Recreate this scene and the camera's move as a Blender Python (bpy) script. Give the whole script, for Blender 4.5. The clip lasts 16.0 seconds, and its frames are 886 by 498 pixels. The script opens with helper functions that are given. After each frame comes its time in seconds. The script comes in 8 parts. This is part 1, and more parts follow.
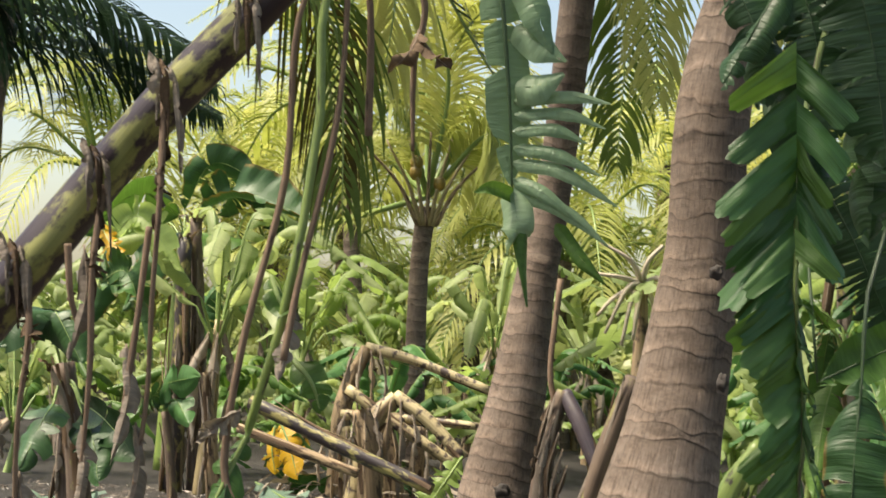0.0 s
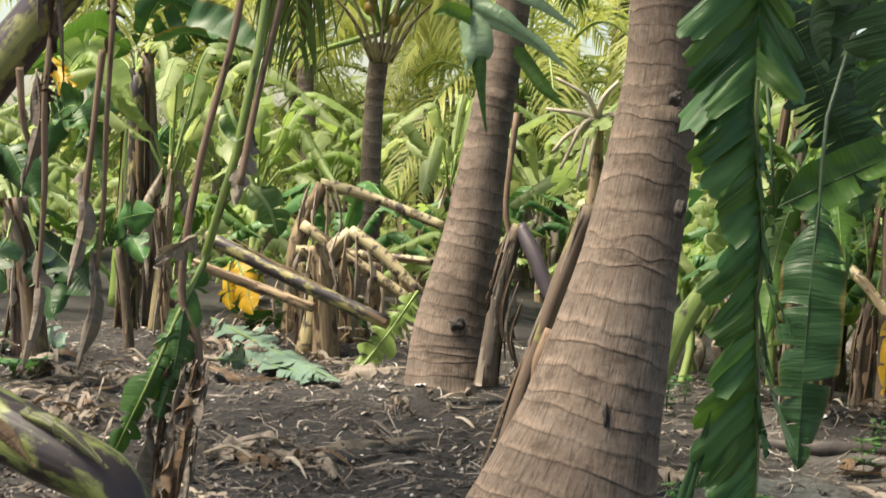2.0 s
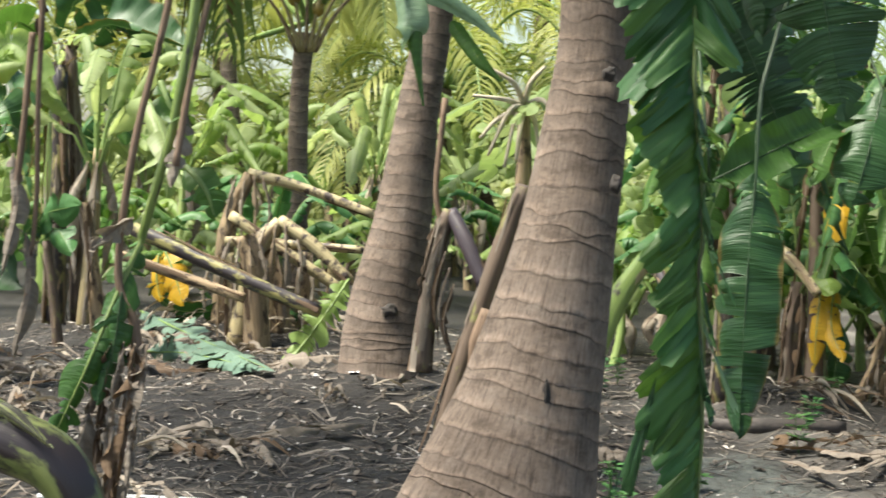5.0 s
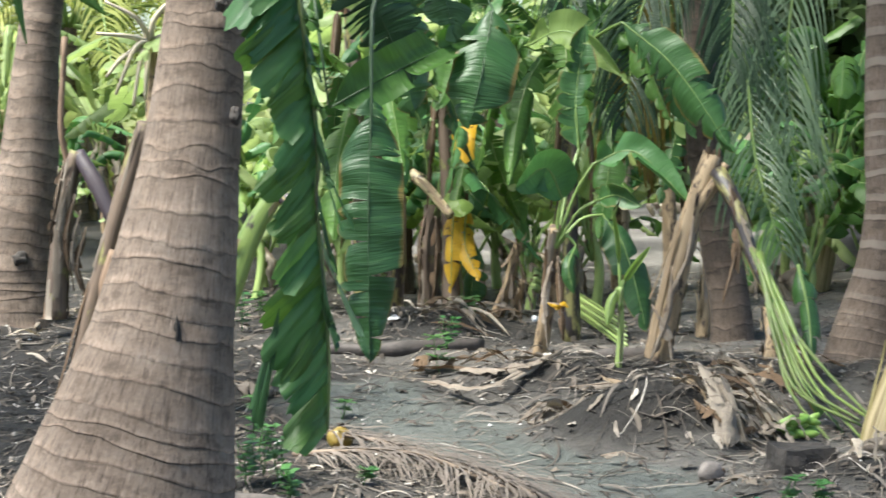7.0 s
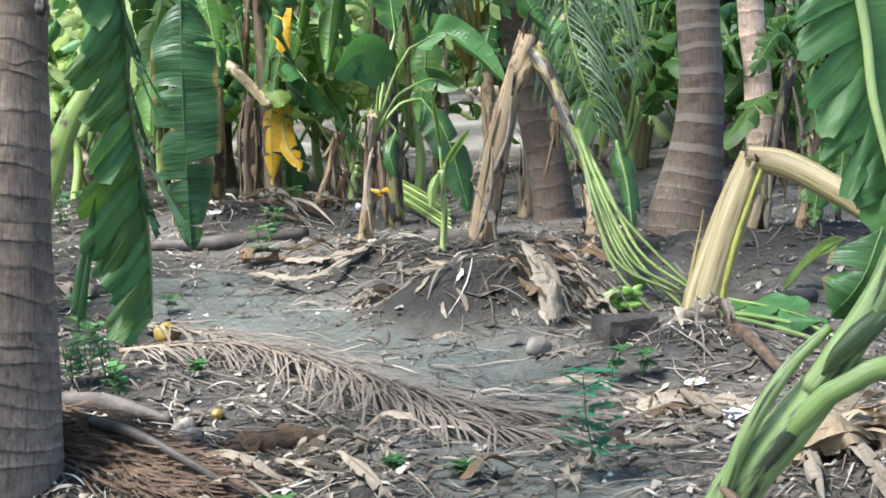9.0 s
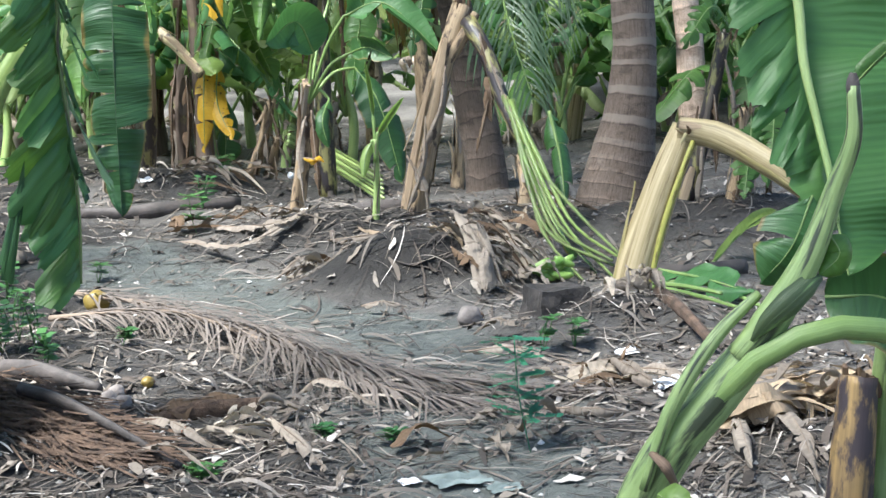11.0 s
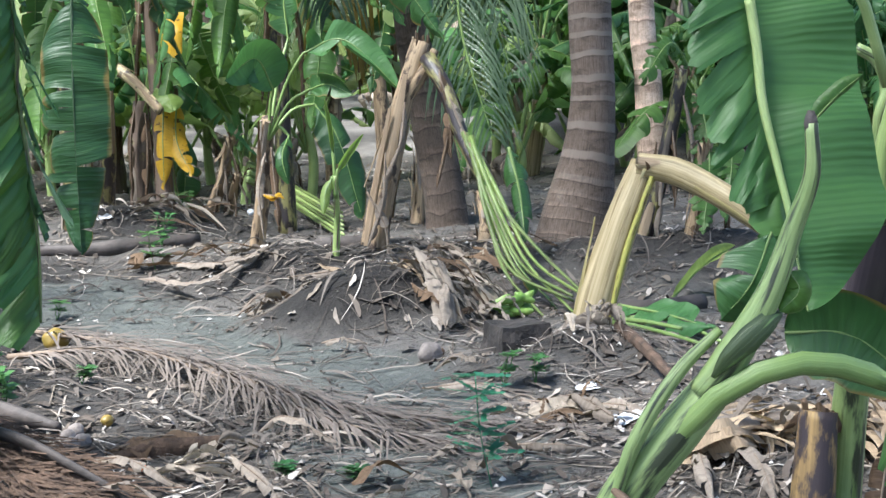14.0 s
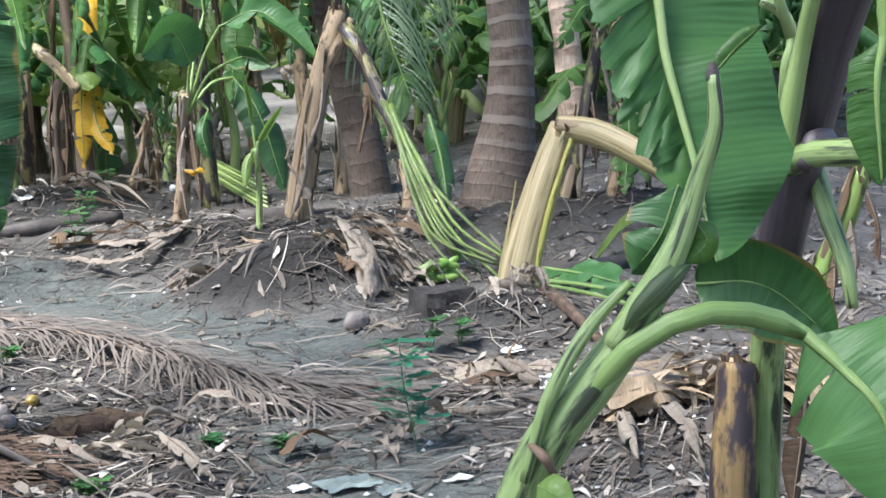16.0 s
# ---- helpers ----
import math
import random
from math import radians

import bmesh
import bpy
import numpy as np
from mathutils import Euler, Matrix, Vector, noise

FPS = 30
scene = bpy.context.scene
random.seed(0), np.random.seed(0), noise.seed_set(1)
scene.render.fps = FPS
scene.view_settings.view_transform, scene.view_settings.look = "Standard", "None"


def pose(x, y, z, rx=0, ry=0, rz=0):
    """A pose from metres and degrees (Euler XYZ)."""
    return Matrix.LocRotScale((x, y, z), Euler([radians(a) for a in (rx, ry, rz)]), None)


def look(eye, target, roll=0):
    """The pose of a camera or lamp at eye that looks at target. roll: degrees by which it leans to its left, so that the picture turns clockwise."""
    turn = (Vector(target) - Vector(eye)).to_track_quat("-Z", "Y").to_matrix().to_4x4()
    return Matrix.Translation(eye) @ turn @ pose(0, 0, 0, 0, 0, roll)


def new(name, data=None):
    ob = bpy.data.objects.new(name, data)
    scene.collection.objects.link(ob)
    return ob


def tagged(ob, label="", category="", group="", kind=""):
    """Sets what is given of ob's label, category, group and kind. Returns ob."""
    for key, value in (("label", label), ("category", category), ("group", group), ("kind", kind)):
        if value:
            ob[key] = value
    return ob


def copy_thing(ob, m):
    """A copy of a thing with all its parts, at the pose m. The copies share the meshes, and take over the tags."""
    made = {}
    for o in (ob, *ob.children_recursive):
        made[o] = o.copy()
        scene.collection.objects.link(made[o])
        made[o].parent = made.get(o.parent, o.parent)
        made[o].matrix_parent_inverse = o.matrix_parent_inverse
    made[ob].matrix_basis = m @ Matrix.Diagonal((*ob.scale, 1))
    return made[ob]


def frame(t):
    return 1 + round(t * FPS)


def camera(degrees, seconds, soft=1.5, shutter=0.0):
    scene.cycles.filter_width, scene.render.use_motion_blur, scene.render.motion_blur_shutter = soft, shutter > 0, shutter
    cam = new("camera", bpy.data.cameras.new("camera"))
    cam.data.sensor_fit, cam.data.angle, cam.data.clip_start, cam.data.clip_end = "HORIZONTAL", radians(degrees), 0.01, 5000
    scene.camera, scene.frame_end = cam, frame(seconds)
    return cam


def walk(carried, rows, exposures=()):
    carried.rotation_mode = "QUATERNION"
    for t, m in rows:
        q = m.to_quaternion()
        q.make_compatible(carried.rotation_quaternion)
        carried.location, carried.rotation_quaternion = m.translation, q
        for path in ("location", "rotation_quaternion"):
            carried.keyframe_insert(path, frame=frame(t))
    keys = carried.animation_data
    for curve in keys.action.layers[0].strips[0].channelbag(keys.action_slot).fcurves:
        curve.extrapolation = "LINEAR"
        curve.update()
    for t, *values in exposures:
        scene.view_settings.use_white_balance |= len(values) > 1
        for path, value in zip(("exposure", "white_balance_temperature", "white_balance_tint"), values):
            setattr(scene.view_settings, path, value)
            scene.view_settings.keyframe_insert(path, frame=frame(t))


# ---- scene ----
cam = camera(27.68, 16.0, soft=1.5, shutter=0.5)
PATH = [
    (0, look((-0.0000, -0.0000, 1.6500), (-0.0006, 7.9925, 1.9952), 3.017)),
    (0.5, look((0.0099, 0.0065, 1.6429), (0.1545, 8.0023, 1.8577), 2.735)),
    (1, look((0.0045, 0.0083, 1.6307), (0.2475, 8.0043, 1.7099), 2.838)),
    (1.5, look((0.0028, 0.0164, 1.6198), (0.2500, 8.0122, 1.5429), 2.481)),
    (2, look((-0.0100, 0.0305, 1.6001), (0.2320, 8.0194, 1.2549), 3.038)),
    (2.5, look((-0.0222, 0.0522, 1.5945), (0.1790, 8.0394, 1.1886), 3.274)),
    (3, look((-0.0402, 0.0407, 1.5914), (0.1308, 8.0284, 1.1824), 3.436)),
    (3.2, look((-0.0441, 0.0387, 1.5899), (0.0944, 8.0238, 1.1213), 3.514)),
    (5.3, look((-0.0476, 0.0449, 1.5500), (0.7437, 7.9978, 1.1957), 1.476)),
    (5.5, look((-0.0436, 0.0438, 1.5526), (0.9626, 7.9700, 1.1489), 1.440)),
    (6, look((-0.0375, 0.0467, 1.5465), (1.3826, 7.9063, 1.0891), 0.769)),
    (6.5, look((-0.0149, 0.0582, 1.5403), (1.7633, 7.8357, 0.9490), -0.259)),
    (7, look((0.0228, 0.0732, 1.5421), (2.1439, 7.7608, 0.9081), -0.679)),
    (7.5, look((0.0241, 0.0759, 1.5338), (2.3888, 7.6900, 0.8754), -1.474)),
    (8, look((0.0326, 0.0809, 1.5204), (2.5867, 7.6142, 0.6683), -2.204)),
    (8.5, look((0.0398, 0.0787, 1.5112), (2.7533, 7.5368, 0.5047), -2.738)),
    (9, look((0.0340, 0.0854, 1.5056), (2.8661, 7.4820, 0.3790), -2.603)),
    (9.5, look((0.0325, 0.0877, 1.4993), (2.9442, 7.4433, 0.3089), -2.017)),
    (12, look((0.0403, 0.0928, 1.4929), (3.2125, 7.3242, 0.2109), -2.242)),
    (12.5, look((0.0416, 0.1018, 1.4919), (3.2460, 7.3212, 0.2220), -2.165)),
    (13, look((0.0375, 0.0990, 1.4913), (3.2910, 7.2984, 0.2329), -2.016)),
    (13.5, look((0.0314, 0.0896, 1.4954), (3.3071, 7.2919, 0.3136), -2.201)),
    (14, look((0.0315, 0.0863, 1.4985), (3.3072, 7.2996, 0.3857), -1.933)),
    (14.5, look((0.0315, 0.0820, 1.4966), (3.3358, 7.2679, 0.2945), -1.834)),
    (15, look((0.0320, 0.0734, 1.4986), (3.3931, 7.2337, 0.3013), -1.804)),
    (15.5, look((0.0438, 0.0649, 1.4911), (3.5110, 7.1738, 0.2903), -2.714)),
    (16, look((0.0548, 0.0637, 1.4836), (3.5954, 7.1267, 0.2271), -3.559)),
]
walk(cam, PATH, [(0, 1.13, 7550, 10), (3.2, 1.28, 7150, 7), (5.5, 1.42, 6600, 5), (7, 1.64, 6250, 5), (9, 1.86, 5980, 6), (13, 1.71, 5780, 8), (16, 1.71, 5780, 10)])

# ---- world, sun, exposure ----
SUN_ELEVATION, SUN_AZIMUTH = 60.0, -98.0   # degrees; azimuth from +y towards +x
world = bpy.data.worlds.new("sky")
scene.world = world
world.use_nodes = True
wn = world.node_tree.nodes
sky = wn.new("ShaderNodeTexSky")
sky.sky_type, sky.sun_disc = "NISHITA", False
sky.sun_elevation, sky.sun_rotation = radians(SUN_ELEVATION), radians(SUN_AZIMUTH)
sky.dust_density, sky.air_density, sky.ozone_density = 2.0, 1.0, 0.7
world.node_tree.links.new(sky.outputs[0], wn["Background"].inputs[0])
wn["Background"].inputs[1].default_value = 0.1
sun_data = bpy.data.lights.new("sun", "SUN")
sun_data.energy, sun_data.angle, sun_data.color = 5.0, radians(20), (1.0, 0.95, 0.87)
sun = new("sun", sun_data)
_az, _el = radians(SUN_AZIMUTH), radians(SUN_ELEVATION)
sun.matrix_world = look((0, 0, 0), (-math.sin(_az) * math.cos(_el), -math.cos(_az) * math.cos(_el), -math.sin(_el)))


# ---- materials ----
def mat(name):
    m = bpy.data.materials.new(name)
    m.use_nodes = True
    return m, m.node_tree.nodes, m.node_tree.links, m.node_tree.nodes["Principled BSDF"]


def ramp(n, l, fac, stops):
    r = n.new("ShaderNodeValToRGB")
    while len(r.color_ramp.elements) < len(stops):
        r.color_ramp.elements.new(0.5)
    for e, (p, c) in zip(r.color_ramp.elements, stops):
        e.position, e.color = p, (*c, 1)
    l.new(fac, r.inputs[0])
    return r.outputs[0]


def noise_tex(n, l, vec, scale, detail=4.0, rough=0.6):
    t = n.new("ShaderNodeTexNoise")
    t.inputs["Scale"].default_value, t.inputs["Detail"].default_value, t.inputs["Roughness"].default_value = scale, detail, rough
    if vec is not None:
        l.new(vec, t.inputs["Vector"])
    return t.outputs[0]


def scaled(n, l, vec, s):
    m = n.new("ShaderNodeMapping")
    m.inputs["Scale"].default_value = s
    l.new(vec, m.inputs["Vector"])
    return m.outputs[0]


def blend(n, l, fac, a, b, kind="MIX"):
    m = n.new("ShaderNodeMix")
    m.data_type, m.blend_type = "RGBA", kind
    if hasattr(fac, "links"):
        l.new(fac, m.inputs[0])
    else:
        m.inputs[0].default_value = fac
    for v, s in ((a, 6), (b, 7)):
        if hasattr(v, "links"):
            l.new(v, m.inputs[s])
        else:
            m.inputs[s].default_value = (*v, 1)
    return m.outputs[2]


def math_node(n, l, op, a, b=None):
    m = n.new("ShaderNodeMath")
    m.operation = op
    for i, v in enumerate((a, b)):
        if v is None:
            continue
        if hasattr(v, "links"):
            l.new(v, m.inputs[i])
        else:
            m.inputs[i].default_value = v
    return m.outputs[0]


def bump(n, l, p, height, strength, distance):
    b = n.new("ShaderNodeBump")
    b.inputs["Strength"].default_value, b.inputs["Distance"].default_value = strength, distance
    l.new(height, b.inputs["Height"])
    l.new(b.outputs[0], p.inputs["Normal"])


def leaf_mat(name, lo, hi, edge=None, glow=0.35, rough=0.42, vein=0.25, spots=0.0, rel=0.6):
    """Thin leaf: gloss above, light through it, cross veins along the blade, tone from leaf to leaf."""
    m, n, l, p = mat(name)
    uv = n.new("ShaderNodeTexCoord")
    info = n.new("ShaderNodeObjectInfo")
    big = noise_tex(n, l, uv.outputs["Object"], 3.0, 3.0)
    tone = math_node(n, l, "ADD", math_node(n, l, "MULTIPLY", big, 0.7), math_node(n, l, "MULTIPLY", info.outputs["Random"], 0.45))
    col = ramp(n, l, tone, [(0.2, lo), (0.85, hi)])
    sep = n.new("ShaderNodeSeparateXYZ")
    l.new(uv.outputs["UV"], sep.inputs[0])
    veins = noise_tex(n, l, scaled(n, l, uv.outputs["UV"], (0.6, 70.0, 1.0)), 1.0, 2.0)
    col = blend(n, l, vein, col, ramp(n, l, veins, [(0.3, (0.45, 0.45, 0.45)), (0.7, (1.0, 1.0, 1.0))]), "MULTIPLY")
    if edge:
        rim = math_node(n, l, "ADD", sep.outputs["X"], math_node(n, l, "MULTIPLY", noise_tex(n, l, uv.outputs["Object"], 9.0), 0.5))
        col = blend(n, l, ramp(n, l, math_node(n, l, "SUBTRACT", rim, 0.4), [(0.74, (0, 0, 0)), (0.84, (1, 1, 1))]), col, edge)
    if spots:
        sp = noise_tex(n, l, uv.outputs["Object"], 22.0, 3.0)
        col = blend(n, l, ramp(n, l, sp, [(0.66 - spots * 0.1, (0, 0, 0)), (0.74 - spots * 0.1, (1, 1, 1))]), col, (0.10, 0.06, 0.025))
    l.new(col, p.inputs["Base Color"])
    p.inputs["Roughness"].default_value = rough
    p.inputs["Specular IOR Level"].default_value = 0.4
    bump(n, l, p, veins, rel, 0.008)
    tr = n.new("ShaderNodeBsdfTranslucent")
    l.new(blend(n, l, 1.0, col, (1.0, 1.0, 0.75), "MULTIPLY"), tr.inputs[0])
    mix = n.new("ShaderNodeMixShader")
    mix.inputs[0].default_value = glow
    l.new(p.outputs[0], mix.inputs[1])
    l.new(tr.outputs[0], mix.inputs[2])
    l.new(mix.outputs[0], n["Material Output"].inputs[0])
    return m


LEAF = leaf_mat("banana_leaf_green", (0.042, 0.118, 0.022), (0.115, 0.23, 0.042), vein=0.55)
LEAF_DARK = leaf_mat("banana_leaf_deep_green", (0.022, 0.072, 0.022), (0.06, 0.15, 0.038), edge=(0.16, 0.12, 0.03), glow=0.16, vein=0.55)
LEAF_PALE = leaf_mat("banana_leaf_blue_green", (0.05, 0.15, 0.05), (0.10, 0.235, 0.07), glow=0.32, vein=0.45)
LEAF_BROAD = leaf_mat("banana_leaf_broad", (0.06, 0.165, 0.042), (0.14, 0.28, 0.088), glow=0.38, vein=0.42, rel=0.3)
LEAF_MINT = leaf_mat("banana_leaf_underside", (0.14, 0.25, 0.13), (0.28, 0.40, 0.24), glow=0.35, vein=0.3)
# pale copy of the green leaf; sunlight and haze are put into its colour
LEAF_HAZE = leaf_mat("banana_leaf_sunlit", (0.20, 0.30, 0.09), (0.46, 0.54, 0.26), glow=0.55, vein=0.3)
LEAF_LIME = leaf_mat("banana_leaf_lime", (0.17, 0.30, 0.06), (0.36, 0.48, 0.16), glow=0.55, vein=0.3)
LEAF_YELLOW = leaf_mat("banana_leaf_yellow", (0.50, 0.28, 0.015), (0.65, 0.40, 0.03), glow=0.4, spots=0.6)
LEAF_DRY = leaf_mat("banana_leaf_dry", (0.14, 0.112, 0.088), (0.34, 0.285, 0.23), glow=0.12, rough=0.8, vein=0.6)
LEAF_BLEACHED = leaf_mat("banana_leaf_bleached", (0.30, 0.25, 0.19), (0.55, 0.47, 0.38), glow=0.12, rough=0.8, vein=0.5)
LEAF_STRAW = leaf_mat("banana_leaf_straw", (0.22, 0.155, 0.095), (0.50, 0.38, 0.25), glow=0.15, rough=0.75, vein=0.65)
LEAF_YELLOW_PALE = leaf_mat("sheath_pale_yellow", (0.30, 0.25, 0.09), (0.52, 0.45, 0.25), glow=0.1, rough=0.6, vein=0.6)
LEAF_BROWN = leaf_mat("banana_leaf_brown", (0.055, 0.034, 0.02), (0.185, 0.118, 0.068), glow=0.12, rough=0.8, vein=0.6)
# darkened copy of the green leaf: the shade it stands in is its colour
LEAF_SHADED = leaf_mat("banana_leaf_shaded", (0.014, 0.045, 0.014), (0.035, 0.095, 0.026), glow=0.08, vein=0.5)
FROND = leaf_mat("palm_frond_green", (0.04, 0.09, 0.022), (0.14, 0.21, 0.04), glow=0.35, vein=0.1)
FROND_YELLOW = leaf_mat("palm_frond_yellow_green", (0.25, 0.31, 0.06), (0.56, 0.56, 0.21), glow=0.52, vein=0.1)
FROND_LIME = leaf_mat("palm_frond_lime", (0.14, 0.22, 0.05), (0.36, 0.42, 0.13), glow=0.45, vein=0.1)
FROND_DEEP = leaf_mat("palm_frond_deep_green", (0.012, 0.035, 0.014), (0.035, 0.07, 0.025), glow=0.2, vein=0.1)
FROND_DRY = leaf_mat("palm_frond_dry", (0.085, 0.072, 0.062), (0.23, 0.19, 0.16), glow=0.08, rough=0.85, vein=0.4)
FROND_SILVER = leaf_mat("palm_frond_silver_green", (0.06, 0.11, 0.055), (0.21, 0.29, 0.17), glow=0.3, vein=0.1, rough=0.3)
FROND_GOLD = leaf_mat("palm_frond_gold_brown", (0.05, 0.045, 0.012), (0.21, 0.155, 0.025), glow=0.35, vein=0.1)
LEAF_SILVER = leaf_mat("banana_leaf_silvery", (0.07, 0.13, 0.09), (0.15, 0.23, 0.17), glow=0.12, vein=0.4)
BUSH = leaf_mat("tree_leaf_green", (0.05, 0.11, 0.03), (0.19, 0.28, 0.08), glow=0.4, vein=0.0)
# lit and shaded copies of the tree leaf, sun and shade put into colour
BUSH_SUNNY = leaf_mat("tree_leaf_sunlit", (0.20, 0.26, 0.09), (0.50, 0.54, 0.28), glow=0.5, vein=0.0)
BUSH_SHADED = leaf_mat("tree_leaf_shaded", (0.014, 0.032, 0.012), (0.07, 0.11, 0.035), glow=0.25, vein=0.0)
WEED_BLUE = leaf_mat("weed_leaf_blue_green", (0.035, 0.17, 0.09), (0.08, 0.27, 0.15), glow=0.3, vein=0.0)
WEED = leaf_mat("weed_leaf", (0.03, 0.12, 0.04), (0.10, 0.22, 0.06), glow=0.3, vein=0.0)


def bark_mat(name, tone, band, lip_w=1.0):
    m, n, l, p = mat(name)
    uv = n.new("ShaderNodeTexCoord")
    sep = n.new("ShaderNodeSeparateXYZ")
    l.new(uv.outputs["UV"], sep.inputs[0])
    ob = uv.outputs["Object"]
    wob = math_node(n, l, "MULTIPLY", math_node(n, l, "SUBTRACT", noise_tex(n, l, ob, 9.0, 4.0), 0.5), 0.2 if band < 1.5 else 0.08)
    ph = math_node(n, l, "FRACT", math_node(n, l, "ADD", sep.outputs["Y"], wob))
    ring = ramp(n, l, ph, [(0.0, (0.42, 0.38, 0.34)), (0.03, (0.75, 0.71, 0.67)), (0.055, (1.5, 1.45, 1.4)), (0.13 * lip_w, (1.42, 1.37, 1.32)), (0.3 * lip_w, (1.08, 1.05, 1.02)), (0.6, (0.98, 0.95, 0.92)), (0.93, (0.86, 0.83, 0.8)), (1.0, (0.5, 0.46, 0.42))])
    part_way = ramp(n, l, noise_tex(n, l, ob, 13.0, 3.0), [(0.36, (0.2, 0.2, 0.2)), (0.5, (1.0, 1.0, 1.0))])
    crack = noise_tex(n, l, scaled(n, l, uv.outputs["UV"], (150.0, 0.9, 1.0)), 1.0, 5.0, 0.7)
    base = ramp(n, l, noise_tex(n, l, ob, 2.2, 5.0), [(0.3, (0.155, 0.12, 0.097)), (0.55, (0.24, 0.19, 0.157)), (0.75, (0.325, 0.266, 0.225))])
    col = blend(n, l, part_way, base, ring, "MULTIPLY")
    col = blend(n, l, 0.7, col, ramp(n, l, crack, [(0.37, (0.25, 0.21, 0.18)), (0.46, (0.82, 0.79, 0.76)), (0.58, (1.05, 1.05, 1.05)), (0.72, (1.35, 1.33, 1.3))]), "MULTIPLY")
    patch = noise_tex(n, l, scaled(n, l, ob, (1.0, 1.0, 2.2)), 7.0, 5.0, 0.65)
    col = blend(n, l, 0.7, col, ramp(n, l, patch, [(0.36, (0.38, 0.34, 0.3)), (0.47, (0.95, 0.93, 0.9)), (0.6, (1.0, 1.0, 1.0)), (0.7, (1.3, 1.32, 1.3))]), "MULTIPLY")
    fine = noise_tex(n, l, ob, 70.0, 4.0)
    col = blend(n, l, 0.5, col, ramp(n, l, fine, [(0.3, (0.6, 0.58, 0.55)), (0.7, (1.2, 1.2, 1.2))]), "MULTIPLY")
    col = blend(n, l, 1.0, col, (tone, tone, tone), "MULTIPLY")
    if band > 1:
        lip = ramp(n, l, ph, [(0.02, (0, 0, 0)), (0.06, (1, 1, 1)), (0.28, (1, 1, 1)), (0.33, (0, 0, 0))])
        high = ramp(n, l, math_node(n, l, "MULTIPLY", sep.outputs["Y"], 0.05), [(0.24, (0, 0, 0)), (0.38, (1, 1, 1))])
        lip = math_node(n, l, "MULTIPLY", math_node(n, l, "MULTIPLY", lip, high), ramp(n, l, noise_tex(n, l, ob, 5.0, 4.0), [(0.3, (0.25, 0.25, 0.25)), (0.5, (0.9, 0.9, 0.9))]))
        col = blend(n, l, lip, col, (0.19, 0.157, 0.132))
    l.new(col, p.inputs["Base Color"])
    p.inputs["Roughness"].default_value = 0.88
    h = math_node(n, l, "ADD", math_node(n, l, "MULTIPLY", crack, 1.0), math_node(n, l, "MULTIPLY", fine, 0.4))
    bump(n, l, p, h, 0.7, 0.008)
    return m


BARK = bark_mat("coconut_bark", 0.8, 1.0, 1.2)
BARK_BROWN = bark_mat("coconut_bark_brown", 0.66, 1.0, 1.8)
BARK_DARK = bark_mat("coconut_bark_dark", 0.5, 1.0)
BARK_BOLD = bark_mat("coconut_bark_banded", 0.62, 1.9)
BARK_PALE = bark_mat("coconut_bark_pale", 2.7, 1.0)


def stem_mat(name, lo, hi, blotch, amount, rough=0.5, fibre=0.5, grain=(3.0, 3.4)):
    """Banana pseudostem: long fibres, sheath edges and dark blotches."""
    m, n, l, p = mat(name)
    uv = n.new("ShaderNodeTexCoord")
    ob = uv.outputs["Object"]
    fib = noise_tex(n, l, scaled(n, l, uv.outputs["UV"], (22.0, 0.7, 1.0)), 1.0, 4.0)
    tone = math_node(n, l, "ADD", math_node(n, l, "MULTIPLY", fib, fibre), math_node(n, l, "MULTIPLY", noise_tex(n, l, ob, 4.0), 1.0 - fibre))
    col = ramp(n, l, tone, [(0.32, lo), (0.66, hi)])
    bl = noise_tex(n, l, scaled(n, l, uv.outputs["UV"], (grain[0], grain[1], 1.0)), 1.6, 5.0, 0.62)
    col = blend(n, l, ramp(n, l, bl, [(0.62 - amount * 0.2, (0, 0, 0)), (0.70 - amount * 0.2, (1, 1, 1))]), col, blotch)
    l.new(col, p.inputs["Base Color"])
    p.inputs["Roughness"].default_value = rough
    bump(n, l, p, fib, 0.35, 0.008)
    return m


STEM_GREEN = stem_mat("stem_green", (0.10, 0.17, 0.035), (0.24, 0.31, 0.08), (0.05, 0.04, 0.03), 0.25, 0.38)
STEM_SPOTTED = stem_mat("stem_spotted", (0.15, 0.14, 0.045), (0.34, 0.30, 0.12), (0.028, 0.021, 0.022), 0.98, 0.45)
STEM_CREAM = stem_mat("stem_cream", (0.17, 0.13, 0.045), (0.50, 0.405, 0.24), (0.16, 0.12, 0.05), 0.5, 0.5, 0.85, (9.0, 0.8))
STEM_YELLOW = stem_mat("stem_yellow_green", (0.20, 0.20, 0.03), (0.42, 0.40, 0.10), (0.08, 0.06, 0.02), 0.5, 0.45, 0.8)
STEM_NODE = stem_mat("stem_straw_scarred", (0.22, 0.175, 0.075), (0.52, 0.44, 0.26), (0.045, 0.03, 0.025), 0.62, 0.55, 0.7, (1.2, 7.0))
STEM_MOTTLED = stem_mat("stem_mottled_green", (0.09, 0.13, 0.03), (0.32, 0.34, 0.11), (0.03, 0.02, 0.02), 0.9, 0.42)
STEM_TAN = stem_mat("stem_tan", (0.16, 0.11, 0.065), (0.42, 0.31, 0.185), (0.06, 0.04, 0.028), 0.6, 0.75, 0.8)
STEM_DARK = stem_mat("stem_purple_brown", (0.028, 0.021, 0.029), (0.085, 0.066, 0.072), (0.16, 0.13, 0.05), 0.12, 0.45)
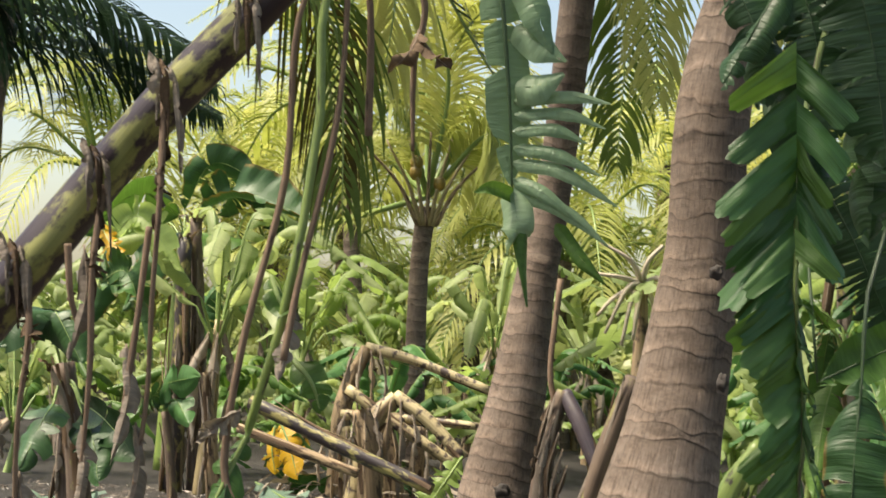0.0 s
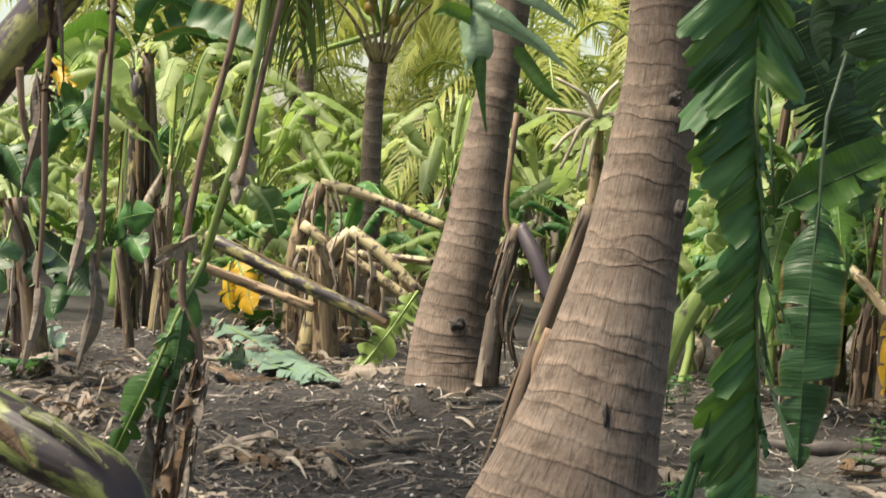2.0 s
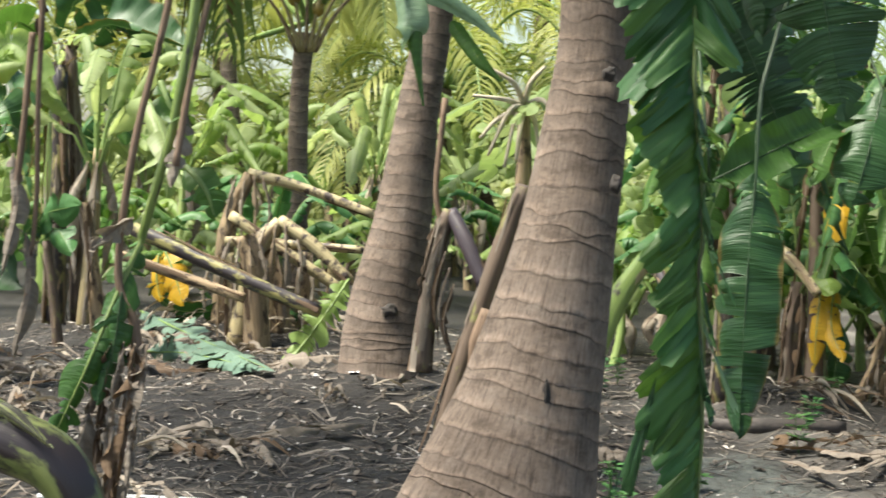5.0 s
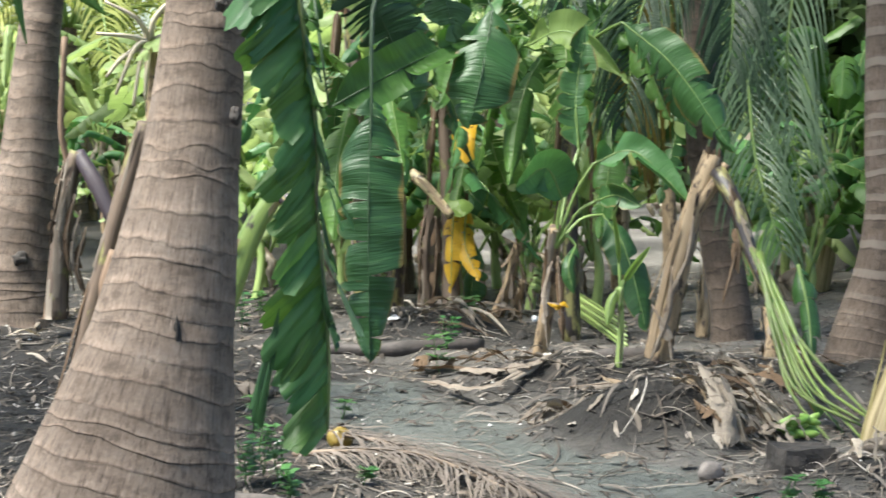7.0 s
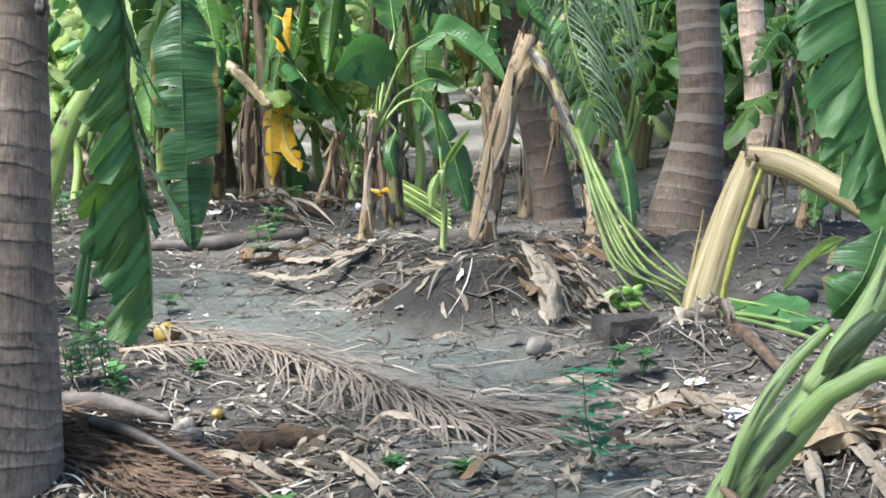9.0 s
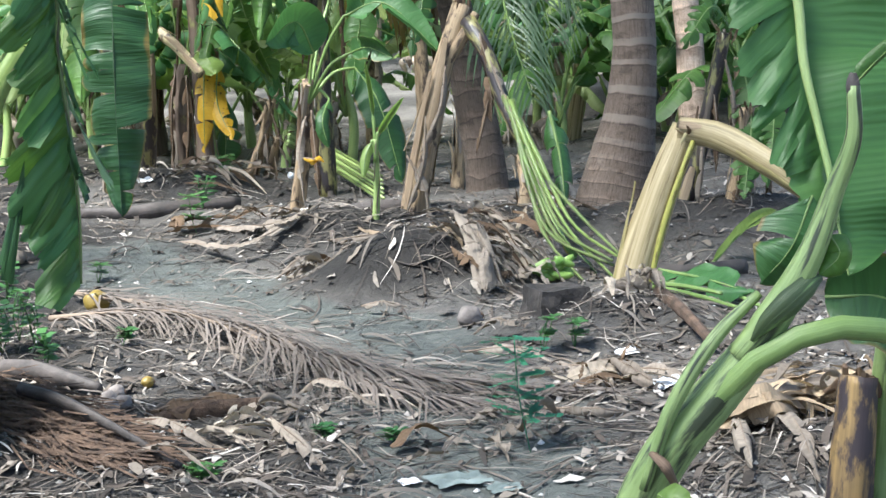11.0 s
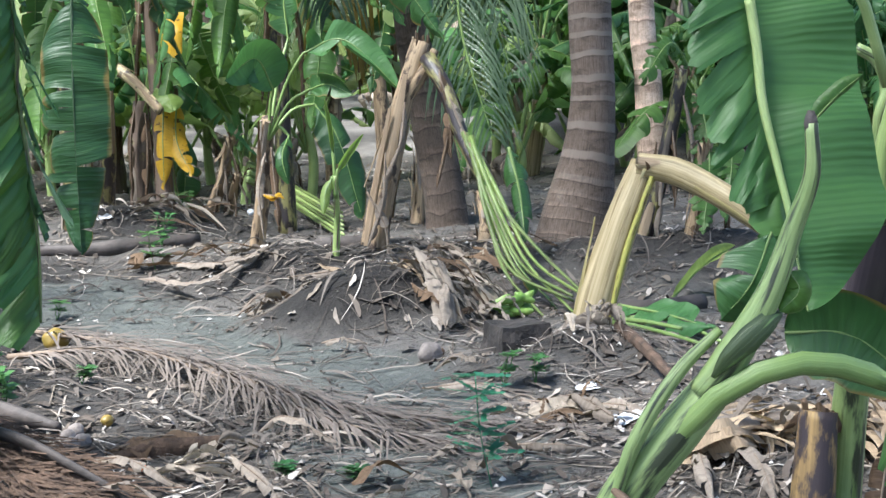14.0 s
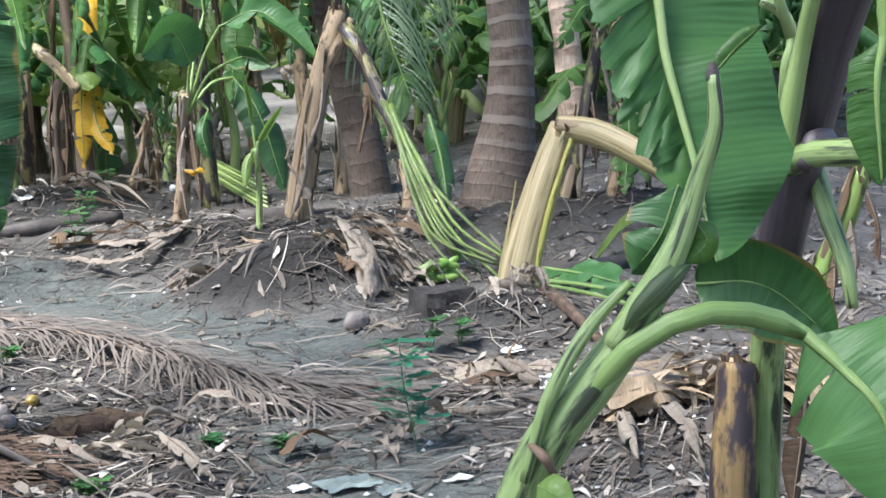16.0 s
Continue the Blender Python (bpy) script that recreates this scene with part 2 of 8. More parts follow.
STEM_DRY = stem_mat("stem_dry_petiole", (0.09, 0.054, 0.034), (0.26, 0.175, 0.115), (0.05, 0.03, 0.02), 0.3, 0.8, 0.7)
STEM_BLEACHED = stem_mat("stem_bleached", (0.28, 0.23, 0.16), (0.58, 0.51, 0.40), (0.2, 0.16, 0.1), 0.2, 0.8, 0.7)
STEM_LIME = stem_mat("stem_lime", (0.20, 0.30, 0.08), (0.38, 0.46, 0.18), (0.2, 0.22, 0.06), 0.0, 0.4)
STEM_FRESH = stem_mat("stem_fresh_green", (0.13, 0.20, 0.05), (0.33, 0.42, 0.17), (0.035, 0.045, 0.022), 0.62, 0.42, 0.45, (4.0, 2.2))
STEM_STUB = stem_mat("stem_stub_orange", (0.10, 0.065, 0.03), (0.38, 0.24, 0.08), (0.03, 0.02, 0.022), 0.85, 0.6, 0.6)
STEM_SCAR = stem_mat("stem_bruised", (0.025, 0.04, 0.016), (0.085, 0.125, 0.045), (0.17, 0.27, 0.085), 0.35, 0.5)
STALK = stem_mat("leaf_stalk_olive", (0.07, 0.11, 0.025), (0.18, 0.235, 0.07), (0.06, 0.045, 0.025), 0.4, 0.45)
STEM_DARKTAN = stem_mat("stem_dark_brown", (0.05, 0.035, 0.027), (0.17, 0.12, 0.085), (0.20, 0.19, 0.07), 0.3, 0.75, 0.7)
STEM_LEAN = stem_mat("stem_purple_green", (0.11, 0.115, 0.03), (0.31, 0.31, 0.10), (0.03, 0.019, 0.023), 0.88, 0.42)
RIB = stem_mat("leaf_midrib", (0.12, 0.20, 0.05), (0.24, 0.33, 0.10), (0.1, 0.14, 0.04), 0.1, 0.4)
RIB_DARK = stem_mat("leaf_midrib_dark", (0.02, 0.05, 0.015), (0.045, 0.085, 0.028), (0.02, 0.04, 0.01), 0.1, 0.45)
RIB_DRY = stem_mat("dry_midrib", (0.14, 0.10, 0.07), (0.30, 0.23, 0.17), (0.07, 0.05, 0.03), 0.2, 0.8)


def plain_mat(name, lo, hi, scale=12.0, rough=0.7, rel=0.4):
    m, n, l, p = mat(name)
    ob = n.new("ShaderNodeTexCoord").outputs["Object"]
    t = noise_tex(n, l, ob, scale, 5.0)
    l.new(ramp(n, l, t, [(0.35, lo), (0.68, hi)]), p.inputs["Base Color"])
    p.inputs["Roughness"].default_value = rough
    bump(n, l, p, noise_tex(n, l, ob, scale * 5, 4.0), rel, 0.01)
    return m


def island_mat(name, stops, rough=0.85):
    m, n, l, p = mat(name)
    g = n.new("ShaderNodeNewGeometry")
    l.new(ramp(n, l, g.outputs["Random Per Island"], stops), p.inputs["Base Color"])
    p.inputs["Roughness"].default_value = rough
    return m


SCRAP = island_mat("dry_scraps", [(0.0, (0.03, 0.023, 0.017)), (0.5, (0.09, 0.07, 0.055)), (0.78, (0.19, 0.158, 0.125)), (0.94, (0.34, 0.295, 0.25)), (1.0, (0.5, 0.46, 0.41))])
PEBBLE = island_mat("pebbles", [(0.0, (0.05, 0.045, 0.04)), (0.6, (0.13, 0.12, 0.105)), (0.88, (0.24, 0.22, 0.2)), (0.95, (0.45, 0.43, 0.40)), (1.0, (0.62, 0.6, 0.57))])
HUSK = plain_mat("coconut_husk", (0.045, 0.029, 0.02), (0.145, 0.092, 0.06), 18.0, 0.9, 0.8)
NUT = plain_mat("coconut_green_gold", (0.15, 0.12, 0.025), (0.38, 0.235, 0.05), 7.0, 0.4, 0.1)
NUT_GREY = plain_mat("old_nut", (0.15, 0.128, 0.115), (0.30, 0.26, 0.235), 20.0, 0.8, 0.5)
FRUIT = plain_mat("green_banana", (0.10, 0.22, 0.03), (0.28, 0.42, 0.09), 10.0, 0.4, 0.1)
WHITE = plain_mat("white_plastic", (0.55, 0.56, 0.58), (0.75, 0.76, 0.78), 14.0, 0.4, 0.3)
ORANGE = plain_mat("orange_plastic", (0.6, 0.16, 0.05), (0.7, 0.2, 0.06), 14.0, 0.4, 0.1)
PLASTIC = plain_mat("grey_green_plastic", (0.13, 0.155, 0.145), (0.28, 0.32, 0.30), 9.0, 0.25, 0.3)
# dark tone for the mound's cut and the knot holes, shade included
HOLLOW = plain_mat("dark_hollow", (0.022, 0.019, 0.017), (0.06, 0.05, 0.043), 9.0, 0.85, 0.8)
SPATHE = plain_mat("dark_palm_stalk", (0.028, 0.024, 0.022), (0.085, 0.07, 0.062), 8.0, 0.7, 0.5)


def soil_mat():
    m, n, l, p = mat("soil")
    ob = n.new("ShaderNodeTexCoord").outputs["Object"]
    at = n.new("ShaderNodeAttribute")
    at.attribute_name = "damp"
    big = noise_tex(n, l, ob, 1.1, 6.0, 0.65)
    fine = noise_tex(n, l, ob, 24.0, 6.0, 0.7)
    dry = ramp(n, l, big, [(0.3, (0.062, 0.055, 0.049)), (0.5, (0.124, 0.114, 0.102)), (0.72, (0.21, 0.196, 0.178))])
    wet = ramp(n, l, big, [(0.3, (0.074, 0.081, 0.073)), (0.7, (0.14, 0.149, 0.134))])
    # dark earth of the mounds, and shade painted over the left ground
    lo = n.new("ShaderNodeAttribute")
    lo.attribute_name = "loam_shade"
    dry = blend(n, l, lo.outputs["Fac"], dry, ramp(n, l, big, [(0.3, (0.011, 0.0095, 0.0085)), (0.55, (0.022, 0.019, 0.016)), (0.75, (0.048, 0.042, 0.037))]))
    edge = math_node(n, l, "ADD", at.outputs["Fac"], math_node(n, l, "MULTIPLY", math_node(n, l, "SUBTRACT", noise_tex(n, l, ob, 4.0), 0.5), 0.6))
    col = blend(n, l, ramp(n, l, edge, [(0.35, (0, 0, 0)), (0.62, (1, 1, 1))]), dry, wet)
    col = blend(n, l, 0.7, col, ramp(n, l, fine, [(0.3, (0.5, 0.48, 0.46)), (0.5, (1, 1, 1)), (0.72, (1.5, 1.45, 1.4))]), "MULTIPLY")
    l.new(col, p.inputs["Base Color"])
    p.inputs["Roughness"].default_value = 0.85
    bump(n, l, p, fine, 0.9, 0.04)
    return m


SOIL = soil_mat()


# ---- mesh tools ----
def mesh_ob(name, verts, faces, material, parent=None, uvs=None, smooth=True):
    me = bpy.data.meshes.new(name)
    me.from_pydata([tuple(v) for v in verts], [], faces)
    if uvs is not None:
        lay = me.uv_layers.new(name="UVMap")
        idx = np.zeros(len(me.loops), dtype=np.int32)
        me.loops.foreach_get("vertex_index", idx)
        lay.data.foreach_set("uv", np.asarray(uvs, dtype=np.float32)[idx].ravel())
    me.materials.append(material)
    if smooth:
        me.polygons.foreach_set("use_smooth", [True] * len(me.polygons))
    ob = new(name, me)
    if parent is not None:
        ob.parent = parent
    return ob


def thing(name, place, label, category, group="", kind=""):
    ob = new(name)
    ob.location = place
    bpy.context.view_layer.update()
    return tagged(ob, label, category, group, kind)


def local(parent, pts):
    o = Vector(parent.location) if parent is not None else Vector()
    return [Vector(p) - o for p in pts]


def spline(pts, n):
    """Smooth curve through a few points, n + 1 samples."""
    pts = [Vector(p) for p in pts]
    if len(pts) == 2:
        return [pts[0].lerp(pts[1], i / n) for i in range(n + 1)]
    q = [2 * pts[0] - pts[1]] + pts + [2 * pts[-1] - pts[-2]]
    out, seg = [], len(pts) - 1
    for i in range(n + 1):
        f = i / n * seg
        k = min(int(f), seg - 1)
        t = f - k
        a, b, c, d = q[k:k + 4]
        out.append(0.5 * ((2 * b) + (c - a) * t + (2 * a - 5 * b + 4 * c - d) * t * t + (3 * b - a - 3 * c + d) * t ** 3))
    return out


def frames(path, hint=Vector((0.31, 0.9, 0.17))):
    out = []
    side = None
    for i, p in enumerate(path):
        t = (path[min(i + 1, len(path) - 1)] - path[max(i - 1, 0)]).normalized()
        side = (side if side is not None else t.cross(hint))
        side = (side - side.dot(t) * t).normalized()
        out.append((p, t, side, t.cross(side)))
    return out


def tube_data(path, radii, seg=10, wob=0.0, seed=0, flat=1.0, start=0, vscale=1.0):
    rnd = random.Random(seed)
    ph = rnd.uniform(0, 50)
    verts, faces, uvs = [], [], []
    length = 0.0
    for i, (p, t, s, b) in enumerate(frames(path)):
        if i:
            length += (path[i] - path[i - 1]).length
        r = radii[i] if hasattr(radii, "__len__") else radii
        for k in range(seg + 1):
            a = 2 * math.pi * k / seg
            rr = r * (1 + wob * noise.noise(Vector((math.cos(a) * 1.3 + ph, math.sin(a) * 1.3, length * 2.5))))
            verts.append(p + s * math.cos(a) * rr + b * math.sin(a) * rr * flat)
            uvs.append((k / seg, length * vscale))
    row = seg + 1
    for i in range(len(path) - 1):
        for k in range(seg):
            a = start + i * row + k
            faces.append((a, a + 1, a + row + 1, a + row))
    faces.append(tuple(start + k for k in range(seg - 1, -1, -1)))
    e = start + (len(path) - 1) * row
    faces.append(tuple(e + k for k in range(seg)))
    return verts, faces, uvs


def stem(name, parent, pts, radii, material, seg=12, n=14, wob=0.12, seed=0, flat=1.0, label=""):
    """Tapered stem through control points; radii at even steps along it."""
    path = spline(local(parent, pts), n)
    rr = [float(np.interp(i / n, np.linspace(0, 1, len(radii)), radii)) for i in range(n + 1)]
    v, f, u = tube_data(path, rr, seg, wob, seed, flat)
    ob = mesh_ob(name, v, f, material, parent, u)
    return tagged(ob, label) if label else ob


def sheathe(parent, pts, r0, r1, count, seed, mats, reach=(0.25, 0.6), span=(0.0, 1.0), loose=1.2):
    """Torn dry sheaths that cling to a stem: long narrow strips whose lower or upper end stands off."""
    rnd = random.Random(seed)
    n = 40
    fr = frames(spline(local(parent, pts), n))
    for k in range(count):
        ang, wid = rnd.uniform(0, 6.283), rnd.uniform(0.35, 0.95)
        u0 = span[0] + (span[1] - span[0]) * rnd.random()
        u1 = u0 + rnd.choice((-1, 1, 1)) * rnd.uniform(*reach)
        drift, off = rnd.uniform(-0.7, 0.7), rnd.uniform(0.1, loose)
        verts, faces, uvs = [], [], []
        m = 12
        for i in range(m + 1):
            f = i / m
            u = min(max(u0 + (u1 - u0) * f, 0.0), 1.0)
            p, t, sd, bn = fr[min(int(u * n), n)]
            if u * n < n:
                p = p.lerp(fr[int(u * n) + 1][0], u * n - int(u * n))
            r = r0 + (r1 - r0) * u
            stand = 1.03 + off * f ** 3 + 0.06 * noise.noise(Vector((f * 4, seed, k)))
            w = wid * (1 - 0.75 * f ** 2) * (0.5 + 0.5 * min(1, f * 6))
            for j in (-1, 0, 1):
                a = ang + drift * f + j * w * 0.55
                verts.append(p + (sd * math.cos(a) + bn * math.sin(a)) * r * (stand + (0.08 if j == 0 else 0.0)))
                uvs.append((0.3 + 0.2 * j, j * 0.03 + k))
        for i in range(m):
            for j in range(2):
                q = i * 3 + j
                faces.append((q, q + 1, q + 4, q + 3))
        mesh_ob("sheath_strip", verts, faces, rnd.choice(mats), parent, uvs)


def leaf_data(path, width, side, fold=0.35, tears=6, seed=0, wave=0.03, ragged=0.25, across=4, sides=(1, -1), pleat=0.0, strip=False, folds=52.0):
    """Banana leaf blade along a path: two halves, torn between the veins into flaps that hang by themselves."""
    rnd = random.Random(seed)
    n = len(path) - 1
    side = Vector(side)
    fr = []
    for i, p in enumerate(path):
        t = (path[min(i + 1, n)] - path[max(i - 1, 0)]).normalized()
        s = (side - side.dot(t) * t).normalized()
        fr.append((p, t, s, t.cross(s)))
    total = sum((path[i + 1] - path[i]).length for i in range(n))
    step = total / n
    verts, faces, uvs = [], [], []
    for sg in sides:
        cuts = sorted({0, n} | {rnd.randint(2, n - 1) for _ in range(tears)})
        for a, b in zip(cuts, cuts[1:]):
            torn = 1.0 if tears else 0.0
            droop = fold + rnd.uniform(-1, 1) * ragged * (1.3 if tears else 0.3)
            slide = rnd.uniform(-0.1, 0.55) * ragged * width * torn
            short = 1 - rnd.random() * ragged * 0.7 * torn
            shr = rnd.uniform(0.06, 0.16 + 0.5 * ragged) * torn
            seglen = (b - a) * step
            skew = rnd.uniform(-0.5, 0.5)
            st = len(verts)
            for i in range(a, b + 1):
                p, t, s, nn = fr[i]
                u = i / n
                if strip:
                    w = width * 0.5 * min(1.0, u / 0.06 + 0.3) * (1.0 if u < 0.55 else (1 - (u - 0.55) * (1.6 if sg > 0 else 2.2)))
                else:
                    w = width * 0.5 * min(1.0, u / 0.22 + 0.02) ** 0.55 * min(1.0, max(1 - u, 0.0) / 0.3) ** 0.6
                tau = (i - a) / (b - a)
                for k in range(across + 1):
                    f = k / across
                    d = w * f * short * (1 - torn * f * (0.10 + 0.5 * ragged) * min(1.0, 4.0 / (b - a)) * abs(2 * tau - 1 - skew) ** 2.2)
                    ang = droop * f * 1.3
                    wv = wave * 0.6 * math.sin(u * total * 38 + seed + sg) * f + wave * 1.4 * noise.noise(Vector((u * 5 + seed, f * 2, sg * 3)))
                    if pleat:
                        wv += pleat * math.sin(u * total * folds - f * 2.6 * sg + seed) * min(1, f * 2.5)
                    q = p + s * (sg * d * math.cos(ang)) - nn * (d * math.sin(ang)) + nn * (wv * width) + t * (slide * f * f + (0.5 - tau) * seglen * shr * f)
                    verts.append(q)
                    uvs.append((f, u * total))
            row = across + 1
            for i in range(b - a):
                for k in range(across):
                    c = st + i * row + k
                    faces.append((c, c + 1, c + row + 1, c + row) if sg > 0 else (c, c + row, c + row + 1, c + 1))
    return verts, faces, uvs


def banana_leaf(parent, pts, width, side, material, fold=0.35, tears=6, seed=0, rib=RIB, rib_r=0.014, n=36, name="leaf", wave=0.03, ragged=0.25, petiole=None, label="", sides=(1, -1), pleat=0.0, strip=False, folds=52.0):
    """One leaf through control points (base to tip); its midrib is a part of it. petiole: points before the blade."""
    path = spline(local(parent, pts), n)
    v, f, u = leaf_data(path, width, side, fold, tears, seed, wave, ragged, sides=sides, pleat=pleat, strip=strip, folds=folds)
    ob = mesh_ob(name, v, f, material, parent, u)
    if label:
        tagged(ob, label)
    if not rib_r:
        return ob
    rp = (spline(local(parent, petiole + [pts[0]]), 8)[:-1] if petiole else []) + path[:-1]
    k = len(rp) - n
    rr = [rib_r * 1.2 if i < k else rib_r * (0.75 - 0.6 * (i - k) / n) for i in range(len(rp))]
    v, f, u = tube_data(rp, rr, 7, 0.05, seed)
    mesh_ob("midrib", v, f, rib, ob, u)
    return ob


def flap(parent, a, b, c, d, material, seed=0, name="leaf_strip", bow=0.25, twist=0.15, label="", ridge=0.07):
    """Torn piece of a banana leaf: hangs by the edge a-b on the midrib, its far end is c-d."""
    a, b, c, d = local(parent, (a, b, c, d))
    r = random.Random(seed)
    n, m = 14, 6
    nn = (c - a).cross(b - a).normalized()
    if nn.y > 0:
        nn = -nn
    ln = ((c - a).length + (d - b).length) / 2
    wd = (b - a).length
    verts, faces, uvs = [], [], []
    tip = [r.uniform(-0.06, 0.06) for _ in range(m + 1)]
    for i in range(n + 1):
        u = i / n
        for j in range(m + 1):
            v = j / m
            uu = u * (1 + tip[j] - 0.10 * abs(2 * v - 1) ** 2)
            p = a.lerp(b, v).lerp(c.lerp(d, v), uu)
            out = bow * wd * (math.sin(math.pi * min(uu, 1.0)) * 0.5 + math.sin(math.pi * v) * 0.25) + twist * wd * (v - 0.5) * u
            out += wd * (ridge * math.sin(v * 22 + u * 2 + seed) + 0.12 * noise.noise(Vector((u * 2.5 + seed, v * 2.5, seed * 0.7))))
            verts.append(p + nn * out * min(1.0, u * 5) + Vector((0, 0, -0.10 * ln * u * u)))
            uvs.append((u * 0.7, v * wd + seed))
    for i in range(n):
        for j in range(m):
            k = i * (m + 1) + j
            faces.append((k, k + 1, k + m + 2, k + m + 1))
    ob = mesh_ob(name, verts, faces, material, parent, uvs)
    return tagged(ob, label) if label else ob


def frond_data(path, leaflet, side, seed=0, count=50, droop=0.6, width=0.035, bare=0.12, lean=0.75, flat=0.0, ground=None, k=5):
    """Palm frond leaflets on both sides of a rachis, each a bent blade."""
    rnd = random.Random(seed)
    n = len(path) - 1
    verts, faces, uvs = [], [], []
    side = Vector(side)
    for sg in (1, -1):
        for j in range(count):
            u = bare + (1 - bare) * (j + rnd.uniform(-0.3, 0.3)) / count
            f = min(max(u, 0), 0.999) * n
            i = int(f)
            p = path[i].lerp(path[min(i + 1, n)], f - i)
            t = (path[min(i + 1, n)] - path[max(i, 0)]).normalized()
            s = (side - side.dot(t) * t).normalized()
            nn = s.cross(t)
            if nn.z < 0:
                nn = -nn
            x = (u - bare) / (1 - bare)
            ln = leaflet * (0.45 + 0.55 * math.sin(math.pi * min(1, x * 0.85 + 0.18))) * rnd.uniform(0.85, 1.1)
            if x > 0.85:
                ln *= 1 - (x - 0.85) * 3.2
            ln *= rnd.uniform(0.6, 1.15) if ground else 1.0
            lj = lean * ((0.82 + 0.3 * min(1, x * 2)) if ground else 1) + (rnd.gauss(0, 0.38) if ground else rnd.uniform(-0.06, 0.06))
            d = (s * sg * math.cos(lj) + t * math.sin(lj) + nn * (0.25 * (1 - flat) + rnd.uniform(-0.12, 0.12))).normalized()
            w = width * rnd.uniform(0.8, 1.2)
            q, dirn = p.copy(), d.copy()
            dr = droop * rnd.uniform(0.6, 1.5)
            st = len(verts)
            for m in range(k + 1):
                fr = m / k
                ww = w * (0.45 + 0.55 * min(1, fr * 4)) * (1 - fr) ** 0.6
                cr = dirn.cross(nn).normalized() if dirn.cross(nn).length > 1e-3 else t
                verts.extend((q + cr * ww * 0.5, q - cr * ww * 0.5))
                uvs.extend(((0, fr * ln), (0.3, fr * ln)))
                q = q + dirn * (ln / k)
                dirn = (dirn + Vector((0, 0, -dr / k * 1.6))).normalized()
                if ground is not None:
                    z = ground(q)
                    if q.z < z:
                        q.z = z
                        dirn.z = max(dirn.z, 0)
            for m in range(k):
                a = st + 2 * m
                faces.append((a, a + 1, a + 3, a + 2))
    return verts, faces, uvs


def frond(parent, pts, leaflet, side, material, seed=0, count=50, droop=0.6, width=0.035, rib=RIB, rib_r=0.022, bare=0.12, name="frond", lean=0.75, flat=0.0, ground=None, label="", k=5):
    path = spline(local(parent, pts), 24)
    v, f, u = frond_data(path, leaflet, side, seed, count, droop, width, bare, lean, flat, ground, k)
    ob = mesh_ob(name, v, f, material, parent, u)
    if label:
        tagged(ob, label)
    rr = [rib_r * (1.2 - 1.05 * i / 24) for i in range(25)]
    v, f, u = tube_data(path, rr, 6, 0, seed)
    mesh_ob("rachis", v, f, rib, ob, u)
    return ob


def palm_trunk(parent, pts, radii, ring=0.09, seg=40, seed=0, n=63, detail=1.0, bark=None):
    """Coconut trunk: ring scars as stepped, wavy lips; radii are given at even steps of its length."""
    rnd = random.Random(seed)
    path = spline(local(parent, pts), n)
    fr = frames(path)
    cum = [0.0]
    for i in range(n):
        cum.append(cum[-1] + (path[i + 1] - path[i]).length)
    total = cum[-1]
    knots = [cum[round(n * k / (len(radii) - 1))] for k in range(len(radii))]
    rows = []
    z, k = 0.0, 0
    while z < total:
        sp = ring * rnd.uniform(0.6, 1.4) * (1.0 if z > 0.5 else 0.7)
        rows += [(z, k + 0.02, -0.004), (z + sp * 0.06, k + 0.06, 0.006), (z + sp * 0.14, k + 0.14, 0.001), (z + sp * 0.97, k + 0.97, 0.0)]
        z, k = z + sp, k + 1
    verts, faces, uvs = [], [], []
    for z, ph, dr in rows:
        tilt, ta = rnd.uniform(-0.02, 0.02), rnd.uniform(0, 6.28)
        for q in range(seg + 1):
            a = 2 * math.pi * q / seg
            c, s = math.cos(a), math.sin(a)
            zz = z + (min(ring, 0.06) * (0.42 * noise.noise(Vector((c * 1.2 + seed, s * 1.2, round(ph) * 0.9))) + 0.16 * noise.noise(Vector((c * 5 + seed, s * 5, round(ph) * 2.3)))) + tilt * ring * math.cos(a - ta)) * detail
            zz = min(max(zz, 0.0), total)
            i = min(int(np.searchsorted(cum, zz)) - 1, n - 1)
            i = max(i, 0)
            g = (zz - cum[i]) / max(cum[i + 1] - cum[i], 1e-6)
            p = path[i].lerp(path[i + 1], g)
            r = float(np.interp(zz, knots, radii))
            r *= 1 + dr * detail + 0.03 * noise.noise(Vector((c * 2.2 + seed, s * 2.2, zz * 1.7))) + 0.012 * detail * noise.noise(Vector((c * 9, s * 9 + seed, zz * 6)))
            _, _, sd, bn = fr[i]
            verts.append(p + sd * c * r + bn * s * r)
            uvs.append((q / seg, ph))
    row = seg + 1
    for i in range(len(rows) - 1):
        for q in range(seg):
            a = i * row + q
            faces.append((a, a + 1, a + row + 1, a + row))
    e = (len(rows) - 1) * row
    faces.append(tuple(e + q for q in range(seg)))
    return mesh_ob("trunk", verts, faces, bark or BARK, parent, uvs)


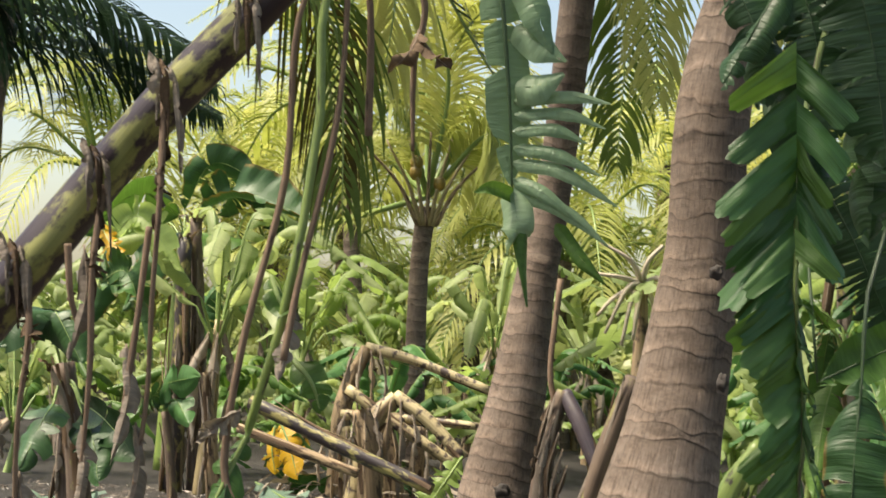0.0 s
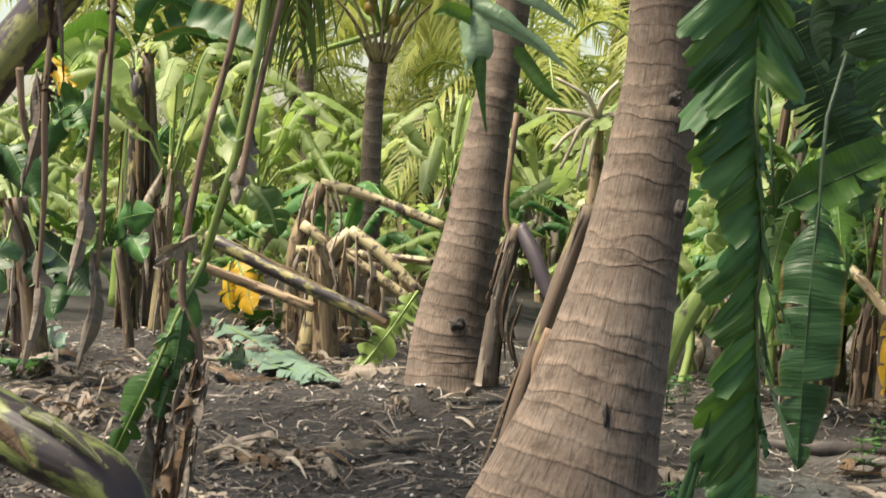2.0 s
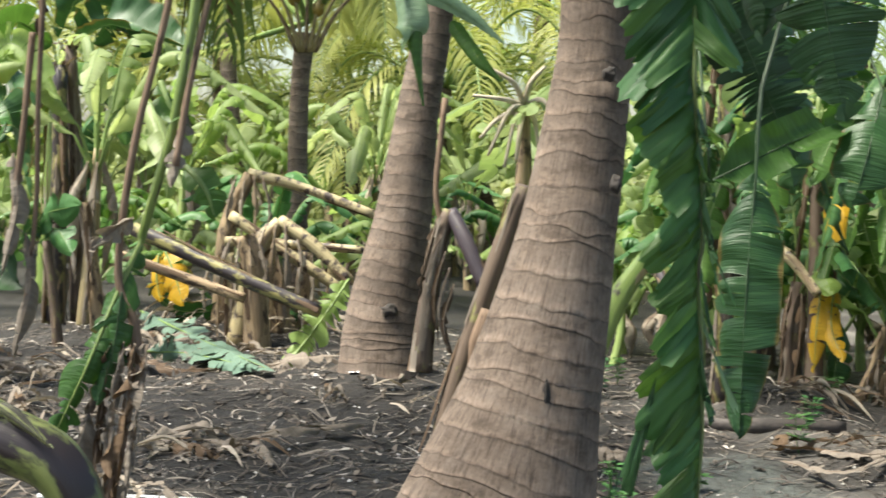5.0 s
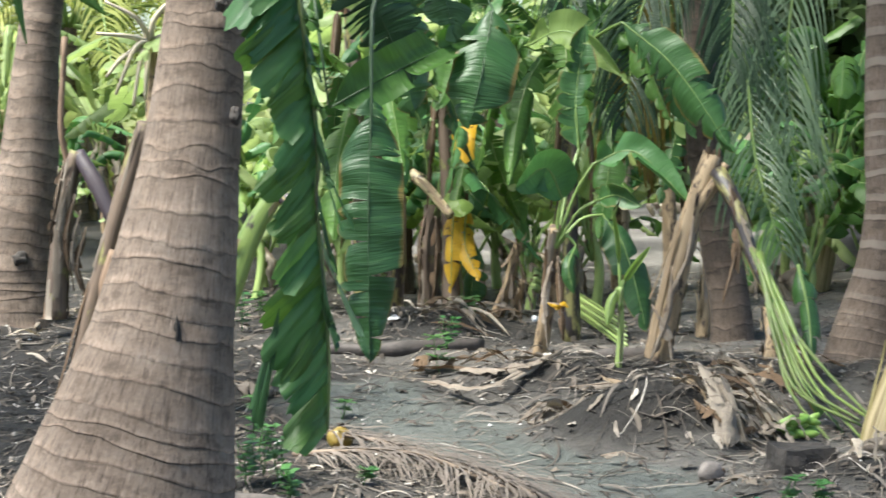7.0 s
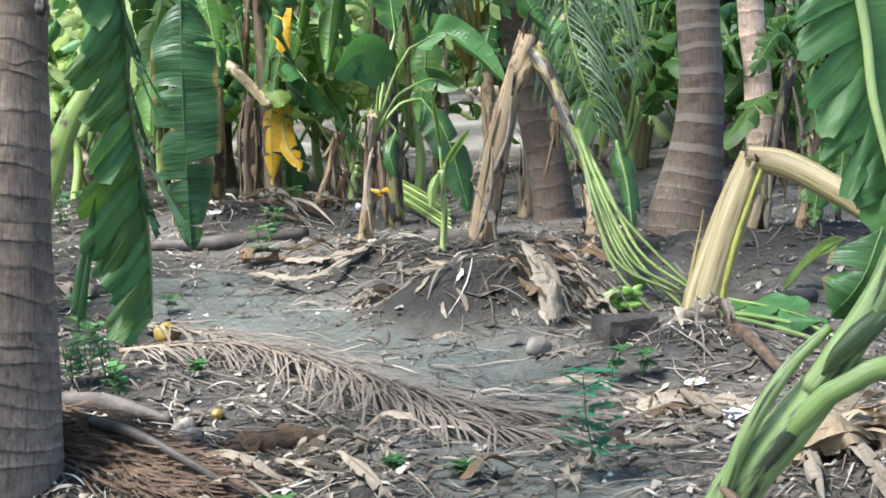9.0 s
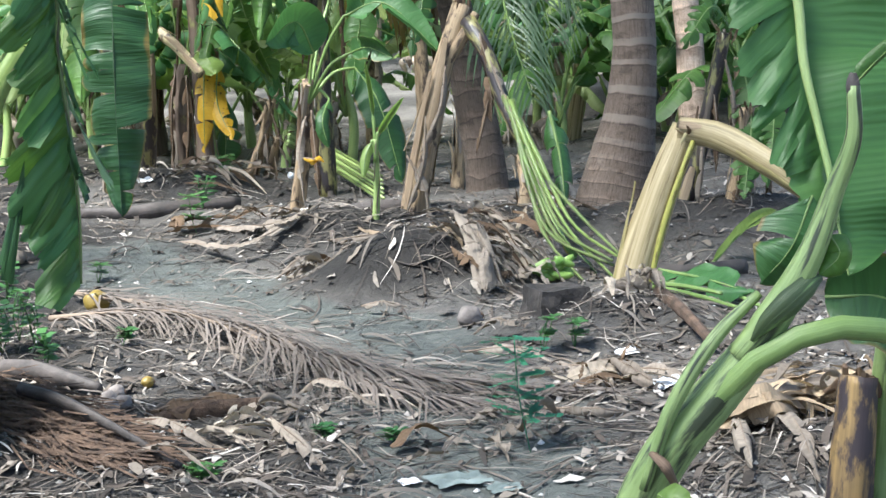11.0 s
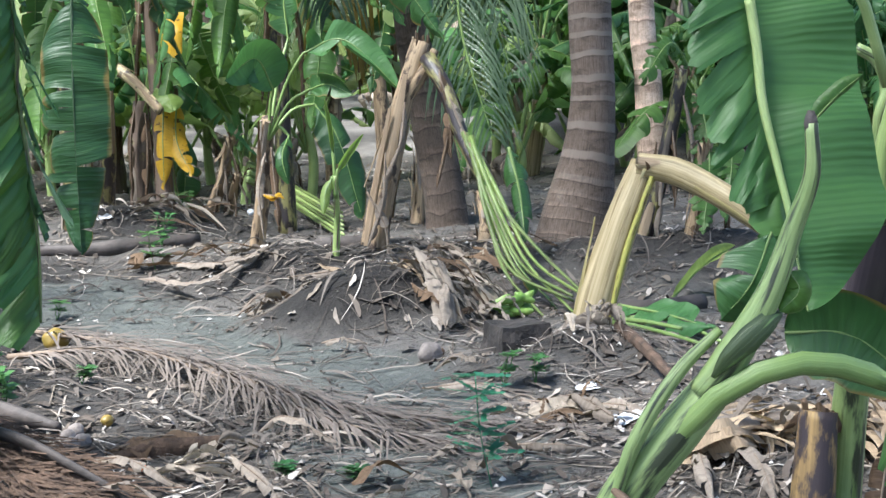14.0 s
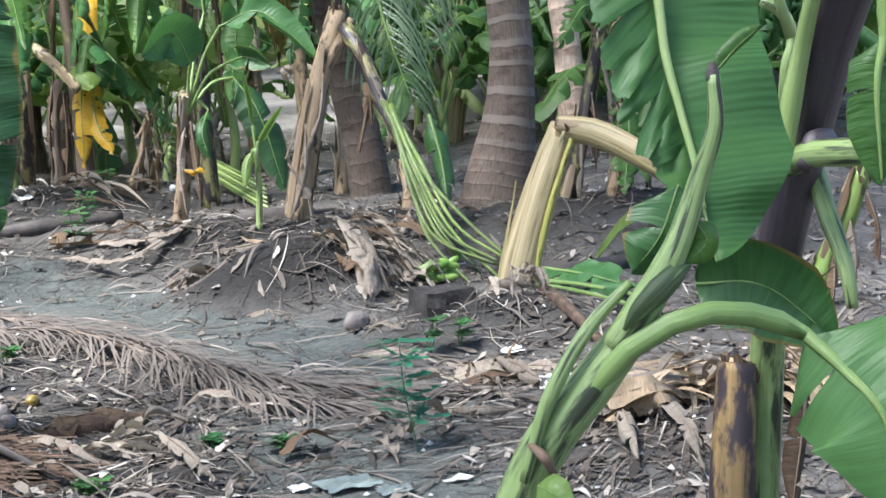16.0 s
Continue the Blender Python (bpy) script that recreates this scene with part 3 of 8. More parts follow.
def palm_crown(parent, top, count=18, length=4.2, material=FROND, seed=0, leaflets=44, low=-0.9, nuts=0, width=0.045, leaflet=0.75):
    """Fronds arching out of the top all round, and a cluster of nuts under them."""
    rnd = random.Random(seed)
    top = Vector(top)
    for i in range(count):
        az = 2.399 * i + rnd.uniform(-0.2, 0.2)
        el = low + (1.35 - low) * (i + 0.5) / count
        ln = length * rnd.uniform(0.85, 1.1)
        d = Vector((math.cos(az), math.sin(az), 0))
        mid = top + d * (ln * 0.5 * math.cos(el)) + Vector((0, 0, ln * 0.5 * math.sin(el) + 0.25))
        end = top + d * (ln * 0.86 * math.cos(el * 0.6)) + Vector((0, 0, ln * 0.8 * math.sin(el) - ln * 0.42))
        frond(parent, [top + d * 0.1, mid, end], leaflet, Vector((-d.y, d.x, 0)), material, seed * 50 + i, leaflets, 0.9, width, RIB, 0.03, k=3)
    for i in range(nuts):
        az = rnd.uniform(0, 6.28)
        c = top + Vector((math.cos(az) * 0.25, math.sin(az) * 0.25, -0.25 - rnd.random() * 0.3)) - Vector(parent.location)
        blob(parent, "coconut", c, (0.1, 0.1, 0.12), NUT, seed + i)


def blob(parent, name, centre, size, material, seed=0, rough=0.1, sub=2):
    bm = bmesh.new()
    bmesh.ops.create_icosphere(bm, subdivisions=sub, radius=1)
    for v in bm.verts:
        k = 1 + rough * noise.noise(v.co * 1.7 + Vector((seed, seed * 0.3, 0)))
        v.co = Vector((v.co.x * size[0] * k, v.co.y * size[1] * k, v.co.z * size[2] * k)) + Vector(centre)
    me = bpy.data.meshes.new(name)
    bm.to_mesh(me)
    bm.free()
    me.materials.append(material)
    me.polygons.foreach_set("use_smooth", [True] * len(me.polygons))
    ob = new(name, me)
    if parent is not None:
        ob.parent = parent
    return ob


def banana_plant(name, place, height, count, seed, label, group="", leaf_len=1.7, width=0.5, material=LEAF, stem_m=STEM_GREEN, lean=(0, 0), r=0.09, tears=5, dry=2, el=(0.3, 1.3)):
    """Whole banana plant: pseudostem, arching leaves on petioles, and some dry leaves hanging down."""
    rnd = random.Random(seed)
    t = thing(name, place, label, "banana plant", group)
    base = Vector(place)
    top = base + Vector((lean[0], lean[1], height))
    mid = base.lerp(top, 0.5) + Vector((rnd.uniform(-.05, .05), rnd.uniform(-.05, .05), 0))
    stem("pseudostem", t, [base - Vector((0, 0, 0.1)), mid, top], [r, r * 0.85, r * 0.5], stem_m, 12, 10, 0.15, seed)
    for i in range(count):
        az = 2.4 * i + rnd.uniform(-0.4, 0.4)
        e = el[0] + (el[1] - el[0]) * (i + rnd.random()) / count
        ln = leaf_len * rnd.uniform(0.75, 1.1)
        d = Vector((math.cos(az), math.sin(az), 0))
        p0 = top + d * (0.22 * math.cos(e)) + Vector((0, 0, 0.25 * math.sin(e)))
        p1 = p0 + d * ln * 0.45 * math.cos(e) + Vector((0, 0, ln * 0.5 * math.sin(e)))
        p2 = p0 + d * ln * (0.62 + 0.3 * math.cos(e)) + Vector((0, 0, ln * (0.75 * math.sin(e) - 0.45)))
        banana_leaf(t, [p0, p1, p2], width * rnd.uniform(0.7, 1.1), Vector((-d.y, d.x, 0.1)), material, rnd.uniform(0.2, 0.9), rnd.randint(5, 20), seed * 40 + i, n=56, rib_r=0.011,
                    petiole=[top - Vector((0, 0, 0.25))], ragged=0.3)
    for i in range(dry):
        az = rnd.uniform(0, 6.28)
        d = Vector((math.cos(az), math.sin(az), 0))
        p0 = top + d * r * 0.9 - Vector((0, 0, 0.1))
        ln = height * rnd.uniform(0.5, 0.8)
        banana_leaf(t, [p0, p0 + d * 0.15 - Vector((0, 0, ln * 0.4)), p0 + d * 0.06 - Vector((0, 0, ln))], 0.2, Vector((-d.y, d.x, 0)), (LEAF_BLEACHED, LEAF_DRY)[i % 2], 1.0, 6, seed * 41 + i, RIB_DRY, 0.012, 16,
                    name="dry_leaf", ragged=0.4)
    return t


# ---- ground ----
MOUNDS = [  # x, y, height, radius across, radius along
    (2.97, 7.67, 0.21, 0.42, 0.34),
    (3.26, 7.56, 0.15, 0.40, 0.34),
    (3.5, 6.39, 0.13, 0.42, 0.30),
    (2.89, 11.04, 0.16, 0.7, 0.6),
    (3.1, 8.86, 0.16, 0.6, 0.45),
    (3.04, 4.3, 0.12, 0.45, 0.35),
    (0.8, 5.88, 0.06, 0.6, 0.5),
    (0.38, 11.62, 0.08, 1.2, 0.8),
    (-0.65, 14.75, 0.15, 1.4, 1.3),
    (5.04, 8.15, 0.12, 1.0, 0.7),
]
PATH_LINE = [Vector(p[:2]) for p in ((2.02, 8.95, 0), (2.3, 8.37, 0), (2.45, 7.44, 0), (2.61, 6.77, 0), (2.39, 5.69, 0), (2.26, 4.94, 0), (1.35, 3.12, 0))]


def path_near(x, y):
    best = 9.0
    q = Vector((x, y))
    for a, b in zip(PATH_LINE, PATH_LINE[1:]):
        d = b - a
        t = min(max((q - a).dot(d) / d.length_squared, 0), 1)
        best = min(best, (a + d * t - q).length)
    return best


def mound_z(x, y):
    z = 0.0
    if -6 < x < 10 and 2 < y < 24:
        for mx, my, h, ra, rb in MOUNDS:
            dx, dy = x - mx, y - my
            az = math.atan2(mx, my)  # the mounds lie across the view
            u, v = dx * math.cos(az) - dy * math.sin(az), dx * math.sin(az) + dy * math.cos(az)
            e = (u / ra) ** 2 + (v / rb) ** 2
            if e < 6:
                z += h * math.exp(-e * 1.3)
    return z


def ground_z(x, y):
    z = 0.0
    if -6 < x < 10 and 2 < y < 24:
        far = math.hypot(x, y)
        z += 0.10 * min(max((far - 8.8) / 0.8, 0), 1) if x > 1.2 else 0.10 * min(max((far - 9.6) / 1.2, 0), 1)
        z += mound_z(x, y)
        k = min(1.0, path_near(x, y) / 0.5)
        rough = 0.25 + 0.75 * k
        z += rough * (0.05 * noise.noise(Vector((x * 0.9, y * 0.9, 3))) + 0.035 * noise.noise(Vector((x * 3.1, y * 3.1, 1))) + 0.022 * noise.noise(Vector((x * 8, y * 8, 5))))
    else:
        z += 0.10 if y > 9 else 0.0
    return z


def on(p, up=0.0):
    return Vector((p[0], p[1], ground_z(p[0], p[1]) + up))


def build_ground():
    def axis(lo, hi, step, far):
        mid = list(np.arange(lo, hi, step))
        out, s = [], step
        v = mid[-1]
        while v < far:
            s *= 1.35
            v += s
            out.append(v)
        pre, s = [], step
        v = mid[0]
        while v > -far:
            s *= 1.35
            v -= s
            pre.append(v)
        return pre[::-1] + mid + out
    xs, ys = axis(-3.6, 6.6, 0.045, 900), axis(3.2, 14.0, 0.045, 900)
    verts, damp = [], []
    for y in ys:
        for x in xs:
            verts.append((x, y, ground_z(x, y)))
            damp.append((1 - min(1.0, path_near(x, y) / 0.75)) * (1 - min(1.0, mound_z(x, y) / 0.09)) if 0 < x < 8 and 2 < y < 12 else 0.0)
    nx = len(xs)
    faces = [(j * nx + i, j * nx + i + 1, (j + 1) * nx + i + 1, (j + 1) * nx + i) for j in range(len(ys) - 1) for i in range(nx - 1)]
    g = mesh_ob("ground", verts, faces, SOIL)
    a = g.data.attributes.new("damp", "FLOAT", "POINT")
    a.data.foreach_set("value", damp)
    # full on the mounds; towards the left it puts shade into the soil colour
    a = g.data.attributes.new("loam_shade", "FLOAT", "POINT")
    a.data.foreach_set("value", [max(min(max((2.3 - v[0] + 0.14 * (v[1] - 8)) / 1.0 + 0.35 + 0.7 * noise.noise(Vector((v[0] * 0.5, v[1] * 0.5, 3))), 0), 1) if v[1] > 0 else 0.5, min(1, mound_z(v[0], v[1]) / 0.12), 0.9 * math.exp(-((v[0] - 2.95) / 0.9) ** 2 - ((v[1] - 10.6) / 0.9) ** 2), 0.9 * math.exp(-((v[0] - 3.9) / 1.0) ** 2 - ((v[1] - 9.0) / 0.6) ** 2)) for v in verts])
    return tagged(g, "dark grey earth with damp grey-green path and low mounds", "ground", kind="structure")


build_ground()

# ---- coconut palms ----
def palm(pts, radii, label, ring=0.09, seg=40, seed=0, crown=16, length=4.0, material=FROND, nuts=0, leaflets=26, low=-0.5, detail=1.0, bark=None):
    p = thing("coconut_palm", pts[0], label, "palm tree", "coconut palms")
    palm_trunk(p, pts, radii, ring, seg, seed, 63, detail, bark)
    if crown:
        palm_crown(p, pts[-1], crown, length, material, seed, leaflets, low, nuts, 0.08 if leaflets < 34 else 0.045)
    return p


palm_near = palm([(0.47, 5.81, 0.02), (0.55, 5.81, 0.33), (0.68, 5.87, 0.81), (0.79, 5.94, 1.36), (0.87, 6.02, 1.92), (0.97, 6.06, 2.81), (1.75, 6.5, 4.6), (2.1, 6.8, 6.6)],
     [0.42, 0.345, 0.232, 0.158, 0.13, 0.12, 0.115, 0.11], "grey-brown ringed coconut trunk with a swollen flaring base", 0.08, 56, 1, 24, 4.4)
palm_second = palm([(0.42, 11.79, 0.17), (0.43, 11.81, 0.56), (0.53, 11.84, 1.16), (0.61, 11.87, 1.91), (0.72, 11.91, 2.66), (0.78, 11.73, 3.61), (0.84, 11.67, 4.95), (0.83, 11.57, 7.18)],
     [0.29, 0.25, 0.19, 0.14, 0.115, 0.115, 0.11, 0.1], "leaning ringed coconut trunk with a small hole near its foot", 0.10, 44, 2, 8, 3.6, bark=BARK_BROWN)
palm_mid = palm([(-0.19, 18.02, 0.29), (-0.22, 18.03, 1.19), (-0.23, 18.04, 2.21), (-0.19, 18.04, 2.84)], [0.12, 0.105, 0.095, 0.10],
     "young coconut palm with yellow-green fronds and small nuts", 0.12, 24, 3, 0)
palm_ringed = palm([(4.75, 8.76, 0.01), (4.8, 8.78, 0.24), (4.9, 8.8, 0.64), (4.95, 8.83, 1), (4.97, 8.89, 1.41), (5.09, 9.08, 2.95), (5.2, 9.27, 4.49), (5.36, 9.49, 6.33)],
     [0.25, 0.205, 0.14, 0.12, 0.118, 0.115, 0.11, 0.1], "coconut trunk with bold pale leaf-scar rings", 0.135, 40, 4, 14, 4.0, detail=0.35, bark=BARK_BOLD)
palm_back = palm([(4.58, 10.01, -0.02), (4.58, 10.06, 0.31), (4.54, 10.14, 0.75), (4.48, 10.25, 1.34), (4.5, 10.33, 1.86), (4.6, 10.54, 3.5), (4.86, 10.91, 6.58)],
     [0.14, 0.125, 0.12, 0.10, 0.10, 0.1, 0.1], "slim dark coconut trunk wound with dry sheaths", 0.13, 32, 5, 14, 4.0, bark=BARK_DARK)
palm_pale = palm([(6.57, 10.82, -0.35), (6.58, 10.9, 0.19), (6.61, 11.01, 0.97), (6.61, 11.07, 1.36), (6.73, 11.32, 3.31), (6.98, 11.75, 6.81)],
     [0.12, 0.105, 0.095, 0.09, 0.09, 0.09], "slim pale grey coconut trunk", 0.14, 28, 6, 14, 3.8, bark=BARK_PALE)
palm([(-1.02, 24.06, 0.44), (-1.12, 24.12, 1.57), (-1.25, 24.19, 2.85), (-1.38, 24.28, 4.72)], [0.13, 0.115, 0.11, 0.11], "distant coconut palm among banana plants", 0.14, 18, 7, 16, 3.6, FROND_YELLOW)

# raised dark blobs for knots and holes; the holes' inner shade is their colour
for k, (owner, p, sz) in enumerate(((palm_near, (0.88, 5.75, 1.87), (0.022, 0.02, 0.022)), (palm_near, (0.7, 5.65, 0.84), (0.013, 0.014, 0.05)), (palm_near, (0.91, 5.73, 1.52), (0.016, 0.02, 0.03)), (palm_second, (0.45, 11.58, 0.62), (0.06, 0.03, 0.045)), (palm_near, (0.72, 5.62, 0.16), (0.05, 0.03, 0.03)))):
    blob(owner, "knot_hole", Vector(p) - owner.location, sz, HOLLOW, k, 0.5, 3)
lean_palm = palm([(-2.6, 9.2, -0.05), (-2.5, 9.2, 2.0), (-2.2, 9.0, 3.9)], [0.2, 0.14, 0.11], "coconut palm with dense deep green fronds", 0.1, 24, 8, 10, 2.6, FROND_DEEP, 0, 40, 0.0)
# unseen palms around the camera, added so that their crowns shade the foreground
for k, (x, y, h) in enumerate(((-3.6, 2.2, 7.2), (-1.2, -2.6, 7.6), (4.2, 0.6, 7.4))):
    palm([(x, y, -0.05), (x + 0.1, y, h * 0.5), (x + 0.3, y + 0.3, h)], [0.24, 0.15, 0.12], "unseen coconut palm added to shade the foreground", 0.12, 20, 90 + k, 22, 4.6, FROND, 0, 26, 0.15)
# ---- broken and standing banana plants ----
def snapped(name, pts_low, r_low, mat_low, pts_high, r_high, mat_high, label, seed, flat=0.85):
    """A pseudostem snapped and folded over: standing stump and fallen arm."""
    t = thing(name, pts_low[0], label, "banana plant", "broken banana plants")
    stem("stump", t, pts_low, r_low, mat_low, 16, 16, 0.14, seed)
    dry = mat_low in (STEM_TAN, STEM_NODE, STEM_DARKTAN, STEM_SPOTTED)
    sheathe(t, pts_low, r_low[0], r_low[-1], 12 if dry else 4, seed, ((LEAF_DRY, LEAF_BROWN, LEAF_BROWN) if mat_low == STEM_DARKTAN else (LEAF_STRAW, LEAF_DRY, LEAF_BROWN, LEAF_STRAW)) if dry else (LEAF_STRAW, LEAF_YELLOW_PALE), loose=0.7)
    if pts_high:
        sheathe(t, pts_high, r_high[0], r_high[-1], 5, seed + 7, (LEAF_STRAW, LEAF_BROWN) if dry else (LEAF_STRAW, LEAF_YELLOW_PALE), loose=0.8)
    if pts_high:
        stem("fallen_stem", t, pts_high, r_high, mat_high, 14, 14, 0.14, seed + 1, flat)
    return t


cream = snapped("broken_banana_plant", [(3.92, 7.07, -0.02), (3.98, 7.08, 0.17), (4.09, 7.08, 0.44), (4.22, 7.07, 0.72)], [0.095, 0.09, 0.08, 0.066], STEM_CREAM,
        [(4.17, 7.05, 0.72), (4.31, 6.92, 0.68), (4.45, 6.69, 0.55), (4.56, 6.52, 0.43), (4.68, 6.33, 0.29)], [0.055, 0.065, 0.062, 0.055, 0.05], STEM_CREAM, "snapped cream-yellow banana stem folded over at knee", 10)
B1 = snapped("broken_banana_plant", [(3.6, 8.88, 0.04), (3.68, 8.91, 0.41), (3.81, 8.92, 0.86), (3.96, 8.93, 1.26)], [0.075, 0.066, 0.058, 0.05], STEM_TAN,
        [(3.96, 8.86, 1.18), (3.98, 8.67, 1.01), (4, 8.51, 0.75), (4.04, 8.24, 0.47)], [0.045, 0.04, 0.036, 0.035], STEM_SPOTTED, "snapped dry tan banana stem with its crown hanging", 12)
stem("dry_sheath", cream, [(3.8, 7.07, 0.02), (3.89, 7, 0.05), (4.02, 6.98, -0)], [0.02, 0.045, 0.02], LEAF_DRY, 8, 8, 0.5, 3, 1.0, "pale torn papery sheath")
for k in range(7):
    q = Vector((4.16 + 0.012 * k, 7.0 - 0.01 * (k % 3), 0.70 + 0.008 * (k % 2)))
    flap(cream, q - Vector((0.012, 0, 0)), q + Vector((0.012, 0, 0)), q + Vector((0.02 * (k - 3) - 0.01, -0.02, 0.05 - 0.09 * (k % 2))), q + Vector((0.02 * (k - 3) + 0.008, -0.015, 0.04 - 0.08 * (k % 2))), (LEAF_STRAW, LEAF_YELLOW_PALE, LEAF_BROWN)[k % 3], 290 + k, "torn_fibre", 0.4)
stem("split_sheath", cream, [(3.97, 6.99, 0.03), (4.06, 6.99, 0.33), (4.2, 6.98, 0.67)], [0.012, 0.016, 0.012], STEM_YELLOW, 8, 10, 0.1, 4)
for k, (a, b) in enumerate((((3.58, 8.85, 0.49), (3.66, 8.76, 0.11)), ((3.69, 8.84, 0.69), (3.54, 8.81, 0.16)), ((3.81, 8.83, 0.95), (3.64, 8.82, 0.49)))):
    m = Vector(a).lerp(Vector(b), 0.5) + Vector((0.03, -0.03, 0))
    banana_leaf(B1, [a, m, b], 0.07, (0.9, -0.4, 0.1), LEAF_DRY, 0.8, 4, 300 + k, RIB_DRY, 0.006, 14, "dry_sheath", 0.06, 0.4)
banana_leaf(B1, [(3.95, 8.69, 1.1), (3.96, 8.6, 0.86), (3.86, 8.58, 0.49)], 0.09, (0.9, -0.4, 0.1), LEAF_BROWN, 0.9, 5, 310, RIB_DRY, 0.008, 16, "dry_leaf", 0.06, 0.4)
stem("prong", B1, [(3.84, 8.9, 0.95), (3.93, 8.86, 1.1), (4.0, 8.84, 1.22)], [0.03, 0.032, 0.022], STEM_TAN, 12, 12, 0.3, 13)
for k in range(8):
    q = Vector((3.95, 8.93, 1.24)) + Vector((0.04 * math.cos(k * 0.8), 0.04 * math.sin(k * 0.8), -0.03))
    flap(B1, q - Vector((0.015, 0, 0)), q + Vector((0.015, 0, 0)), q + Vector((0.0, 0, 0.07 + 0.03 * (k % 3))), q + Vector((0.016, 0, 0.06 + 0.03 * (k % 2))), (LEAF_STRAW, LEAF_BROWN)[k % 2], 320 + k, "splinter", 0.3)
# bunch of stalks that the fallen crown lays on the ground
br = random.Random(3)
for k in range(7):
    j = lambda q: Vector((br.uniform(-q, q), br.uniform(-q, q), br.uniform(-q, q)))
    o = Vector((0.012, -0.004, 0.010)) * br.uniform(-4, 4)
    stem("leaf_stalk", B1, [Vector((3.99, 8.46, 0.77)) + j(0.03), Vector((3.97, 8.15, 0.46)) + o * 0.8 + j(0.03), Vector((3.95, 7.8, 0.2)) + o * 1.5 + j(0.035), Vector((3.97, 7.34, 0.07)) + o * 1.3 + j(0.05)],
         [0.015, 0.012, 0.009, 0.007], (STALK, STEM_GREEN, STALK)[k % 3], 7, 14, 0.1, 20 + k)
banana_leaf(B1, [(3.96, 8.22, 0.51), (3.97, 7.89, 0.19), (4, 7.53, 0.01)], 0.26, (0.75, -0.35, -0.55), LEAF_DARK, 0.5, 3, 318, rib_r=0.012, sides=(1,))
for k, (a, b, c, w, mt) in enumerate((((3.95, 8.69, 1.12), (3.96, 8.6, 0.89), (3.95, 8.57, 0.66), 0.10, LEAF_BROWN), ((3.95, 8.57, 0.98), (3.98, 8.47, 0.78), (3.98, 8.43, 0.55), 0.08, LEAF_DRY), ((3.98, 8.47, 0.81), (4, 8.32, 0.58), (3.96, 8.13, 0.32), 0.09, LEAF_BROWN), ((3.98, 8.41, 0.75), (3.99, 8.26, 0.5), (4.01, 8, 0.24), 0.05, LEAF_DRY), ((3.97, 8.28, 0.59), (4, 8.13, 0.37), (3.97, 7.99, 0.13), 0.10, LEAF_DARK))):
    banana_leaf(B1, [a, b, c], w, (0.9, -0.35, 0.2), mt, 0.8, 6, 311 + k, RIB_DRY, 0.005, 18, "dry_leaf" if k < 4 else "leaf", 0.1, 0.6)
banana_leaf(B1, [(4.21, 8.42, 0.71), (4.2, 8.29, 0.49), (4.16, 8.16, 0.24)], 0.20, (0.9, -0.4, 0), LEAF_DARK, 0.7, 4, 319)

# snapped stems that lie over one another behind the second palm
ARCH = []
ARCH.append(([(-0.77, 14.54, 0.44), (-0.74, 14.56, 0.98), (-0.57, 14.58, 1.45)], [0.085, 0.07, 0.05], STEM_TAN, [(-0.58, 14.58, 1.45), (-0.16, 14.47, 1.36), (0.44, 14.24, 1.16)], [0.05, 0.042, 0.035], STEM_NODE, "snapped banana stem arched over like a gate"))
ARCH.append(([(-0.61, 13.82, 0.32), (-0.47, 13.85, 0.85), (-0.3, 13.86, 1.1)], [0.08, 0.075, 0.055], STEM_NODE, [(-0.31, 13.86, 1.1), (-0.04, 13.74, 0.93), (0.23, 13.62, 0.67)], [0.055, 0.05, 0.045], STEM_NODE, "snapped yellow-brown banana stem bent to the ground"))
ARCH.append(([(-0.28, 14.22, 0.31), (-0.34, 14.24, 0.66), (-0.45, 14.25, 0.92)], [0.09, 0.08, 0.06], STEM_TAN, [(-0.7, 14.27, 1.12), (-0.26, 14.14, 0.85), (0.17, 14.02, 0.59)], [0.045, 0.05, 0.04], STEM_NODE, "dry banana stump with a fallen stem across it"))
ARCH.append(([(-0.44, 13.62, 0.42), (-0.49, 13.64, 0.73), (-0.56, 13.66, 0.99)], [0.10, 0.085, 0.07], STEM_TAN, [(-1.3, 12.73, 1.05), (-0.61, 12.45, 0.78), (0.01, 12.22, 0.55)], [0.05, 0.055, 0.045], STEM_SPOTTED, "black-spotted banana trunk fallen against a stump"))
ARCH.append(([(-0.62, 14.02, 0.31), (-0.66, 14.04, 0.57), (-0.71, 14.05, 0.83)], [0.08, 0.07, 0.06], STEM_NODE, [(-0.74, 14.36, 0.91), (-0.31, 14.25, 0.91), (0.36, 14.03, 0.89)], [0.04, 0.038, 0.03], STEM_NODE, "cream banana stump with a straight fallen stem"))
ARCH.append(([(-0.14, 14.61, 0.19), (-0.12, 14.63, 0.56), (-0.09, 14.64, 0.83)], [0.07, 0.06, 0.05], STEM_TAN, [(-1.42, 13.11, 0.84), (-0.84, 12.95, 0.67), (-0.52, 12.83, 0.58)], [0.035, 0.04, 0.03], STEM_TAN, "withered banana stump with a thin fallen stem"))
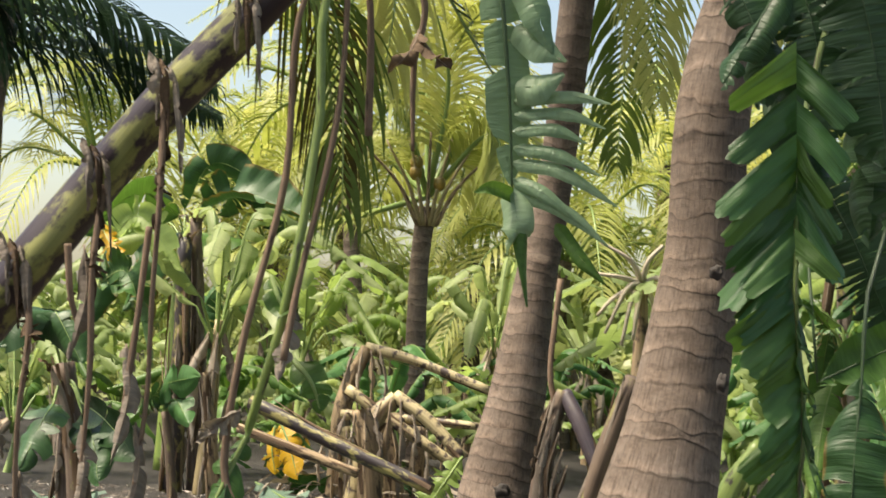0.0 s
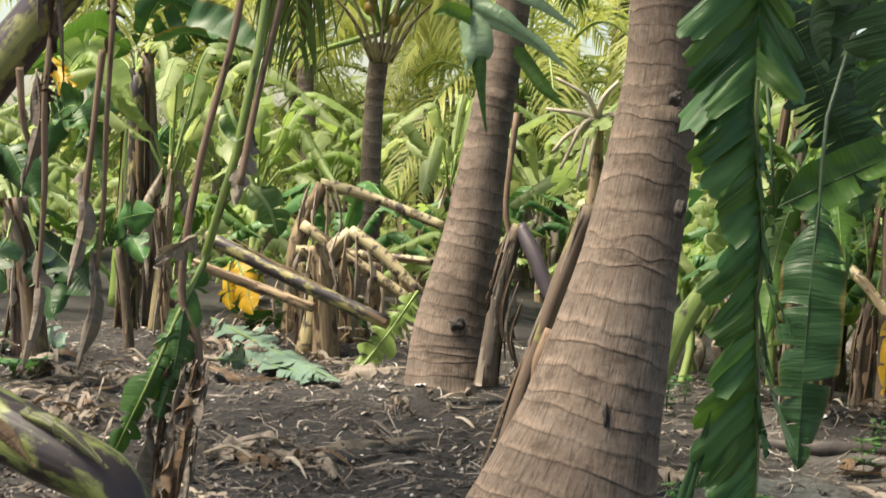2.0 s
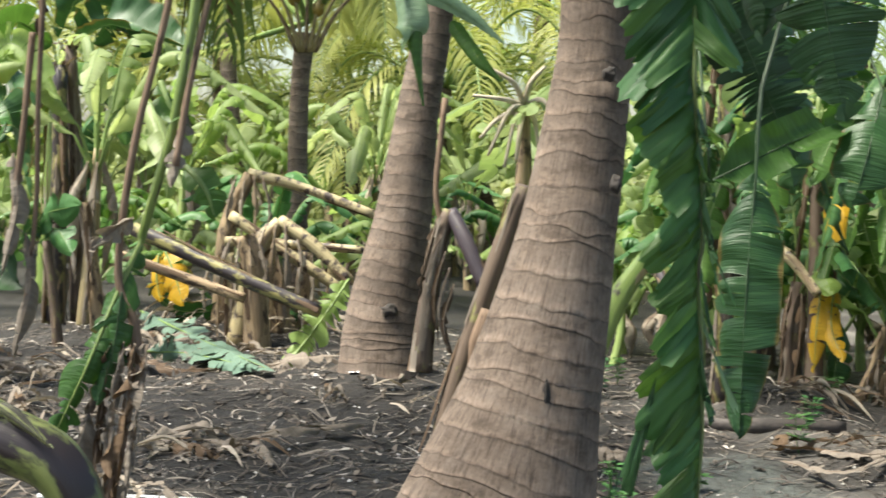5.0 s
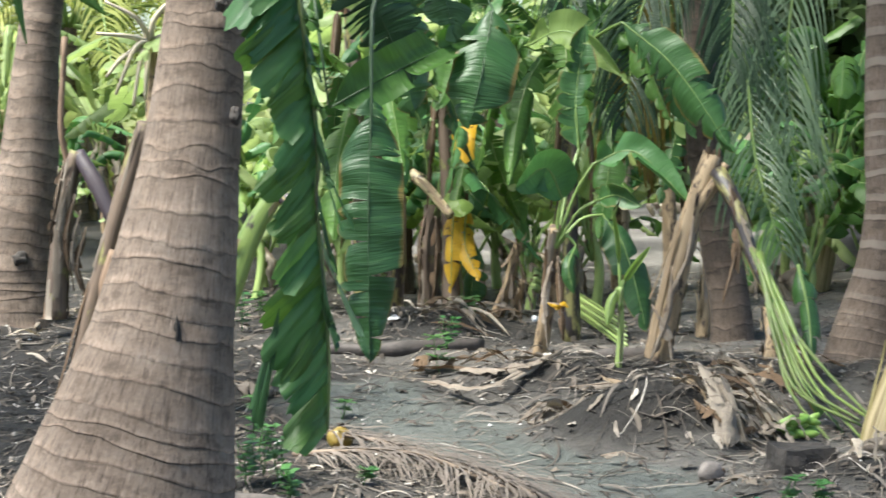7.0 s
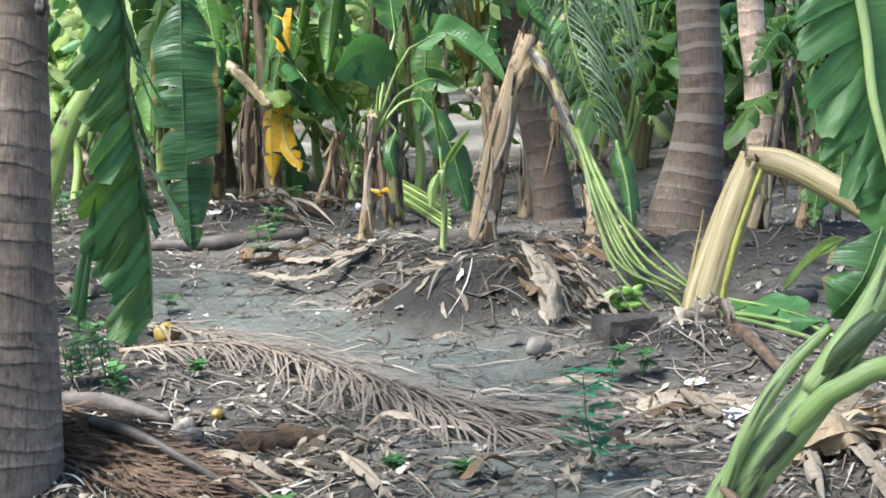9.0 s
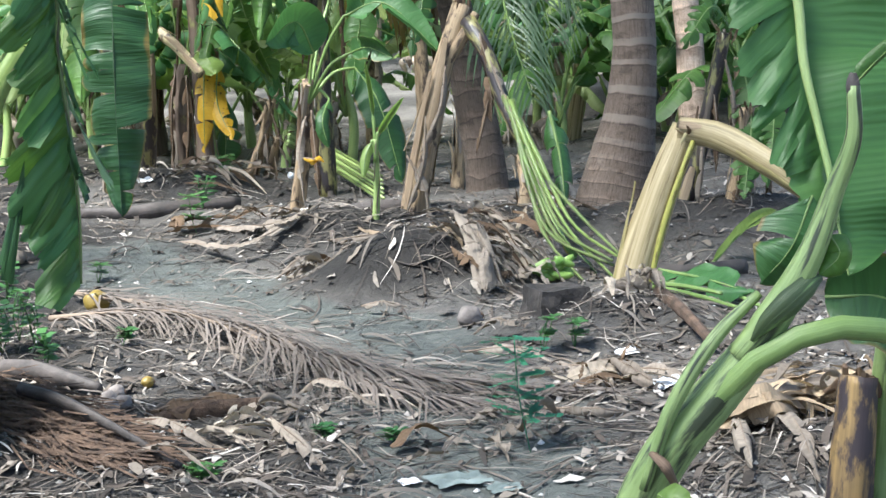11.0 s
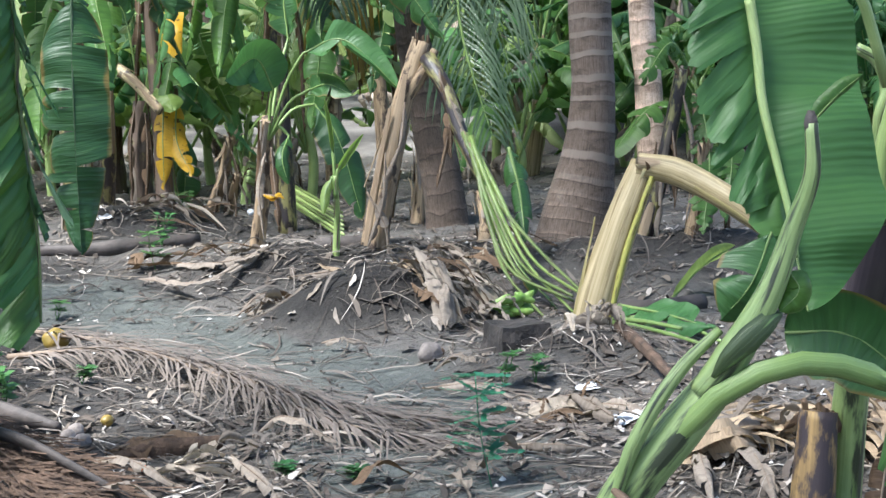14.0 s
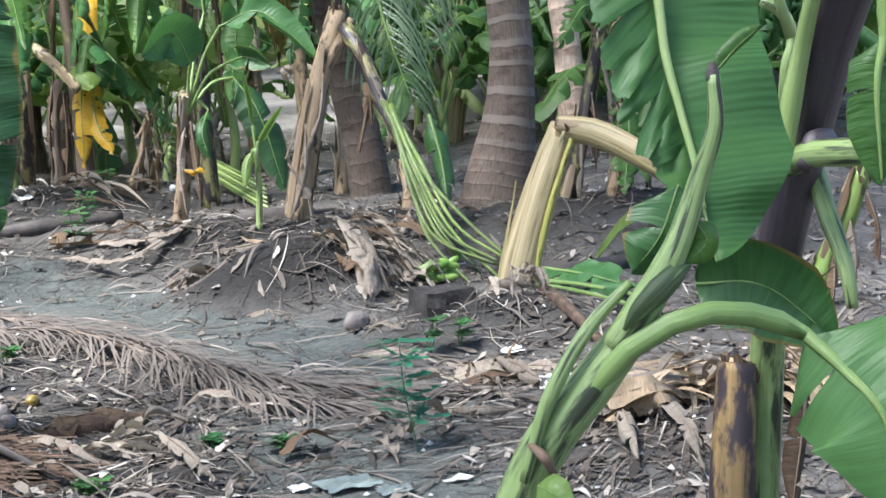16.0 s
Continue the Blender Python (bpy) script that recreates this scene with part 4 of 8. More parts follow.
for k, (pl, rl, ml, ph, rh, mh, lab) in enumerate(ARCH):
    pl[0] = tuple(on(pl[0], -0.05))
    t = snapped("broken_banana_plant", pl, rl, ml, ph, rh, mh, lab, 30 + 3 * k)
    top = Vector(pl[-1])
    for j in range(4):
        dx = (j - 1.5) * 0.07
        banana_leaf(t, [top + Vector((dx, -0.08, -0.02)), top + Vector((dx * 1.6, -0.12, -0.28)), top + Vector((dx * 1.4, -0.1, -0.45 - 0.2 * (j % 3)))], 0.09, (1, -0.1, 0), (LEAF_DRY, LEAF_BLEACHED, LEAF_STRAW)[(j + k) % 3], 0.9, 7, 330 + 9 * k + j, RIB_DRY, 0.008, 14, "dry_leaf", 0.08, 0.5)
dry_right = snapped("broken_banana_plant", [(0.64, 11.19, 0.28), (0.67, 11.2, 0.63), (0.72, 11.22, 1.02), (0.8, 11.23, 1.29)], [0.07, 0.06, 0.055, 0.045], STEM_DARKTAN,
        [(0.8, 11.23, 1.28), (0.89, 11.12, 1.11), (1.01, 11.01, 0.84)], [0.045, 0.05, 0.045], STEM_DARK, "withered brown banana stem snapped beside a palm", 60)
for j in range(5):
    a = Vector((0.77, 11.13, 1.24)) + Vector((j * 0.03 - 0.06, -0.04, -0.1 * j))
    banana_leaf(dry_right, [a, a + Vector((-0.06, -0.03, -0.25)), a + Vector((-0.10 + 0.03 * j, 0, -0.5))], 0.11, (1, 0, 0.2), LEAF_DRY if j % 2 else LEAF_BROWN, 1.0, 5, 390 + j, RIB_DRY, 0.007, 14, "dry_leaf", 0.08, 0.5)
stem("dead_stalk", dry_right, [(0.75, 11.28, 1.2), (0.71, 11.29, 1.44), (0.75, 11.32, 1.99)], [0.022, 0.018, 0.02], STEM_DRY, 7, 10, 0.4, 61)
leaning = snapped("broken_banana_plant", [tuple(on((0.44, 7.46), -0.04)), (0.57, 7.3, 0.68), (0.63, 7.21, 0.93), (0.69, 7.12, 1.18), (0.77, 7.04, 1.49)], [0.07, 0.06, 0.055, 0.05, 0.035], STEM_DARKTAN, None, None, None, "yellow-brown banana stub leaning on a coconut trunk", 63)
stem("dry_sheath", leaning, [(0.65, 7.07, 1), (0.61, 7.06, 0.87), (0.59, 7.1, 0.7)], [0.03, 0.035, 0.012], STEM_DRY, 8, 10, 0.4, 64, 0.4)
pale_stub = snapped("broken_banana_plant", [tuple(on((1.14, 8.97), -0.04)), (1.38, 8.98, 0.64), (1.49, 8.99, 0.92), (1.64, 9, 1.15)], [0.065, 0.06, 0.055, 0.045], STEM_GREEN, [(1.62, 9, 1.11), (1.68, 8.9, 1.06), (1.72, 8.79, 0.91)], [0.035, 0.03, 0.02], STEM_DARK, "pale green leaning banana stub with a frayed end", 66)

# dead crown with drooping bleached stalks
dead = thing("withered_banana_plant", tuple(on((1.66, 14.99, 0.77))), "bleached withered banana crown with drooping stalks", "banana plant")
stem("pseudostem", dead, [dead.location, (1.69, 15.03, 1.48), (1.68, 15.06, 2.09)], [0.09, 0.07, 0.05], STEM_TAN, 10, 10, 0.2, 70)
for k, (x, y, x2, y2) in enumerate(((1050, 200, 1015, 280), (1040, 180, 985, 175), (1095, 215, 1110, 300), (1060, 215, 1045, 300), (1110, 180, 1140, 230), (1055, 150, 1000, 120), (1030, 215, 1000, 250), (1085, 150, 1110, 120), (1070, 230, 1065, 290))):
    e, w = Vector((1.68, 15.06, 2.09)), 15 / 3182
    def q(px, py):
        return e + Vector(((px - 1080) * w, -0.15, -(py - 190) * w))
    stem("leaf_stalk", dead, [e, q(x, y), q(x2, y2)], [0.03, 0.022, 0.014], STEM_BLEACHED, 6, 10, 0.3, 71 + k)

# ---- leaning banana plant, crown hanging over the view ----
lean = thing("leaning_banana_plant", tuple(on((-2.75, 6.3))), "leaning green and purple banana stem with dry hanging leaves", "banana plant")
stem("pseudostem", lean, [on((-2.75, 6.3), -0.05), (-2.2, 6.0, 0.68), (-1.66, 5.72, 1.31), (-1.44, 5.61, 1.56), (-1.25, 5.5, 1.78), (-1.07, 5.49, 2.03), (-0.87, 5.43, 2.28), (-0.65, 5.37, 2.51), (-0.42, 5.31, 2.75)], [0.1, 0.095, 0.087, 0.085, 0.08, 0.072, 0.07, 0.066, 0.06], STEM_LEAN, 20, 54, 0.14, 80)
for k, p in enumerate(((-1.28, 5.5, 1.75), (-1.04, 5.44, 2.04), (-0.84, 5.38, 2.3), (-0.61, 5.33, 2.53))):
    p = Vector(p)
    for j in range(3):
        o = Vector((0.03 * (j - 1), -0.07, 0.06 - 0.02 * j))
        banana_leaf(lean, [p + o + Vector((-0.03, 0, 0.06)), p + o + Vector((0, -0.025, -0.02)), p + o + Vector((0.01 * j, 0, -0.16 - 0.05 * j))], 0.075, (0.95, 0.1, 0.25), LEAF_BROWN if j % 2 else LEAF_DRY, 0.9, 3, 85 + 4 * k + j, rib_r=0, n=16, wave=0.15, ragged=0.5, strip=True, name="dry_sheath")
HANG = [  # strips of withered leaf from the collars down to the earth
    ([(-1.26, 5.45, 1.77), (-1.23, 5.41, 1.55), (-1.25, 5.42, 1.28), (-1.24, 5.44, 0.9)], 0.15),
    ([(-1.03, 5.39, 2.02), (-1.04, 5.35, 1.76), (-1.03, 5.36, 1.46), (-1.05, 5.38, 1.05)], 0.12),
    ([(-0.85, 5.33, 2.28), (-0.84, 5.29, 2.02), (-0.85, 5.3, 1.7), (-0.85, 5.32, 1.4), (-0.88, 5.33, 1.07)], 0.11),
    ([(-0.87, 5.31, 1.9), (-0.89, 5.31, 1.63), (-0.92, 5.32, 1.3)], 0.05),
    ([(-1.13, 5.42, 1.84), (-1.11, 5.4, 1.69), (-1.08, 5.41, 1.59)], 0.05),
]
for k, (pp, w) in enumerate(HANG):
    stem("dry_stalk", lean, pp, [0.012, 0.009, 0.008, 0.007, 0.007][:len(pp)], STEM_DRY, 8, 30, 0.6, 90 + k)
    banana_leaf(lean, [pp[0], Vector(pp[0]).lerp(Vector(pp[1]), 0.6), pp[1], Vector(pp[1]).lerp(Vector(pp[2]), 0.5)], w * 0.8, (0.95, 0.1, 0.2), LEAF_BROWN, 1.1, 14, 400 + k, RIB_DRY, 0.006, 30, "dry_leaf", 0.25, 0.9)
    b = Vector(pp[-1])
    banana_leaf(lean, [b + Vector((0, 0, 0.25)), b + Vector((0.02, -0.02, 0.1)), b + Vector((-0.02, -0.03, -0.1))], 0.11, (0.95, 0.1, 0), LEAF_DRY, 0.9, 4, 410 + k, RIB_DRY, 0.005, 14, "dry_leaf", 0.1, 0.4)
CROWN = (-0.33, 5.3, 2.87)
# long stalks, green and withered, from the crown to the ground
banana_leaf(lean, [(-0.54, 5.26, 1.31), (-0.61, 5.2, 1.13), (-0.67, 5.14, 0.96), (-0.77, 5.14, 0.73)], 0.17, (0.9, 0.0, 0.35), LEAF, 0.6, 16, 420, n=60, petiole=[CROWN, (-0.39, 5.26, 2.59), (-0.38, 5.23, 2.2), (-0.45, 5.2, 1.66), (-0.53, 5.26, 1.36)], ragged=0.35, rib=STEM_GREEN, rib_r=0.0115)
banana_leaf(lean, [(-0.58, 5.15, 1.17), (-0.6, 5.15, 1.01), (-0.64, 5.14, 0.85)], 0.16, (0.9, 0.0, 0.35), LEAF_DARK, 0.6, 12, 421, RIB_DARK, 0.005, ragged=0.45)
banana_leaf(lean, [(-0.42, 5.27, 1.53), (-0.36, 5.21, 1.47), (-0.33, 5.21, 1.39)], 0.12, (0.8, 0.0, 0.55), LEAF, 0.3, 2, 422, ragged=0.3)
banana_leaf(lean, [(-0.5, 5.28, 1.77), (-0.46, 5.23, 1.69), (-0.4, 5.22, 1.65)], 0.09, (0.8, 0.0, -0.55), LEAF, 0.3, 2, 423, ragged=0.3)
STALKS = [
    ([CROWN, (-0.46, 5.27, 2.54), (-0.47, 5.24, 2.07), (-0.56, 5.21, 1.6), (-0.6, 5.22, 1.22), (-0.54, 5.19, 1.02), (-0.6, 5.12, 0.56)], [0.008, 0.009, 0.010, 0.011, 0.012, 0.016, 0.018]),
    ([CROWN, (-0.32, 5.27, 2.45), (-0.34, 5.23, 2.16), (-0.41, 5.2, 1.77), (-0.44, 5.16, 1.53)], [0.010, 0.009, 0.010, 0.012, 0.010]),
    ([CROWN, (-0.26, 5.36, 2.62), (-0.24, 5.38, 2.21)], [0.012, 0.010, 0.012]),
    ([(-0.22, 5.55, 2.9), (-0.1, 5.56, 2.66), (-0.12, 5.57, 2.45), (-0.11, 5.58, 2.19)], [0.012, 0.012, 0.010, 0.006]),
]
for k, (pp, rr) in enumerate(STALKS):
    stem("dry_stalk", lean, pp, rr, STEM_DRY, 8, 30, 0.35, 100 + k)
banana_leaf(lean, [(-0.11, 5.52, 2.56), (-0.13, 5.47, 2.49), (-0.2, 5.47, 2.41)], 0.09, (0.7, 0, 0.7), LEAF_BROWN, 0.5, 2, 430, RIB_DRY, 0.005, 12, "dry_leaf")
banana_leaf(lean, [(-0.11, 5.52, 2.55), (-0.06, 5.47, 2.48), (-0.01, 5.47, 2.44)], 0.09, (0.7, 0, -0.7), LEAF_BROWN, 0.5, 2, 431, RIB_DRY, 0.005, 12, "dry_leaf")
banana_leaf(lean, [(-0.56, 5.21, 1.38), (-0.6, 5.16, 1.35), (-0.67, 5.16, 1.29)], 0.10, (0.4, 0, 0.9), LEAF_DRY, 0.6, 3, 432, RIB_DRY, 0.005, 14, "dry_leaf", 0.1, 0.4)
banana_leaf(lean, [(-0.42, 5.23, 1.69), (-0.44, 5.17, 1.58), (-0.45, 5.16, 1.47)], 0.09, (0.9, 0, 0.3), LEAF_DRY, 0.7, 4, 433, RIB_DRY, 0.006, 16, "dry_leaf", 0.1, 0.4)
for k in range(5):
    b = Vector((-0.6, 5.18, 0.78)) + Vector((0.035 * (k - 2), -0.02 * k, 0))
    banana_leaf(lean, [b + Vector((0.03, 0, 0.25)), b, b + Vector((-0.03, -0.03, -0.35))], 0.10, (0.9, 0.2 * k - 0.4, 0.2), LEAF_BROWN if k % 2 else LEAF_DRY, 1.0, 12, 435 + k, RIB_DRY, 0.004, 26, "dry_leaf", 0.3, 0.9)
# fingered leaf, torn to the midrib
stem("leaf_stalk", lean, [CROWN, (-0.09, 5.05, 2.89), (0.09, 4.88, 2.67), (0.15, 4.87, 2.35), (0.18, 4.89, 2.02)], [0.010, 0.008, 0.007, 0.006, 0.003], RIB_DARK, 8, 30, 0.05, 112)
banana_leaf(lean, [(0.1, 4.88, 2.69), (0.15, 4.89, 2.35), (0.18, 4.91, 2.04)], 0.13, (1, 0.1, 0), LEAF_MINT, 0.2, 3, 441, rib_r=0, ragged=0.15, label="pale blue-green leaf torn into fingers")
FING = []
FING.append((900, 175, 990, 165, 1068, 178))
FING.append((902, 200, 985, 195, 1060, 222))
FING.append((903, 228, 970, 225, 1030, 250))
FING.append((904, 258, 980, 270, 1055, 305))
FING.append((904, 285, 990, 300, 1088, 358))
FING.append((905, 315, 960, 340, 1040, 400))
FING.append((905, 335, 1000, 370, 1075, 428))
FING.append((985, 390, 1030, 450, 1072, 494))
FING.append((905, 335, 922, 420, 938, 540))
FING.append((905, 345, 870, 336, 838, 346))
FING.append((898, 40, 940, 80, 985, 108))
FING.append((890, -60, 930, 20, 960, 95))
FING.append((905, 330, 915, 400, 900, 450))
FING.append((900, 150, 940, 150, 985, 130))
fw = 4.9 / 3182
fo = Vector((0.18, 4.89, 2.03))
for k, (x0, y0, x1, y1, x2, y2) in enumerate(FING):
    a, b, c = (fo + Vector(((x - 905) * fw, dy, -(y - 335) * fw)) for x, y, dy in ((x0, y0, 0), (x1, y1, -0.05), (x2, y2, -0.06)))
    banana_leaf(lean, [a, b, c], 0.045 if k < 10 else 0.10, (0.35, 0.25, 0.9), LEAF_MINT if k < 7 or k > 9 else LEAF, 0.35, 0, 445 + k, rib_r=0, n=16, strip=True, wave=0.05, name="leaf_strip")

# ---- torn leaves hanging beside the near trunk; their stem stands behind it ----
hang = thing("banana_plant", tuple(on((0.58, 7, -0.2))), "banana plant with long torn leaves hanging straight down", "banana plant")
HT = (1.14, 7.03, 3.4)
stem("pseudostem", hang, [hang.location, (0.78, 7.02, 0.58), (0.93, 7.04, 1.33), (1.02, 7.07, 1.99), HT], [0.07, 0.06, 0.055, 0.05, 0.04], STEM_GREEN, 12, 12, 0.12, 110)
stem("leaf_stalk", hang, [HT, (1.3, 5.6, 3.35), (0.91, 4.57, 2.28), (0.825, 4.196, 1.852), (0.836, 4.185, 1.667), (0.851, 4.177, 1.536), (0.855, 4.169, 1.404), (0.848, 4.166, 1.324), (0.863, 4.154, 1.113), (0.868, 4.144, 0.942), (0.861, 4.138, 0.794)], [0.012, 0.010, 0.008, 0.006, 0.006, 0.006, 0.006, 0.005, 0.005, 0.004, 0.003], STALK, 8, 60, 0.1, 111)
HANGING = [  # torn pieces along the left of the midrib: two ends on it, two ends hanging
    ((0.824, 4.211, 1.912), (0.829, 4.206, 1.828), (0.697, 4.192, 1.803), (0.711, 4.127, 1.762)),
    ((0.828, 4.208, 1.854), (0.834, 4.202, 1.746), (0.672, 4.157, 1.703), (0.695, 4.156, 1.653)),
    ((0.831, 4.204, 1.796), (0.836, 4.2, 1.713), (0.647, 4.139, 1.692), (0.69, 4.177, 1.637)),
    ((0.835, 4.201, 1.738), (0.843, 4.195, 1.634), (0.691, 4.137, 1.632), (0.733, 4.161, 1.571)),
    ((0.838, 4.198, 1.68), (0.849, 4.191, 1.573), (0.723, 4.146, 1.584), (0.744, 4.141, 1.519)),
    ((0.844, 4.194, 1.622), (0.854, 4.188, 1.529), (0.744, 4.138, 1.526), (0.769, 4.138, 1.464)),
    ((0.85, 4.19, 1.563), (0.856, 4.184, 1.455), (0.733, 4.138, 1.44), (0.76, 4.132, 1.369)),
    ((0.854, 4.187, 1.505), (0.857, 4.181, 1.408), (0.697, 4.118, 1.383), (0.723, 4.156, 1.333)),
    ((0.856, 4.184, 1.447), (0.854, 4.18, 1.369), (0.731, 4.134, 1.311), (0.755, 4.125, 1.267)),
    ((0.856, 4.181, 1.389), (0.854, 4.175, 1.277), (0.726, 4.122, 1.285), (0.753, 4.135, 1.233)),
    ((0.851, 4.178, 1.33), (0.856, 4.173, 1.241), (0.718, 4.099, 1.193), (0.748, 4.15, 1.137)),
    ((0.854, 4.175, 1.272), (0.86, 4.17, 1.193), (0.747, 4.141, 1.164), (0.764, 4.1, 1.122)),
    ((0.858, 4.171, 1.214), (0.864, 4.166, 1.131), (0.686, 4.099, 1.097), (0.735, 4.146, 1.04)),
    ((0.862, 4.168, 1.156), (0.867, 4.162, 1.054), (0.693, 4.088, 1.008), (0.74, 4.145, 0.95)),
    ((0.866, 4.164, 1.098), (0.869, 4.159, 1.007), (0.738, 4.127, 0.949), (0.754, 4.093, 0.895)),
    ((0.868, 4.161, 1.039), (0.871, 4.156, 0.947), (0.726, 4.126, 0.947), (0.739, 4.097, 0.886)),
    ((0.87, 4.158, 0.981), (0.869, 4.154, 0.903), (0.752, 4.122, 0.878), (0.765, 4.089, 0.843)),
    ((0.87, 4.155, 0.923), (0.863, 4.15, 0.812), (0.745, 4.136, 0.803), (0.754, 4.07, 0.768)),
    ((0.866, 4.153, 0.864), (0.861, 4.149, 0.786), (0.757, 4.12, 0.79), (0.79, 4.078, 0.754)),
]
for k, q in enumerate(HANGING):
    flap(hang, *q, (LEAF_BROAD, LEAF_PALE, LEAF, LEAF_BROAD, LEAF)[k % 5], 450 + k, twist=0.4 if k % 2 else -0.25)
HANGING_TOP = [  # rounder pieces near the stalk
    ((0.817, 4.271, 2.375), (0.822, 4.27, 2.275), (0.624, 4.185, 2.233), (0.684, 4.263, 2.214)),
    ((0.822, 4.269, 2.261), (0.827, 4.268, 2.161), (0.646, 4.224, 2.118), (0.677, 4.222, 2.075)),
    ((0.827, 4.268, 2.154), (0.831, 4.267, 2.06), (0.627, 4.263, 1.99), (0.669, 4.181, 1.946)),
    ((0.829, 4.268, 2.1), (0.833, 4.267, 2.0), (0.645, 4.182, 1.912), (0.699, 4.26, 1.879)),
    ((0.831, 4.267, 2.047), (0.836, 4.266, 1.946), (0.644, 4.221, 1.862), (0.694, 4.219, 1.831)),
    ((0.835, 4.266, 1.966), (0.839, 4.265, 1.866), (0.641, 4.26, 1.77), (0.678, 4.179, 1.736)),
    ((0.837, 4.266, 1.913), (0.842, 4.265, 1.812), (0.659, 4.179, 1.722), (0.727, 4.257, 1.7)),
    ((0.818, 4.27, 2.348), (0.823, 4.269, 2.248), (0.965, 4.215, 2.221), (0.925, 4.215, 2.166)),
    ((0.823, 4.269, 2.234), (0.828, 4.268, 2.134), (0.964, 4.254, 2.105), (0.915, 4.174, 2.042)),
    ((0.827, 4.268, 2.147), (0.831, 4.267, 2.06), (0.904, 4.174, 1.996), (0.902, 4.254, 1.982)),
    ((0.829, 4.268, 2.1), (0.833, 4.267, 2.013), (0.942, 4.213, 1.928), (0.91, 4.213, 1.9)),
    ((0.833, 4.267, 2.013), (0.837, 4.266, 1.913), (0.964, 4.251, 1.837), (0.912, 4.172, 1.805)),
]
for k, q in enumerate(HANGING_TOP):
    flap(hang, *q, (LEAF, LEAF_DARK, LEAF_PALE)[k % 3], 490 + k, bow=0.3, twist=0.4 if k % 2 else -0.3)
HANGING_RIGHT = [
    ((0.817, 4.193, 1.924), (0.821, 4.188, 1.851), (0.933, 4.132, 1.819), (0.881, 4.139, 1.818)),
    ((0.855, 4.162, 1.424), (0.858, 4.161, 1.404), (0.897, 4.109, 1.27), (0.906, 4.108, 1.274)),
    ((0.855, 4.163, 1.43), (0.86, 4.161, 1.415), (0.919, 4.106, 1.277), (0.927, 4.106, 1.283)),
    ((0.851, 4.159, 1.351), (0.855, 4.156, 1.299), (0.867, 4.108, 1.184), (0.893, 4.104, 1.172)),
    ((0.856, 4.153, 1.246), (0.862, 4.15, 1.193), (0.919, 4.094, 1.035), (0.947, 4.091, 1.042)),
    ((0.749, 4.118, 1.09), (0.743, 4.115, 1.005), (0.669, 4.127, 0.861), (0.706, 4.121, 0.828)),
    ((0.85, 4.169, 1.536), (0.858, 4.162, 1.431), (0.87, 4.117, 1.367), (0.889, 4.115, 1.38)),
    ((0.811, 4.187, 1.798), (0.826, 4.181, 1.72), (0.863, 4.136, 1.713), (0.856, 4.14, 1.771)),
    ((0.828, 4.181, 1.733), (0.835, 4.176, 1.641), (0.856, 4.131, 1.602), (0.864, 4.132, 1.648)),
    ((0.838, 4.176, 1.641), (0.85, 4.169, 1.536), (0.863, 4.125, 1.497), (0.879, 4.125, 1.55)),
    ((0.852, 4.151, 1.193), (0.862, 4.144, 1.075), (0.875, 4.097, 0.988), (0.893, 4.097, 1.028)),
]
for k, q in enumerate(HANGING_RIGHT):
    flap(hang, *q, (LEAF, LEAF_PALE, LEAF_PALE, LEAF, LEAF_MINT, LEAF_DARK, LEAF_DARK, LEAF, LEAF_DARK, LEAF, LEAF_DARK)[k], 470 + k, bow=0.1)
# leaves in deep shade, which their darkened material carries
banana_leaf(hang, [(0.96, 5.15, 2.84), (1.09, 5.06, 2.6), (1.25, 4.98, 2.26)], 0.42, (0.8, -0.2, -0.55), LEAF_SHADED, 0.3, 6, 486, RIB_DARK, 0.005, ragged=0.15, pleat=0.02)
banana_leaf(hang, [(1.24, 5.25, 2.95), (1.24, 5.17, 2.5), (1.23, 5.19, 1.97)], 0.34, (0.95, -0.2, 0), LEAF_SHADED, 0.4, 7, 487, RIB_DARK, 0.005, ragged=0.2, pleat=0.02)
banana_leaf(hang, [(1.22, 5.98, 2.24), (1.37, 5.99, 2), (1.56, 6.01, 1.62)], 0.30, (0.8, -0.2, 0.55), LEAF_SHADED, 0.2, 26, 488, RIB_DARK, 0.007, ragged=0.16, n=70)
banana_leaf(hang, [(1.14, 4.89, 2.5), (1.26, 4.84, 2.2), (1.37, 4.83, 1.75)], 0.36, (0.95, -0.25, 0.1), LEAF_SHADED, 0.2, 16, 494, RIB_DARK, 0.005, ragged=0.2, n=60)
banana_leaf(hang, [(0.98, 4.66, 2.76), (1.08, 4.67, 2.5), (1.15, 4.68, 2.12)], 0.3, (0.95, -0.2, 0.1), LEAF_SHADED, 0.2, 22, 492, RIB_DARK, 0.005, ragged=0.2, n=70)
banana_leaf(hang, [(0.9, 4.86, 2.74), (0.97, 4.82, 2.49), (1.03, 4.83, 2.19)], 0.22, (0.95, -0.2, 0.1), LEAF_SHADED, 0.2, 22, 493, RIB_DARK, 0.004, ragged=0.35, n=60)
banana_leaf(hang, [(0.88, 5.27, 2.39), (0.99, 5.23, 2.33), (1.08, 5.18, 2.11)], 0.22, (0.5, -0.2, -0.85), LEAF_SHADED, 0.4, 4, 489, RIB_DARK, 0.004, ragged=0.2)
banana_leaf(hang, [(0.75, 4.96, 2.69), (0.83, 4.92, 2.5), (0.87, 4.93, 2.3)], 0.18, (0.9, -0.2, -0.3), LEAF_SHADED, 0.4, 6, 490, RIB_DARK, 0.004, ragged=0.3)
